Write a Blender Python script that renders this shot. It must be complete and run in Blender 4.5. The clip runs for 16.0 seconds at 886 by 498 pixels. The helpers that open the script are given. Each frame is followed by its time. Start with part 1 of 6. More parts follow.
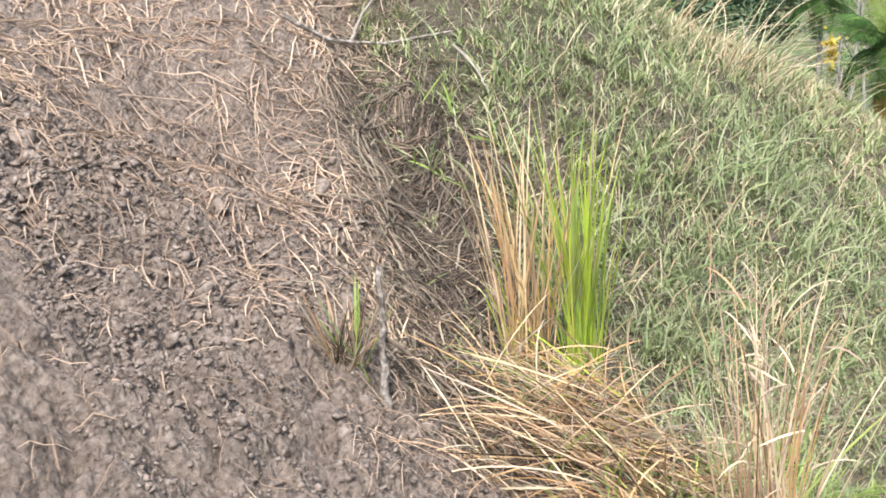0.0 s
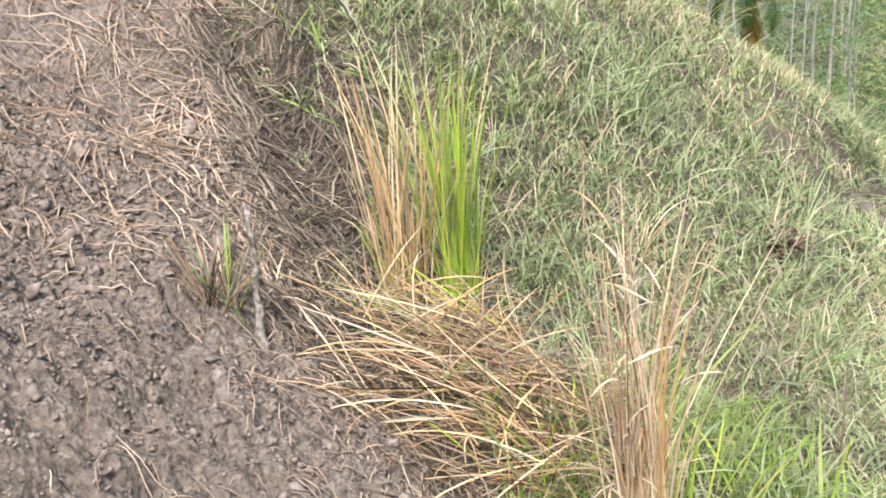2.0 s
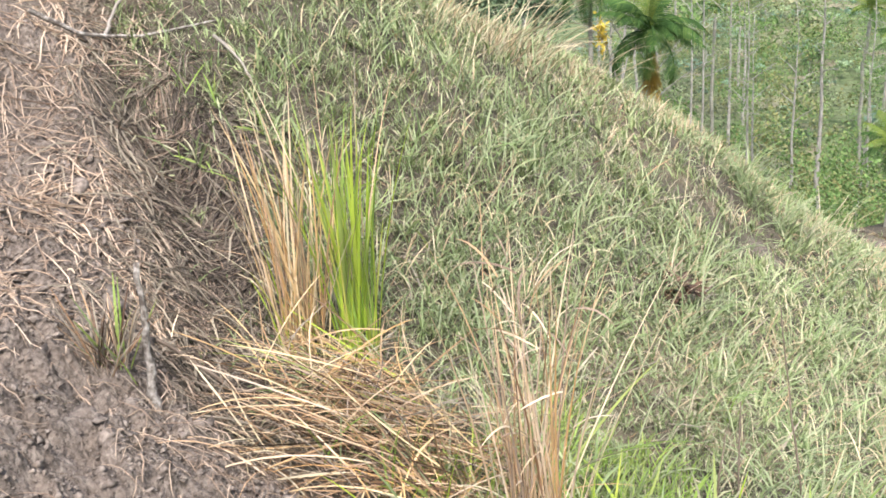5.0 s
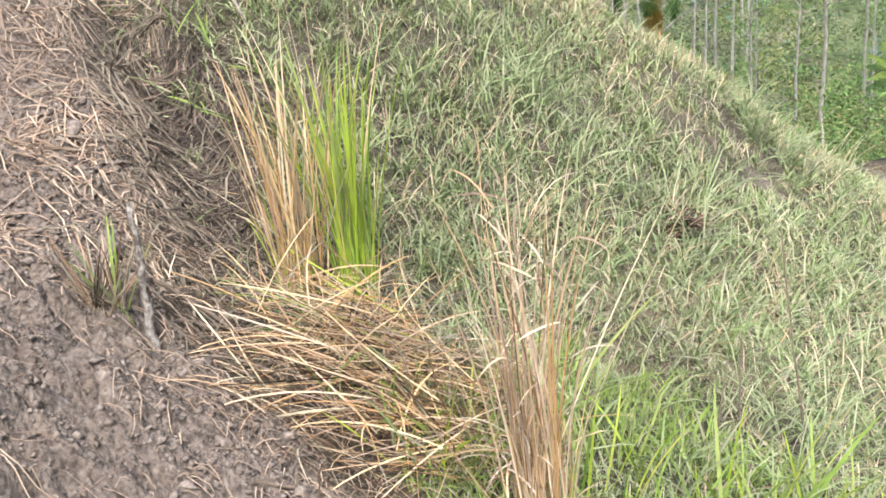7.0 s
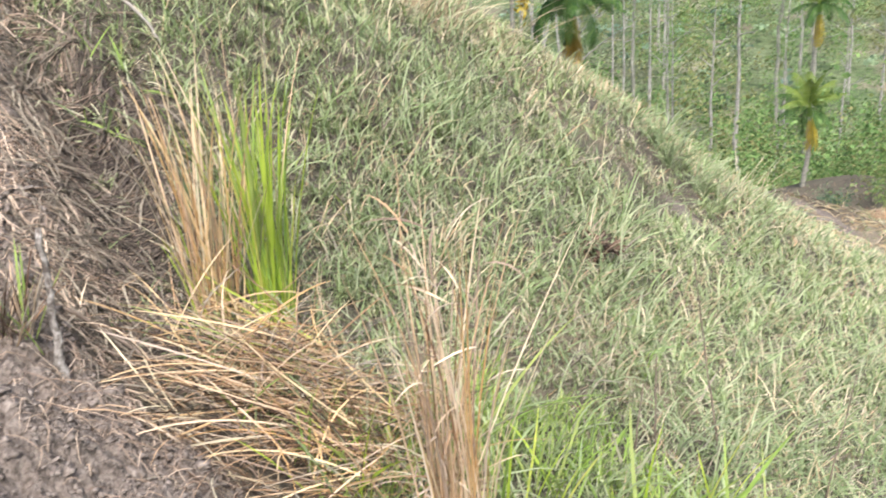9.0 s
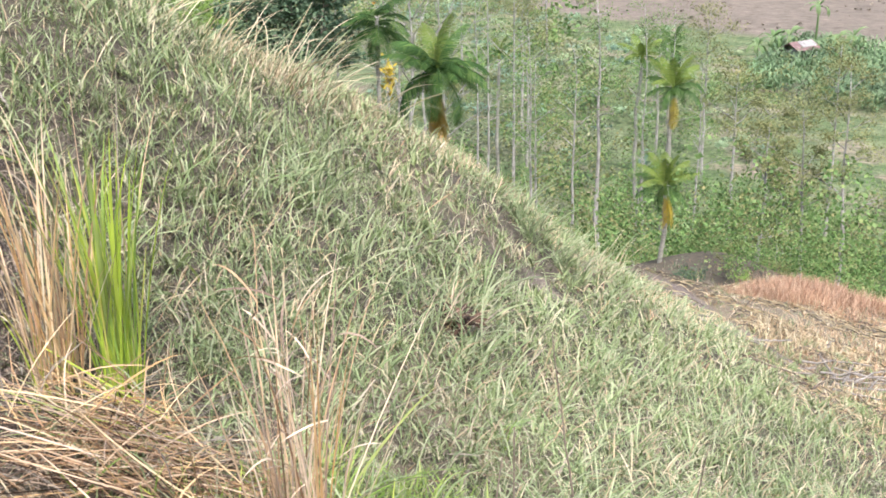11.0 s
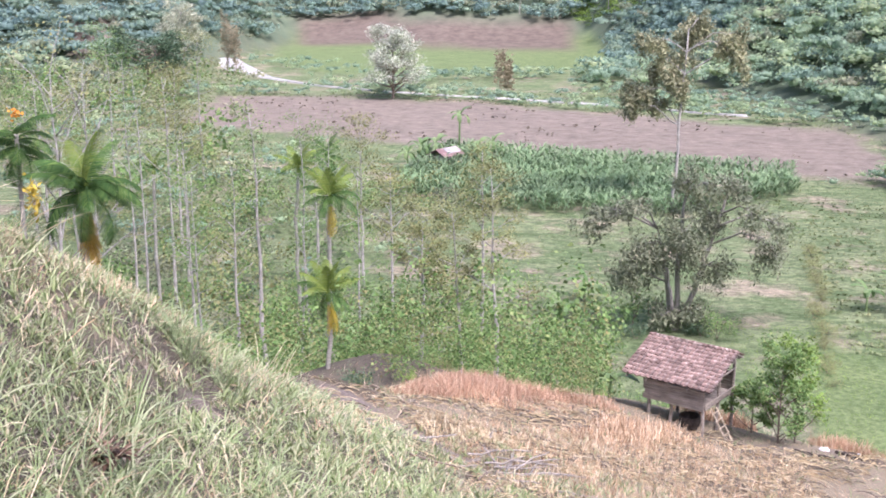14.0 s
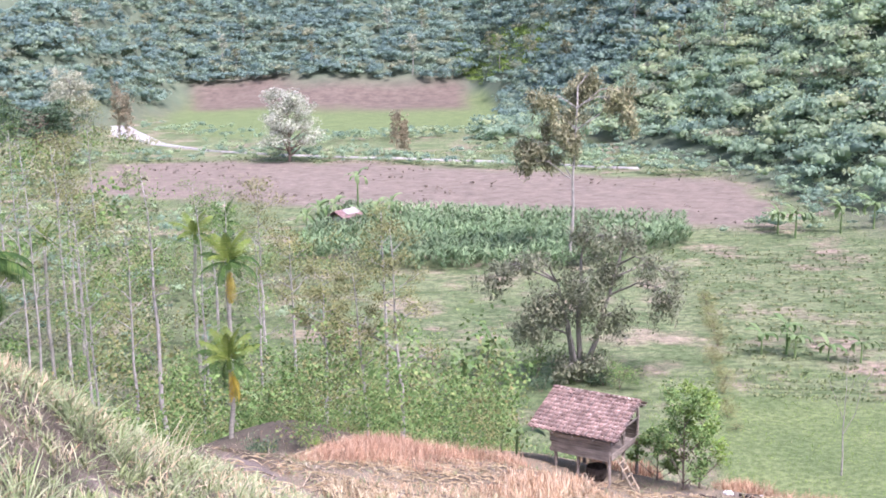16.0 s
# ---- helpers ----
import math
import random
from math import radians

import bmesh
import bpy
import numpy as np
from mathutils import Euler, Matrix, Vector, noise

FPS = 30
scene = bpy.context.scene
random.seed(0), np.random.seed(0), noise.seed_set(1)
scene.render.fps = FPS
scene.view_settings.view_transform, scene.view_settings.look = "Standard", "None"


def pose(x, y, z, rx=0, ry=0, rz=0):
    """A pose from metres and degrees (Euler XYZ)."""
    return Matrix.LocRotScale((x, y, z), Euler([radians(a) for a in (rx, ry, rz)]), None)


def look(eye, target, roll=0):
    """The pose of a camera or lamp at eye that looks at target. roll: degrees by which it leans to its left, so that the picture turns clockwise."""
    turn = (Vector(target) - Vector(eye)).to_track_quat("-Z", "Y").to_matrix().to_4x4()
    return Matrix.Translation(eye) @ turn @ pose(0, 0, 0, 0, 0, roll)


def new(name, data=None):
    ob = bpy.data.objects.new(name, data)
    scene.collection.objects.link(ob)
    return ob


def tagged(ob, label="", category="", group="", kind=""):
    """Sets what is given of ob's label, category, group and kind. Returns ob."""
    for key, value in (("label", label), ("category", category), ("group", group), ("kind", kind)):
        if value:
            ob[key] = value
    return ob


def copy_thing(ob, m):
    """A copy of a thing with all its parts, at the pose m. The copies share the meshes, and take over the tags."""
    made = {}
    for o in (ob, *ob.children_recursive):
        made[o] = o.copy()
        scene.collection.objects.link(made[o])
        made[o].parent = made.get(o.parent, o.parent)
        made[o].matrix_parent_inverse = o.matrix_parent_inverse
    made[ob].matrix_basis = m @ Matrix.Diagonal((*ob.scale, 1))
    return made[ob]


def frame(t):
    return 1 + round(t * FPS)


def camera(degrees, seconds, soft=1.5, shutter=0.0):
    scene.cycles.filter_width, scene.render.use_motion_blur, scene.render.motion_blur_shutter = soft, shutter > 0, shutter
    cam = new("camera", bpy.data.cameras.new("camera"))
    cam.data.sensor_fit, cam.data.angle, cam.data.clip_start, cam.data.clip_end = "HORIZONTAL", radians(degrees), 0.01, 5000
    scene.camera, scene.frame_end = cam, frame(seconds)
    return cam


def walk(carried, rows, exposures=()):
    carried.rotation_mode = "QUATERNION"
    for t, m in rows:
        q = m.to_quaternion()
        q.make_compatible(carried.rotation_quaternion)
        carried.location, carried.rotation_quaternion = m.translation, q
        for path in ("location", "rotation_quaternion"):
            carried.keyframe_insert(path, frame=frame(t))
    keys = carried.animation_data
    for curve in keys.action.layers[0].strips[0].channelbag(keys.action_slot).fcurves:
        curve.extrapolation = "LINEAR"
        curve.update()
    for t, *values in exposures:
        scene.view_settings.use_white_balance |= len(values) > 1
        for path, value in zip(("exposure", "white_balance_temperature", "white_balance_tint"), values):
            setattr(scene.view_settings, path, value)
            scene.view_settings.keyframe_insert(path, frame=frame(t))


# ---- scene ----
# A steep field slope above a valley: a handheld camera stands on the hillside and turns.
EYE = (0.0, 0.0, 1.5)
PATH = [  # seconds, pan to the right of +y, tilt, roll, and the eye's sway
    (0, -45.405, -20.060, -4.378, -0.101, -0.116, 0.067),
    (0.5, -44.879, -20.320, -4.352, -0.102, -0.112, 0.058),
    (1, -43.419, -21.198, -4.529, -0.096, -0.103, 0.051),
    (1.5, -41.462, -22.579, -4.617, -0.092, -0.084, 0.040),
    (2, -39.450, -23.582, -4.776, -0.081, -0.072, 0.034),
    (2.5, -38.013, -24.031, -4.728, -0.070, -0.057, 0.033),
    (3, -36.903, -23.774, -4.778, -0.054, -0.043, 0.032),
    (3.5, -36.521, -23.423, -4.752, -0.045, -0.040, 0.030),
    (4, -35.859, -22.245, -4.440, -0.040, -0.044, 0.029),
    (4.2, -34.941, -21.129, -3.801, -0.035, -0.050, 0.030),
    (6.3, -34.495, -22.698, -5.020, -0.026, -0.022, 0.005),
    (6.5, -34.884, -23.209, -5.393, -0.027, -0.019, 0.002),
    (7, -34.953, -24.042, -5.579, -0.020, -0.020, -0.013),
    (7.5, -34.065, -24.637, -5.218, -0.022, -0.019, -0.021),
    (8, -33.947, -25.294, -5.472, -0.020, -0.012, -0.027),
    (8.5, -32.958, -24.685, -5.080, -0.015, -0.011, -0.025),
    (9, -30.521, -23.027, -4.055, -0.005, -0.011, -0.017),
    (9.2, -28.694, -22.417, -3.551, -0.001, -0.009, -0.020),
    (11.3, -22.018, -19.018, -1.369, 0.013, 0.039, -0.042),
    (11.5, -21.022, -18.629, -1.633, 0.020, 0.046, -0.043),
    (12, -17.792, -17.658, -1.148, 0.034, 0.065, -0.040),
    (12.5, -14.420, -16.535, -0.756, 0.052, 0.071, -0.040),
    (13, -9.175, -15.042, 0.358, 0.072, 0.085, -0.037),
    (13.5, -6.933, -14.523, 0.362, 0.079, 0.098, -0.031),
    (14, -5.197, -14.021, 0.096, 0.088, 0.106, -0.030),
    (14.5, -3.476, -13.158, -0.278, 0.096, 0.107, -0.028),
    (15, -2.401, -12.584, -0.475, 0.105, 0.109, -0.026),
    (15.5, -1.303, -12.031, -0.901, 0.115, 0.116, -0.022),
    (16, 0.018, -11.002, -1.037, 0.116, 0.119, -0.014),
]


def aim(pan, tilt, roll, dx, dy, dz):
    return pose(EYE[0] + dx, EYE[1] + dy, EYE[2] + dz, 90 + tilt, 0, -pan) @ pose(0, 0, 0, 0, 0, roll)


cam = camera(43.50, 16.0, soft=1.68, shutter=0.32)
walk(cam, [(t, aim(*row)) for t, *row in PATH], [(0, 1.13, 6350, 10), (9.5, 1.10, 6250, 10), (13.5, 1.13, 5900, 25), (16, 1.25, 5830, 32)])

# ---- light: hazy bright sky with a wide soft sun ----
world = bpy.data.worlds.new("sky")
scene.world = world
world.use_nodes = True
wn = world.node_tree
sky = wn.nodes.new("ShaderNodeTexSky")
sky.sky_type = "NISHITA"
sky.sun_disc = False
sky.sun_elevation, sky.sun_rotation = radians(58), radians(145)
sky.air_density, sky.dust_density = 1.0, 4.0
wn.links.new(sky.outputs[0], wn.nodes["Background"].inputs[0])
wn.nodes["Background"].inputs[1].default_value = 0.13
sun = new("sun", bpy.data.lights.new("sun", "SUN"))
sun.data.energy, sun.data.angle, sun.data.color = 2.45, radians(14), (1.0, 0.96, 0.90)
SUN_AZ, SUN_EL = radians(145), radians(58)
sun.matrix_world = look((60 * math.sin(SUN_AZ) * math.cos(SUN_EL), 60 * math.cos(SUN_AZ) * math.cos(SUN_EL), 60 * math.sin(SUN_EL)), (0, 0, 0))

# ---- small mathematics: lattice noise, polygons, fast meshes ----
rng = np.random.default_rng(7)


def hash2(i, j, seed):
    v = np.sin(i * 127.1 + j * 311.7 + seed * 74.7) * 43758.5453
    return v - np.floor(v)


def vnoise(x, y, seed=0):
    """Value noise in 0..1."""
    i, j = np.floor(x), np.floor(y)
    u, v = x - i, y - j
    u, v = u * u * (3 - 2 * u), v * v * (3 - 2 * v)
    a, b = hash2(i, j, seed), hash2(i + 1, j, seed)
    c, d = hash2(i, j + 1, seed), hash2(i + 1, j + 1, seed)
    return (a * (1 - u) + b * u) * (1 - v) + (c * (1 - u) + d * u) * v


def fbm(x, y, octaves=4, seed=0):
    total, weight, out = 0.0, 1.0, np.zeros_like(np.asarray(x, float))
    for k in range(octaves):
        out = out + weight * vnoise(x * 2**k + 17 * k, y * 2**k - 9 * k, seed + k)
        total += weight
        weight *= 0.5
    return out / total


def ramp(v, a, b):
    k = np.clip((v - a) / (b - a), 0, 1)
    return k * k * (3 - 2 * k)


def inside(x, y, poly):
    """Signed distance to a polygon, positive inside."""
    x, y = np.asarray(x, float), np.asarray(y, float)
    best = np.full(x.shape, 1e9)
    odd = np.zeros(x.shape, bool)
    for (ax, ay), (bx, by) in zip(poly, poly[1:] + poly[:1]):
        ex, ey = bx - ax, by - ay
        k = np.clip(((x - ax) * ex + (y - ay) * ey) / (ex * ex + ey * ey), 0, 1)
        best = np.minimum(best, np.hypot(x - ax - k * ex, y - ay - k * ey))
        cross = (ay > y) != (by > y)
        with np.errstate(divide="ignore", invalid="ignore"):
            odd ^= cross & (x < ax + (y - ay) / (by - ay if by != ay else 1e-9) * ex)
    return np.where(odd, best, -best)


def quads_mesh(name, verts, quads, material, smooth=True):
    """A mesh from arrays of corners and of four-cornered faces."""
    me = bpy.data.meshes.new(name)
    verts, quads = np.asarray(verts, np.float32), np.asarray(quads, np.int32)
    me.vertices.add(len(verts))
    me.vertices.foreach_set("co", verts.ravel())
    me.loops.add(quads.size)
    me.loops.foreach_set("vertex_index", quads.ravel())
    me.polygons.add(len(quads))
    me.polygons.foreach_set("loop_start", np.arange(0, quads.size, 4, dtype=np.int32))
    me.polygons.foreach_set("use_smooth", np.full(len(quads), smooth))
    me.update(calc_edges=True)
    me.materials.append(material)
    return me


# ---- the lie of the land ----
VALLEY = -19.5
HILL_AZ = [-180, -70, -40, -28, -22, -17.5, -13, -6, 2, 6, 10, 15, 18.5, 22, 40, 90, 180]
HILL_R = [300, 300, 240, 225, 235, 268, 345, 335, 330, 250, 205, 174, 150, 134, 120, 200, 300]


def soft(v, r):
    """Zero below nought, v above it, rounded over r."""
    return 0.5 * (v + np.sqrt(v * v + r * r))


def land(x, y):
    x, y = np.asarray(x, float), np.asarray(y, float)
    s = x + y
    s = soft(s + 28, 8) - 28
    flank = -(0.26 * s + 0.12 * (14 - soft(14 - s, 5)))
    flank = flank - 0.38 * soft(s - 27 - 10 * ramp(x, -1.5, 4.0), 3.0)
    w = x + 4.56
    ridge = 1.42 * np.exp(-((w / 2.07) ** 2)) * ramp(y, 1.85, 4.94) * (1 - ramp(y, 8.53, 15.52))
    far = 0.8 * soft(-(x + 4.36), 1.0) * ramp(y, 2.96, 8.97)
    shelf = 0.35 * np.exp(-(((x - 8.5) / 6) ** 2) - ((y - 26.5) / 4.5) ** 2) + 0.8 * np.exp(-(((x - 11.5) / 4.5) ** 2) - ((y - 25.5) / 4.5) ** 2)
    shelf = shelf - 0.5 * np.exp(-(((x - 4.0) / 1.7) ** 2) - ((y - 25.8) / 1.2) ** 2)
    shelf = shelf - 1.1 * np.exp(-(((x + 4.3) / 1.7) ** 2)) * ramp(y, 18.2, 21.5) * (1 - ramp(y, 27.5, 31))
    hill = flank + ridge - far + shelf
    r, az = np.hypot(x, y), np.degrees(np.arctan2(x, y))
    valley = VALLEY + 0.5 * (fbm(x / 30, y / 30, 3, 5) - 0.5)
    r0 = np.interp(az, HILL_AZ, HILL_R) + 18 * (fbm(az / 6, r / 300, 3, 8) - 0.5)
    rise = soft(r - r0, 12)
    valley = valley + np.minimum(0.42 * rise, 150) * (0.75 + 0.5 * fbm(x / 90, y / 90, 4, 3))
    return valley + soft(hill - valley, 2.0)


SOIL = [(-9.5, 7.2), (-7.0, 5.4), (-5.2, 4.1), (-4.46, 3.52), (-4.0, 3.22), (-3.6, 2.98), (-3.2, 2.68), (-2.6, 2.1), (-2.25, 1.9), (-1.9, 1.9), (-1.6, 1.72), (-1.1, 0.9), (0.2, -1.0), (-2, -6), (-16, -6), (-18, 9)]
BROWN = [(-50.9, 151.3), (-27.4, 141.0), (-15.2, 134.1), (-5.5, 130.5), (13.5, 121.8), (30.2, 114.2), (37.1, 117.6), (39.8, 140.3), (38.8, 150.6), (10.1, 169.0), (-12.1, 181.9), (-36.2, 188.0), (-54.8, 186.7)]
CORN = [(-14, 131), (-5.5, 129.7), (26.1, 116.9), (24.3, 106.1), (11.2, 96.8), (-2.8, 98.0), (-14, 104)]
CLEARING = [(5.5, 374), (20.5, 350), (30, 311), (27, 297), (16.5, 332), (5.5, 352)]
FARFIELD = [(-74.5, 335), (14.7, 335), (14.9, 247), (-25.3, 228), (-50, 236), (-66, 262)]
RIVER = [(-80, 262), (-60, 234), (-36, 204), (-12, 192), (-14, 187), (-38, 199), (-64, 226), (-84, 250)]


def dry_at(x, y):
    """Where the slope turns from green weeds to cut, dry ground."""
    return ramp(x - (-2.6 + (15 - y) * 0.46) + 1.2 * (fbm(x / 1.5, y / 1.5, 3, 26) - 0.5), -0.9, 0.8) * ramp(y, 7, 10)


def soil_at(x, y):
    return ramp(inside(x, y, SOIL) + 0.35 * (fbm(x * 2.2, y * 2.2, 3, 21) - 0.5), -0.12, 0.16)


BARE = [([(-2.62, 7.8), (-2.42, 7.5), (-2.3, 7.8), (-2.5, 8.1)], 0.12), ([(-3.9, 18.2), (-3.4, 17.0), (-2.6, 15.6), (-1.6, 14.5), (-0.5, 13.2), (-0.2, 13.8), (-1.3, 15.2), (-2.3, 16.4), (-3.1, 18.2)], 0.25), ([(4.2, 24.7), (5, 25.7), (7, 26.0), (9, 25.7), (9, 25.1), (6.5, 25.1), (5, 24.3)], 0.4)]


def bare_at(x, y):
    """Bare trodden earth: the bank, the path and the yard by the hut."""
    out = np.zeros_like(np.asarray(x, float))
    for poly, w in BARE:
        out = np.maximum(out, ramp(inside(x, y, poly) + 1.6 * w * (fbm(x / w / 2, y / w / 2, 3, 23) - 0.5), -0.2 * w, 0.5 * w))
    return out


def crumbs(x, y, size, seed, share=1.0):
    """Rounded lumps with creases between them, 0..1; a share of the places carries one."""
    u, v = x / size, y / size
    i, j = np.floor(u), np.floor(v)
    out = np.zeros(u.shape)
    for a in (-1, 0, 1):
        for b in (-1, 0, 1):
            ci, cj = i + a, j + b
            d = np.hypot(ci + hash2(ci, cj, seed) - u, cj + hash2(ci, cj, seed + 5) - v)
            r = 0.35 + 0.5 * hash2(ci, cj, seed + 9)
            cap = r * np.sqrt(np.clip(1 - (d / r) ** 2, 0, 1)) * (hash2(ci, cj, seed + 13) < share)
            out = np.maximum(out, cap)
    return out


def relief(x, y):
    """Clods and hollows of the near ground."""
    x, y = np.asarray(x, float), np.asarray(y, float)
    near = 1 - ramp(np.hypot(x, y), 14, 40)
    k = soil_at(x, y)
    lumps = 0.18 * (fbm(x / 0.55, y / 0.55, 2, 31) - 0.5) + 0.09 * (fbm(x / 0.17, y / 0.17, 3, 32) - 0.5) + 0.015 * ramp(fbm(x / 0.07, y / 0.07, 2, 33), 0.35, 0.65) - 0.04 * ramp(fbm(x / 0.11, y / 0.11, 2, 35), 0.62, 0.72)
    where = (k > 0.02) & (near > 0.5)
    if where.any():
        wx = x[where] + 0.05 * fbm(x[where] / 0.06, y[where] / 0.06, 2, 36)
        wy = y[where] + 0.05 * fbm(x[where] / 0.06, y[where] / 0.06, 2, 37)
        wx, wy = wx + 0.02 * fbm(x[where] / 0.015, y[where] / 0.015, 2, 38), wy + 0.02 * fbm(x[where] / 0.015, y[where] / 0.015, 2, 39)
        big, small, fine = crumbs(wx, wy, 0.15, 41, 0.4), crumbs(wx, wy, 0.06, 43, 0.75), crumbs(wx, wy, 0.026, 46)
        rough = 0.4 + 0.6 * ramp(fbm(wx / 0.5, wy / 0.5, 2, 45), 0.3, 0.6)
        extra = np.zeros_like(lumps)
        extra[where] = rough * (0.08 * big + 0.056 * small) + 0.024 * fine - 0.055
        lumps = lumps + extra
    turf = 0.16 * (fbm(x / 0.8, y / 0.8, 3, 34) - 0.5)
    lip = -0.14 * np.exp(-((inside(x, y, SOIL) + 0.1) / 0.18) ** 2)
    hollow = -0.3 * np.exp(-((x + 2.7) / 0.2) ** 2 - ((y - 8.35) / 0.16) ** 2) - 0.12 * np.exp(-((inside(x, y, BARE[1][0]) / 0.3) ** 2)) * (np.abs(y - 15.5) < 4)
    ditch = inside(x, y, [(-3.75, 3.2), (-3.3, 3.02), (-2.85, 2.7), (-2.45, 2.35), (-2.43, 2.37), (-2.83, 2.73), (-3.28, 3.05), (-3.74, 3.23)])
    hollow = hollow - 0.16 * np.exp(-((ditch / 0.13) ** 2)) * (0.5 + fbm(x / 0.2, y / 0.2, 2, 52))
    az = np.degrees(np.arctan2(x, y))
    k = k * ramp(az, -90, -80) * (1 - ramp(az, 24, 36))
    return near * (k * lumps + (1 - k) * turf + lip + hollow)


def ground_z(x, y):
    return land(x, y) + relief(x, y)


def gz(x, y):
    return float(ground_z(np.array([x]), np.array([y]))[0])
# ---- materials ----
def shader(name, rough=0.8, spec=0.3):
    m = bpy.data.materials.new(name)
    m.use_nodes = True
    b = m.node_tree.nodes["Principled BSDF"]
    b.inputs["Roughness"].default_value = rough
    b.inputs["Specular IOR Level"].default_value = spec
    return m, m.node_tree.nodes, m.node_tree.links, b


def noise_node(nodes, links, scale, detail=4, source=None, rough=0.6):
    n = nodes.new("ShaderNodeTexNoise")
    n.inputs["Scale"].default_value, n.inputs["Detail"].default_value, n.inputs["Roughness"].default_value = scale, detail, rough
    if source is None:
        source = nodes.new("ShaderNodeNewGeometry").outputs["Position"]
    links.new(source, n.inputs["Vector"])
    return n.outputs["Fac"]


def ramp_node(nodes, links, fac, stops):
    r = nodes.new("ShaderNodeValToRGB")
    links.new(fac, r.inputs[0])
    els = r.color_ramp.elements
    while len(els) < len(stops):
        els.new(0.5)
    for e, (p, c) in zip(els, stops):
        e.position, e.color = p, (*c, 1)
    return r.outputs[0]


def mix_node(nodes, links, fac, a, b, mode="MIX"):
    m = nodes.new("ShaderNodeMix")
    m.data_type, m.blend_type = "RGBA", mode
    if isinstance(fac, float):
        m.inputs[0].default_value = fac
    else:
        links.new(fac, m.inputs[0])
    for k, v in ((6, a), (7, b)):
        if isinstance(v, tuple):
            m.inputs[k].default_value = (*v, 1)
        else:
            links.new(v, m.inputs[k])
    return m.outputs[2]


def bump_node(nodes, links, height, bsdf, strength=0.4, distance=0.02):
    b = nodes.new("ShaderNodeBump")
    b.inputs["Strength"].default_value, b.inputs["Distance"].default_value = strength, distance
    links.new(height, b.inputs["Height"])
    links.new(b.outputs[0], bsdf.inputs["Normal"])


def leaf_material(name, stops, rough=0.55, through_light=0.25, spec=0.25, patch=1.5):
    """Leaves: a colour for each leaf, patches over the plant, and light through the blade."""
    m, nodes, links, b = shader(name, rough, spec)
    geo = nodes.new("ShaderNodeNewGeometry")
    info = nodes.new("ShaderNodeObjectInfo")
    total = nodes.new("ShaderNodeMath")
    links.new(geo.outputs["Random Per Island"], total.inputs[0])
    links.new(info.outputs["Random"], total.inputs[1])
    part_of = nodes.new("ShaderNodeMath")
    part_of.operation = "FRACT"
    links.new(total.outputs[0], part_of.inputs[0])
    each = ramp_node(nodes, links, part_of.outputs[0], stops)
    patchy = noise_node(nodes, links, patch, 3, geo.outputs["Position"])
    shade = ramp_node(nodes, links, patchy, [(0.3, (0.62, 0.62, 0.62)), (0.7, (1.2, 1.2, 1.15))])
    colour = mix_node(nodes, links, 1.0, each, shade, "MULTIPLY")
    links.new(colour, b.inputs["Base Color"])
    t = nodes.new("ShaderNodeBsdfTranslucent")
    links.new(colour, t.inputs["Color"])
    mixed = nodes.new("ShaderNodeMixShader")
    mixed.inputs[0].default_value = through_light
    links.new(b.outputs[0], mixed.inputs[1])
    links.new(t.outputs[0], mixed.inputs[2])
    links.new(mixed.outputs[0], nodes["Material Output"].inputs[0])
    return m


def plain_material(name, stops, scale=8, rough=0.85, bump=0.3, spec=0.2, stretch=None, by_object=0.0):
    """A grained surface: fine grain in its colour and relief, and broad stains."""
    m, nodes, links, b = shader(name, rough, spec)
    tc = nodes.new("ShaderNodeTexCoord")
    src = tc.outputs["Object"]
    if stretch:
        mp = nodes.new("ShaderNodeMapping")
        mp.inputs["Scale"].default_value = stretch
        links.new(src, mp.inputs[0])
        src = mp.outputs[0]
    n = noise_node(nodes, links, scale, 6, src)
    colour = ramp_node(nodes, links, n, stops)
    broad = ramp_node(nodes, links, noise_node(nodes, links, scale * 0.17, 3, tc.outputs["Object"]), [(0.3, (0.7, 0.7, 0.7)), (0.7, (1.15, 1.15, 1.15))])
    colour = mix_node(nodes, links, 1.0, colour, broad, "MULTIPLY")
    if by_object:
        info = nodes.new("ShaderNodeObjectInfo")
        vary = ramp_node(nodes, links, info.outputs["Random"], [(0, (1 - by_object,) * 3), (1, (1 + by_object,) * 3)])
        colour = mix_node(nodes, links, 1.0, colour, vary, "MULTIPLY")
    links.new(colour, b.inputs["Base Color"])
    bump_node(nodes, links, n, b, bump, 0.01)
    return m


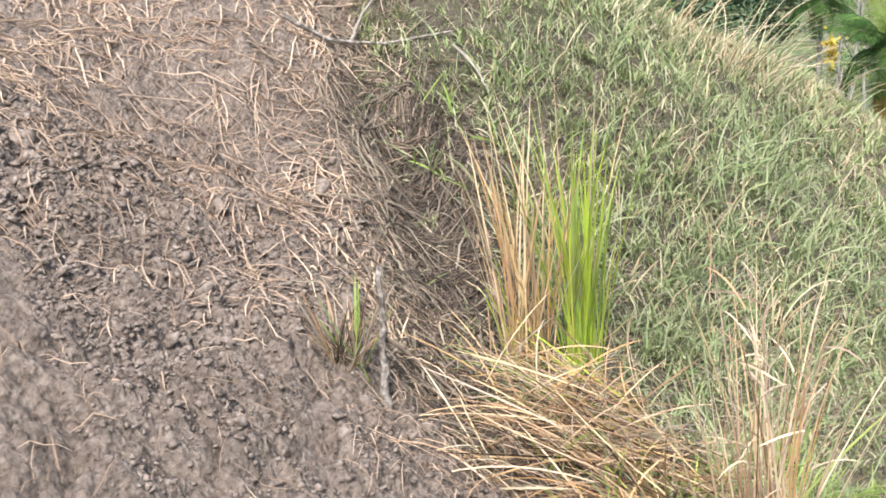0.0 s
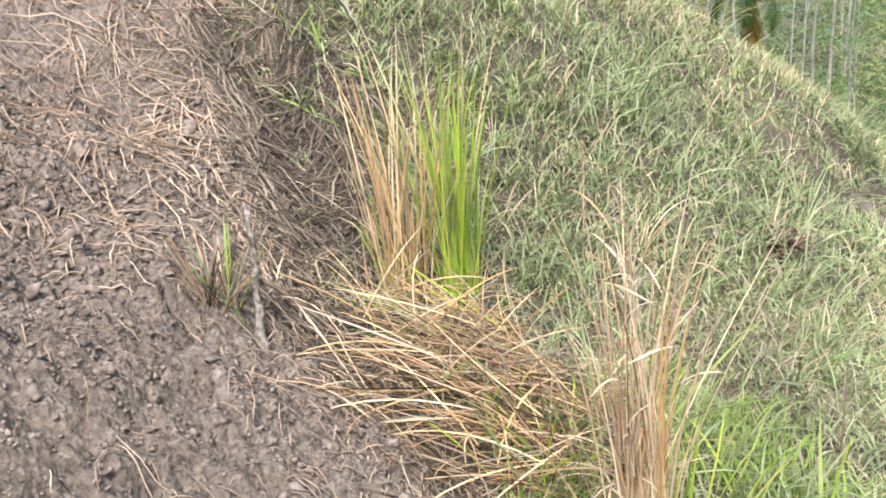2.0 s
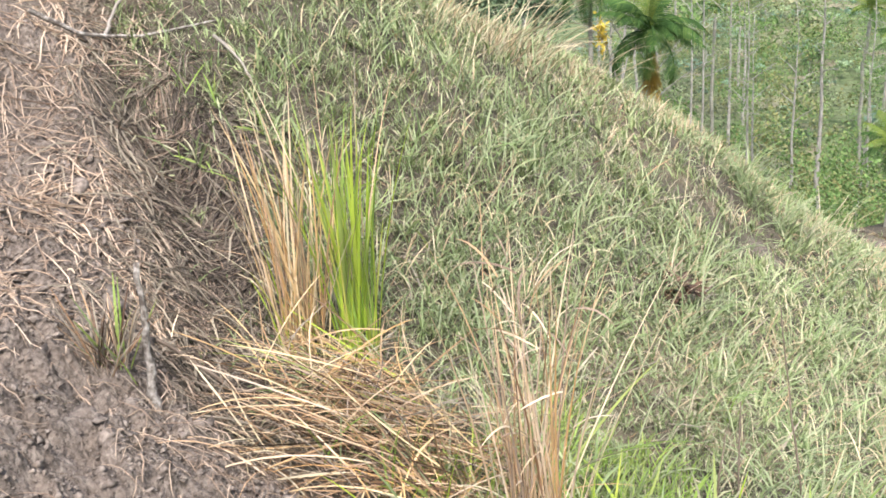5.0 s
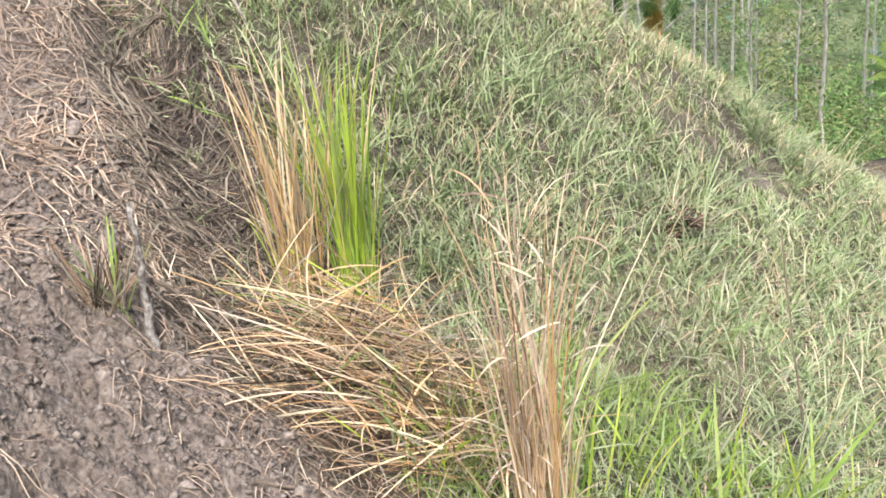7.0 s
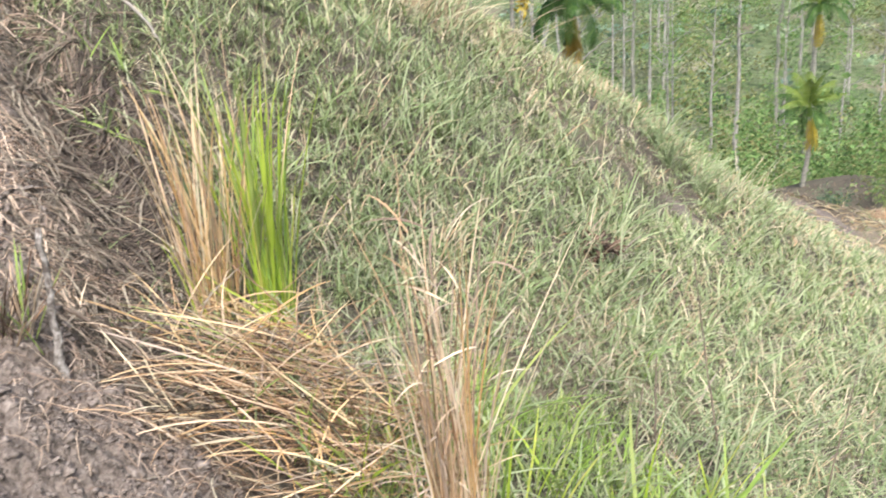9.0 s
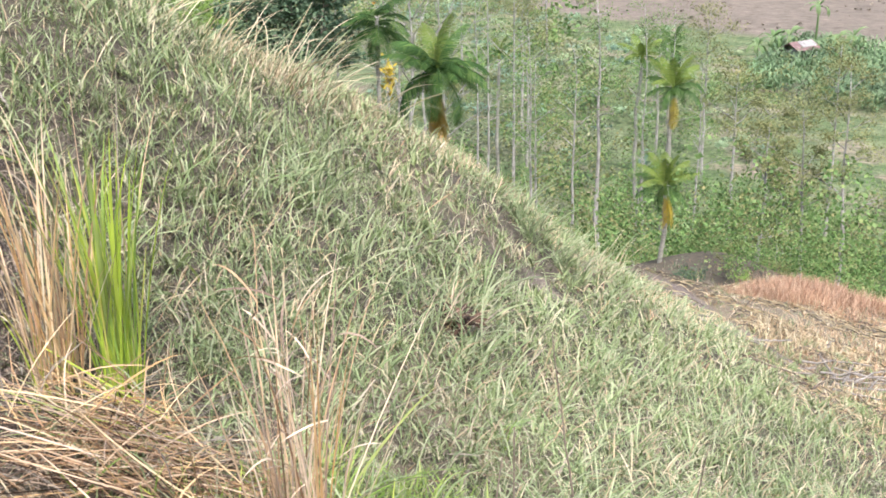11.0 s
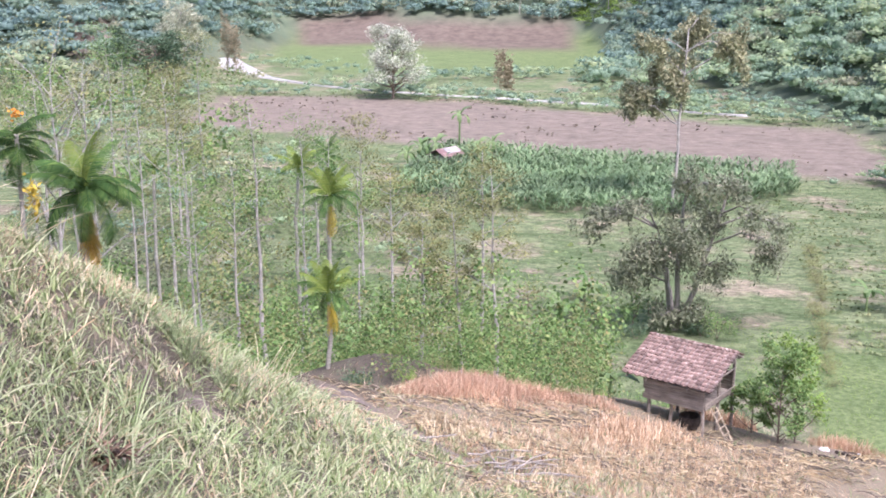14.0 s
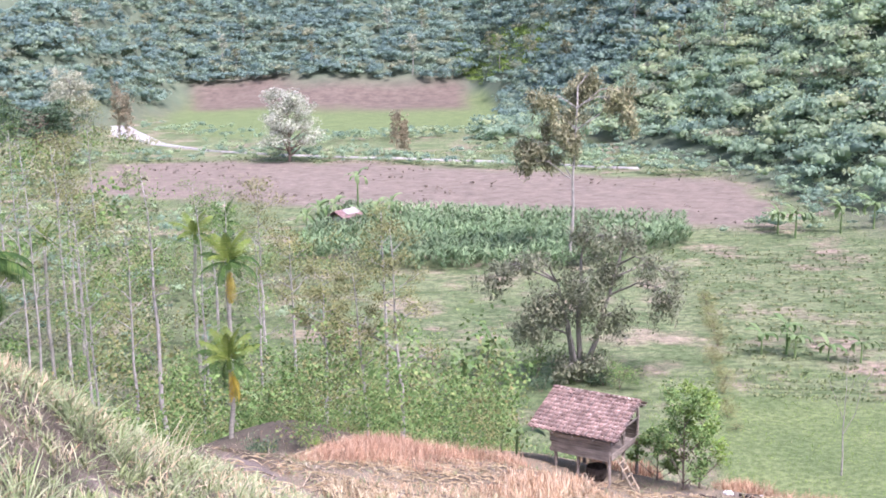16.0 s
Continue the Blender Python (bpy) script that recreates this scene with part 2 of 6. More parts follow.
def ground_material():
    m, nodes, links, b = shader("ground_cover", 0.95, 0.1)
    pos = nodes.new("ShaderNodeNewGeometry").outputs["Position"]

    def zone(name):
        a = nodes.new("ShaderNodeAttribute")
        a.attribute_name = name
        return a.outputs["Fac"]

    fine = noise_node(nodes, links, 40, 6, pos)
    mid = noise_node(nodes, links, 6, 5, pos)
    wide = noise_node(nodes, links, 0.12, 5, pos)
    litter = ramp_node(nodes, links, mid, [(0.3, (0.07, 0.06, 0.046)), (0.55, (0.17, 0.145, 0.11)), (0.75, (0.125, 0.14, 0.07))])
    litter = mix_node(nodes, links, 0.5, litter, ramp_node(nodes, links, fine, [(0.3, (0.05, 0.042, 0.034)), (0.7, (0.21, 0.18, 0.142))]))
    soil = ramp_node(nodes, links, fine, [(0.3, (0.095, 0.077, 0.065)), (0.45, (0.22, 0.181, 0.154)), (0.55, (0.285, 0.237, 0.202)), (0.72, (0.40, 0.345, 0.298))])
    soil = mix_node(nodes, links, 1.0, soil, ramp_node(nodes, links, mid, [(0.35, (0.86, 0.85, 0.84)), (0.65, (1.06, 1.05, 1.04))]), "MULTIPLY")
    straw = ramp_node(nodes, links, fine, [(0.3, (0.17, 0.138, 0.098)), (0.7, (0.40, 0.335, 0.235))])
    turf = ramp_node(nodes, links, wide, [(0.36, (0.28, 0.235, 0.185)), (0.44, (0.155, 0.195, 0.105)), (0.56, (0.175, 0.215, 0.115)), (0.65, (0.28, 0.25, 0.185))])
    sheen = nodes.new("ShaderNodeMapping")
    sheen.inputs["Scale"].default_value = (0.45, 1.0, 1.0)
    links.new(pos, sheen.inputs[0])
    strip = ramp_node(nodes, links, noise_node(nodes, links, 0.55, 5, sheen.outputs[0], 0.7), [(0.42, (0.72, 0.8, 0.7)), (0.58, (1.15, 1.1, 1.1))])
    turf = mix_node(nodes, links, 1.0, turf, strip, "MULTIPLY")
    turf = mix_node(nodes, links, 1.0, turf, ramp_node(nodes, links, noise_node(nodes, links, 1.7, 7, pos, 0.75), [(0.38, (0.55, 0.58, 0.55)), (0.62, (1.3, 1.28, 1.25))]), "MULTIPLY")
    brown = ramp_node(nodes, links, noise_node(nodes, links, 0.6, 8, pos, 0.75), [(0.3, (0.105, 0.088, 0.072)), (0.43, (0.185, 0.155, 0.125)), (0.58, (0.235, 0.197, 0.158)), (0.75, (0.33, 0.285, 0.235))])
    cut = ramp_node(nodes, links, noise_node(nodes, links, 0.35, 7, pos, 0.7), [(0.3, (0.10, 0.083, 0.068)), (0.5, (0.155, 0.122, 0.098)), (0.7, (0.20, 0.17, 0.135))])
    lime = ramp_node(nodes, links, noise_node(nodes, links, 0.3, 5, pos), [(0.3, (0.13, 0.18, 0.08)), (0.7, (0.185, 0.235, 0.105))])
    lime = mix_node(nodes, links, 1.0, lime, ramp_node(nodes, links, noise_node(nodes, links, 2.6, 7, pos, 0.75), [(0.38, (0.62, 0.66, 0.6)), (0.62, (1.25, 1.22, 1.2))]), "MULTIPLY")
    wood = ramp_node(nodes, links, noise_node(nodes, links, 0.15, 5, pos), [(0.3, (0.095, 0.13, 0.085)), (0.7, (0.15, 0.185, 0.12))])
    colour = litter
    for name, layer in (("turf", turf), ("wood", wood), ("lime", lime), ("straw", straw), ("soil", soil), ("brown", brown), ("bank", cut)):
        colour = mix_node(nodes, links, zone(name), colour, layer)
    links.new(colour, b.inputs["Base Color"])
    cells = nodes.new("ShaderNodeTexVoronoi")
    cells.inputs["Scale"].default_value, cells.inputs["Randomness"].default_value = 55, 1
    links.new(pos, cells.inputs["Vector"])
    crumb = mix_node(nodes, links, 0.5, noise_node(nodes, links, 75, 6, pos, 0.75), cells.outputs["Distance"])
    bump_node(nodes, links, crumb, b, 1.0, 0.03)
    return m


GROUND = ground_material()


# ---- the ground: one sheet out to the horizon ----
def build_ground():
    az = np.radians(np.concatenate([np.arange(-180, -78, 2.0), np.arange(-78, -37, 0.21), np.arange(-37, 28, 0.45), np.arange(28, 180, 2.0)]))
    r = np.concatenate([[0.001, 0.4, 0.8, 1.1, 1.35, 1.5], np.arange(1.62, 3.9, 0.013), np.arange(3.9, 6.0, 0.02), np.arange(6.0, 8.5, 0.035)])
    r = np.concatenate([r, 8.5 * 1.029 ** np.arange(125), 302 * 1.04 ** np.arange(1, 68)])
    A, Rr = np.meshgrid(az, r)
    x, y = Rr * np.sin(A) + 0.03, Rr * np.cos(A) + 0.02
    z = ground_z(x, y)
    n, k = len(r), len(az)
    i, j = np.meshgrid(np.arange(n - 1), np.arange(k), indexing="ij")
    j2 = (j + 1) % k
    quads = np.stack([i * k + j, (i + 1) * k + j, (i + 1) * k + j2, i * k + j2], -1).reshape(-1, 4)[:, ::-1]
    me = quads_mesh("ground", np.stack([x, y, z], -1).reshape(-1, 3), quads, GROUND)
    d = Rr
    azd = np.degrees(A)
    warp = 6 * (fbm(x / 8, y / 8, 3, 51) - 0.5)
    hill_r = np.interp(azd, HILL_AZ, HILL_R)
    valley = ramp(d, 42, 52) * (1 - ramp(d - hill_r, -25, -5))
    zones = {
        "soil": np.maximum(soil_at(x, y), bare_at(x, y)),
        "turf": valley,
        "wood": ramp(d, 30, 38) * (1 - valley),
        "lime": np.maximum(ramp(inside(x, y, FARFIELD) + warp, -2, 2), ramp(inside(x, y, [(15, 64), (16.6, 61.6), (26, 59), (30, 40), (12, 44)]) + 0.3 * warp, -0.6, 0.6)),
        "straw": ramp(fbm(x / 1.6, y / 1.6, 4, 61) + 0.36 * dry_at(x, y) - 0.2 + 0.08 * ramp(y, 6, 10), 0.46, 0.62) * (1 - ramp(d + 6 * ramp(-x, 2, 4), 33, 36)),
        "brown": ramp(inside(x, y, BROWN) + warp, -1.5, 1.5),
        "bank": np.maximum(ramp(d - hill_r + warp, -24, -20) * (1 - ramp(d - hill_r, 14, 18)) * ramp(azd, -13, -12) * (1 - ramp(azd, 0.8, 2)), ramp(d - hill_r + warp, 4, 8) * (1 - ramp(d - hill_r, 24, 30)) * ramp(azd, -24, -23.4) * (1 - ramp(azd, -21.6, -21))),
    }
    for name, v in zones.items():
        a = me.attributes.new(name, "FLOAT", "POINT")
        a.data.foreach_set("value", np.asarray(v, np.float32).ravel())
    return tagged(new("ground", me), "hillside of tilled grey soil and weeds above green valley fields", "ground", kind="structure")


build_ground()


def build_road():
    """A pale gravel road that winds through the far fields, with a worn edge."""
    line = [(-76, 259), (-70, 247), (-61.5, 230), (-55, 220), (-48.4, 213.4), (-42, 206.5), (-36.6, 202), (-28, 197), (-18, 192.5), (-6, 188), (10, 180), (30, 166)]
    k = np.linspace(0, len(line) - 1, 90)
    p = np.stack([np.interp(k, np.arange(len(line)), [q[i] for q in line]) for i in (0, 1)], 1)
    d = np.gradient(p, axis=0)
    d /= np.linalg.norm(d, axis=1)[:, None]
    nrm = np.stack([-d[:, 1], d[:, 0]], 1)
    half = np.interp(k, [0, 1.5, 3, 5, 11], [4.2, 3.4, 1.0, 0.4, 0.35]) * (0.9 + 0.2 * fbm(k * 1.7, k * 0, 2, 44))
    rows = []
    for s, up in ((-1, -0.3), (-0.9, 0.22), (0.9, 0.22), (1, -0.3)):
        q = p + nrm * (half * s)[:, None]
        rows.append(np.stack([q[:, 0], q[:, 1], land(p[:, 0], p[:, 1]) + up], 1))
    v = np.stack(rows, 1).reshape(-1, 3)
    i = np.arange(89)[:, None] * 4
    q = np.concatenate([i + np.array([j, j + 1, j + 5, j + 4]) for j in range(3)])
    m = plain_material("pale_gravel", [(0.3, (0.34, 0.33, 0.31)), (0.7, (0.54, 0.53, 0.51))], 0.5, rough=0.8)
    tagged(new("road", quads_mesh("road", v, q, m)), "pale gravel road winding between far fields", "road", kind="structure")


build_road()
# ---- builders for plants ----
def join_arrays(items):
    vs, qs, n = [], [], 0
    for v, q in items:
        vs.append(v)
        qs.append(q + n)
        n += len(v)
    return np.concatenate(vs), np.concatenate(qs)


def blades(base, az, length, width, lean, bend, segs=3, tip=0.06):
    """Grass blades: ribbons that rise from base, lean and bend over towards az. Angles in radians from the upright."""
    n = len(base)
    az, length, width, lean, bend = [np.broadcast_to(np.asarray(v, float), (n,)) for v in (az, length, width, lean, bend)]
    head = np.stack([np.sin(az), np.cos(az), np.zeros(n)], 1)
    turn = az + rng.uniform(-0.9, 0.9, n)
    side = np.stack([np.cos(turn), -np.sin(turn), rng.uniform(-0.3, 0.3, n)], 1)
    p = np.array(base, float)
    rows = []
    for k in range(segs + 1):
        f = k / segs
        w = width * (tip if k == segs else (0.75 + 0.35 * f if f < 0.5 else 1.0 - 0.55 * (f - 0.5) / 0.5)) / 2
        rows += [p - side * w[:, None], p + side * w[:, None]]
        a = lean + bend * ((k + 0.5) / segs) ** 1.4
        p = p + (length / segs)[:, None] * (head * np.sin(a)[:, None] + np.array([0, 0, 1.0]) * np.cos(a)[:, None])
    v = np.stack(rows, 1).reshape(-1, 3)
    m = 2 * (segs + 1)
    k = np.arange(segs)
    one = np.stack([2 * k, 2 * k + 1, 2 * k + 3, 2 * k + 2], 1)
    q = (np.arange(n)[:, None, None] * m + one).reshape(-1, 4)
    return v, q


def strands(x, y, heading, length, width, turn, segs=5, lift=0.006, arch=0.02):
    """Loose straws and roots that span the bumps of the ground: two crossed ribbons each."""
    n = len(x)
    px, py, a = np.array(x, float), np.array(y, float), np.array(heading, float)
    xs, ys, heads = [px], [py], [a]
    for k in range(segs):
        px, py = px + np.sin(a) * length / segs, py + np.cos(a) * length / segs
        a = a + turn * rng.normal(0.0, 1.0, n)
        xs.append(px), ys.append(py), heads.append(a)
    z = np.array([ground_z(u, v) for u, v in zip(xs, ys)])
    f = np.linspace(0, 1, segs + 1)[:, None]
    z = 0.45 * z + 0.55 * (z[:1] * (1 - f) + z[-1:] * f) + lift + arch * 4 * f * (1 - f)
    both = []
    for flat in (True, False):
        rows = []
        for k in range(segs + 1):
            w = width * (0.5 if k in (0, segs) else 1.0) / 2
            s = np.stack([np.cos(heads[k]), -np.sin(heads[k]), np.full(n, 0.2)], 1) if flat else np.tile(np.array([0, 0, 1.0]), (n, 1))
            c = np.stack([xs[k], ys[k], z[k]], 1)
            rows += [c - s * w[:, None], c + s * w[:, None]]
        m = 2 * (segs + 1)
        k = np.arange(segs)
        one = np.stack([2 * k, 2 * k + 1, 2 * k + 3, 2 * k + 2], 1)
        both.append((np.stack(rows, 1).reshape(-1, 3), (np.arange(n)[:, None, None] * m + one).reshape(-1, 4)))
    return join_arrays(both)


def leaves(centre, size, aspect=0.5, flat=0.5, direction=None, spread=1.0, face=None):
    """Small pointed leaves, one four-cornered face each, about the centres."""
    n = len(centre)
    size = np.broadcast_to(np.asarray(size, float), (n,))
    nrm = rng.normal(size=(n, 3))
    nrm[:, 2] = np.abs(nrm[:, 2]) + flat
    if face is not None:
        nrm = np.array(face, float)
    nrm /= np.linalg.norm(nrm, axis=1)[:, None]
    along = rng.normal(size=(n, 3)) * spread
    if direction is not None:
        along = along * 0.5 + direction
    along -= nrm * (along * nrm).sum(1)[:, None]
    along /= np.linalg.norm(along, axis=1)[:, None] + 1e-9
    across = np.cross(nrm, along)
    a, b = along * (size / 2)[:, None], across * (size * aspect / 2)[:, None]
    v = np.stack([centre - a, centre + b - a * 0.15, centre + a, centre - b - a * 0.15], 1).reshape(-1, 3)
    return v, np.arange(4 * n).reshape(-1, 4)


def tube(points, radii, sides=6, rough=0.0):
    """A bent round stem through the points, closed at its end."""
    pts, n = np.asarray(points, float), len(points)
    d = np.gradient(pts, axis=0)
    d /= np.linalg.norm(d, axis=1)[:, None] + 1e-9
    ref = np.array([0.31, 0.95, 0.05])
    u = np.cross(d, ref)
    u /= np.linalg.norm(u, axis=1)[:, None] + 1e-9
    w = np.cross(d, u)
    a = np.arange(sides) * 2 * np.pi / sides
    r = np.asarray(radii, float)[:, None] * (1 + rough * rng.uniform(-1, 1, (n, sides)))
    v = pts[:, None] + r[..., None] * (np.cos(a)[None, :, None] * u[:, None] + np.sin(a)[None, :, None] * w[:, None])
    i, j = np.meshgrid(np.arange(n - 1), np.arange(sides), indexing="ij")
    j2 = (j + 1) % sides
    q = np.stack([i * sides + j, i * sides + j2, (i + 1) * sides + j2, (i + 1) * sides + j], -1).reshape(-1, 4)
    caps = [[0, 1, 2, 3]] if sides == 4 else []
    last = (n - 1) * sides
    for k in range(1, sides - 2, 2):
        caps.append([last, last + k, last + k + 1, last + k + 2])
    return v.reshape(-1, 3), np.concatenate([q, np.array(caps, int)]) if caps else q


def thing(name, label, category, x, y, group="", rz=0.0, scale=1.0, z=None, sink=0.03):
    e = new(name)
    e.empty_display_size = 0.2
    e.matrix_basis = pose(x, y, (gz(x, y) - sink) if z is None else z, 0, 0, rz) @ Matrix.Diagonal((scale, scale, scale, 1))
    return tagged(e, label, category, group)


def part(name, data, parent, label="", m=None):
    o = new(name, data)
    o.parent = parent
    if m is not None:
        o.matrix_basis = m
    if label:
        o["label"] = label
    return o


def wander(a, b, n, amount):
    """A wavy line from a to b."""
    a, b = np.asarray(a, float), np.asarray(b, float)
    k = np.linspace(0, 1, n)[:, None]
    off = np.cumsum(rng.normal(size=(n, 3)), 0) * amount
    off -= off[:1] + (off[-1:] - off[:1]) * k
    return a + (b - a) * k + off


def tree_arrays(height, radius, lean=(0, 0), first=0.45, limbs=9, reach=0.3, leaf_n=900, leaf=0.1, cluster=0.3, droop=0.0, up=0.5, aspect=0.45, twig=True, top=True):
    """Trunk with limbs, and a crown of leaves in clusters round the limbs' ends."""
    tip = np.array([lean[0] * height, lean[1] * height, height])
    spine = wander((0, 0, -0.1), tip, 9, height * 0.006)
    wood = [tube(spine, np.linspace(radius, radius * 0.12, 9), 7, 0.08)]
    ends = []
    for k in range(limbs):
        f = first + (1 - first) * (k + rng.uniform(0, 0.8)) / limbs
        i = min(int(f * 8), 7)
        start = spine[i] + (spine[i + 1] - spine[i]) * (f * 8 - i)
        a = k * 2.4 + rng.uniform(-0.5, 0.5)
        l = reach * height * rng.uniform(0.6, 1.15) * (1.15 - 0.6 * (f - first) / (1 - first + 1e-6))
        end = start + l * np.array([math.cos(a), math.sin(a), up * rng.uniform(0.4, 1.4)])
        path = wander(start, end, 5, l * 0.04)
        r0 = radius * (1 - 0.75 * f) * 0.55
        wood.append(tube(path, np.linspace(r0, r0 * 0.25, 5), 5))
        ends += [path[-1], path[3]]
        if twig:
            for _ in range(2):
                e2 = path[2] + l * 0.45 * np.array([math.cos(a + rng.uniform(-1.2, 1.2)), math.sin(a + rng.uniform(-1.2, 1.2)), rng.uniform(0.1, 0.8)])
                wood.append(tube(wander(path[2], e2, 4, l * 0.03), np.linspace(r0 * 0.5, r0 * 0.15, 4), 4))
                ends.append(e2)
    if top:
        ends += [spine[-1], spine[-2]]
    crown = None
    if leaf_n:
        ends = np.array(ends)
        pick = rng.integers(0, len(ends), leaf_n)
        size = cluster * height * rng.uniform(0.45, 1.1, len(ends))
        off = rng.normal(size=(leaf_n, 3))
        off /= np.linalg.norm(off, axis=1)[:, None]
        off *= (rng.uniform(0, 1, leaf_n) ** 0.45)[:, None] * size[pick][:, None] * np.array([1, 1, 0.65])
        c = ends[pick] + off
        d = None
        if droop:
            c[:, 2] -= droop * np.abs(rng.normal(size=leaf_n))
            d = np.tile(np.array([0, 0, -1.0]), (leaf_n, 1))
        crown = leaves(c, leaf * rng.uniform(0.6, 1.3, leaf_n), aspect, 0.4, d)
    return join_arrays(wood), crown


def tree(name, label, x, y, bark, green, group="", category="tree", rz=0.0, sink=0.1, **shape):
    wood, crown = tree_arrays(**shape)
    t = thing(name, label, category, x, y, group, rz, sink=sink)
    part("trunk", quads_mesh("trunk", *wood, bark), t)
    if crown is not None:
        part("crown", quads_mesh("crown", *crown, green, False), t)
    return t


def clump_tree(name, label, x, y, bark, green, stems, clumps, leaf, per, hang, radius, depth=0.8, category="tree"):
    """A tree whose limbs run from its stems to hanging clumps of leaves: (across, height, half width, half height)."""
    t = thing(name, label, category, x, y, sink=0.1)
    lines = []
    for k, (tx, tz) in enumerate(stems):
        line = wander((0.05 * k, 0.04 * k, -0.1), (tx, 0.25 * (-1) ** k, tz), 9, 0.03 + 0.006 * tz)
        part("trunk", quads_mesh("trunk", *tube(line, np.linspace(radius, radius * 0.3, 9), 8, 0.1), bark), t)
        lines.append(line)
    for cx, cz, rx, rz in clumps:
        cy = rng.uniform(-depth, depth) * (1.5 + rx)
        goal = np.array([cx, cy, cz])
        line = min(lines, key=lambda l: np.linalg.norm(l[-3:] - goal, axis=1).min())
        below = line[line[:, 2] < max(cz - 0.1 * rz, 0.4)]
        start = below[np.argmin(np.linalg.norm(below - goal, axis=1))] if len(below) else line[2]
        mid = (start + goal) / 2 + np.array([0, 0, 0.18 * np.linalg.norm(goal - start)])
        path = np.concatenate([wander(start, mid, 4, 0.06), wander(mid, goal, 4, 0.06)[1:]])
        wood = [tube(path, np.linspace(radius * 0.4, radius * 0.1, 7), 6, 0.08)]
        sprays = goal + rng.normal(size=(12, 3)) * np.array([rx, (rx + rz) / 2, rz]) * 0.55
        wood += [tube(wander(path[rng.integers(3, 7)], e, 4, 0.05), np.linspace(radius * 0.09, radius * 0.03, 4), 4) for e in sprays]
        part("limb", quads_mesh("limb", *join_arrays(wood), bark), t)
        n = int(per * rx * rz)
        pick = rng.integers(0, 12, n)
        c = sprays[pick] + rng.normal(size=(n, 3)) * np.array([rx, (rx + rz) / 2, rz]) * 0.26
        c[:, 2] -= hang * np.abs(rng.normal(size=n)) * rz
        part("foliage", quads_mesh("foliage", *leaves(c, leaf * rng.uniform(0.6, 1.4, n), 0.36, 0.3, np.tile(np.array([0, 0, -0.9]), (n, 1))), green, False), t)
    return t


def bush_arrays(r, h, n, leaf, aspect=0.4, lobes=7):
    """A shrub: leafy sprays on lobes, with short stems inside."""
    cen = np.stack([rng.normal(0, r * 0.45, lobes), rng.normal(0, r * 0.45, lobes), rng.uniform(0.3, 0.8, lobes) * h], 1)
    size = rng.uniform(0.3, 0.6, lobes) * min(r, h)
    pick = rng.integers(0, lobes, n)
    off = rng.normal(size=(n, 3))
    off /= np.linalg.norm(off, axis=1)[:, None]
    out = off.copy()
    off *= (rng.uniform(0.1, 1, n) ** 0.5 * size[pick])[:, None]
    c = cen[pick] + off
    c[:, 2] = np.abs(c[:, 2]) + 0.02
    out[:, 2] -= 0.4
    return leaves(c, leaf * rng.uniform(0.6, 1.4, n), aspect, 0.5, out)


def stems_arrays(r, h, n, thick):
    items = []
    for _ in range(n):
        a, k = rng.uniform(0, 6.28), rng.uniform(0.2, 0.6)
        items.append(tube(wander((0, 0, -0.05), (r * k * math.cos(a), r * k * math.sin(a), h * rng.uniform(0.6, 0.95)), 5, 0.02 * h), np.linspace(thick, thick * 0.3, 5), 4))
    return join_arrays(items)


def frond_mesh(name, length, width, droop, material, pairs=28, rise=0.5):
    """A palm leaf: a bent midrib with narrow leaflets on both sides."""
    k = np.linspace(0, 1, 9)
    ang = rise - droop * k**1.3
    step = length / 8
    pts = np.zeros((9, 3))
    for i in range(1, 9):
        pts[i] = pts[i - 1] + step * np.array([math.cos(ang[i]), 0, math.sin(ang[i])])
    items = [tube(pts, np.linspace(0.016, 0.004, 9) * length, 4)]
    f = np.linspace(0.12, 0.99, pairs)
    mid = np.stack([np.interp(f, k, pts[:, i]) for i in range(3)], 1)
    tang = np.stack([np.cos(np.interp(f, k, ang)), np.zeros(pairs), np.sin(np.interp(f, k, ang))], 1)
    span = width * np.sin(np.pi * (0.12 + 0.8 * f)) * rng.uniform(0.85, 1.1, pairs)
    for s in (-1, 1):
        d = tang * 0.65 + np.array([0, s * 1.0, -0.5])
        d /= np.linalg.norm(d, axis=1)[:, None]
        tip = mid + d * span[:, None] + np.array([0, 0, -0.25]) * (span**2 / width)[:, None]
        half = mid + d * (span * 0.5)[:, None]
        w = tang * (length * 0.0115)
        v = np.stack([mid - w, mid + w, half + w, half - w, tip + w * 0.15, tip - w * 0.15], 1).reshape(-1, 3)
        i = np.arange(pairs)[:, None] * 6
        q = np.concatenate([i + np.array([0, 1, 2, 3]), i + np.array([3, 2, 4, 5])])
        items.append((v, q))
    return quads_mesh(name, *join_arrays(items), material)


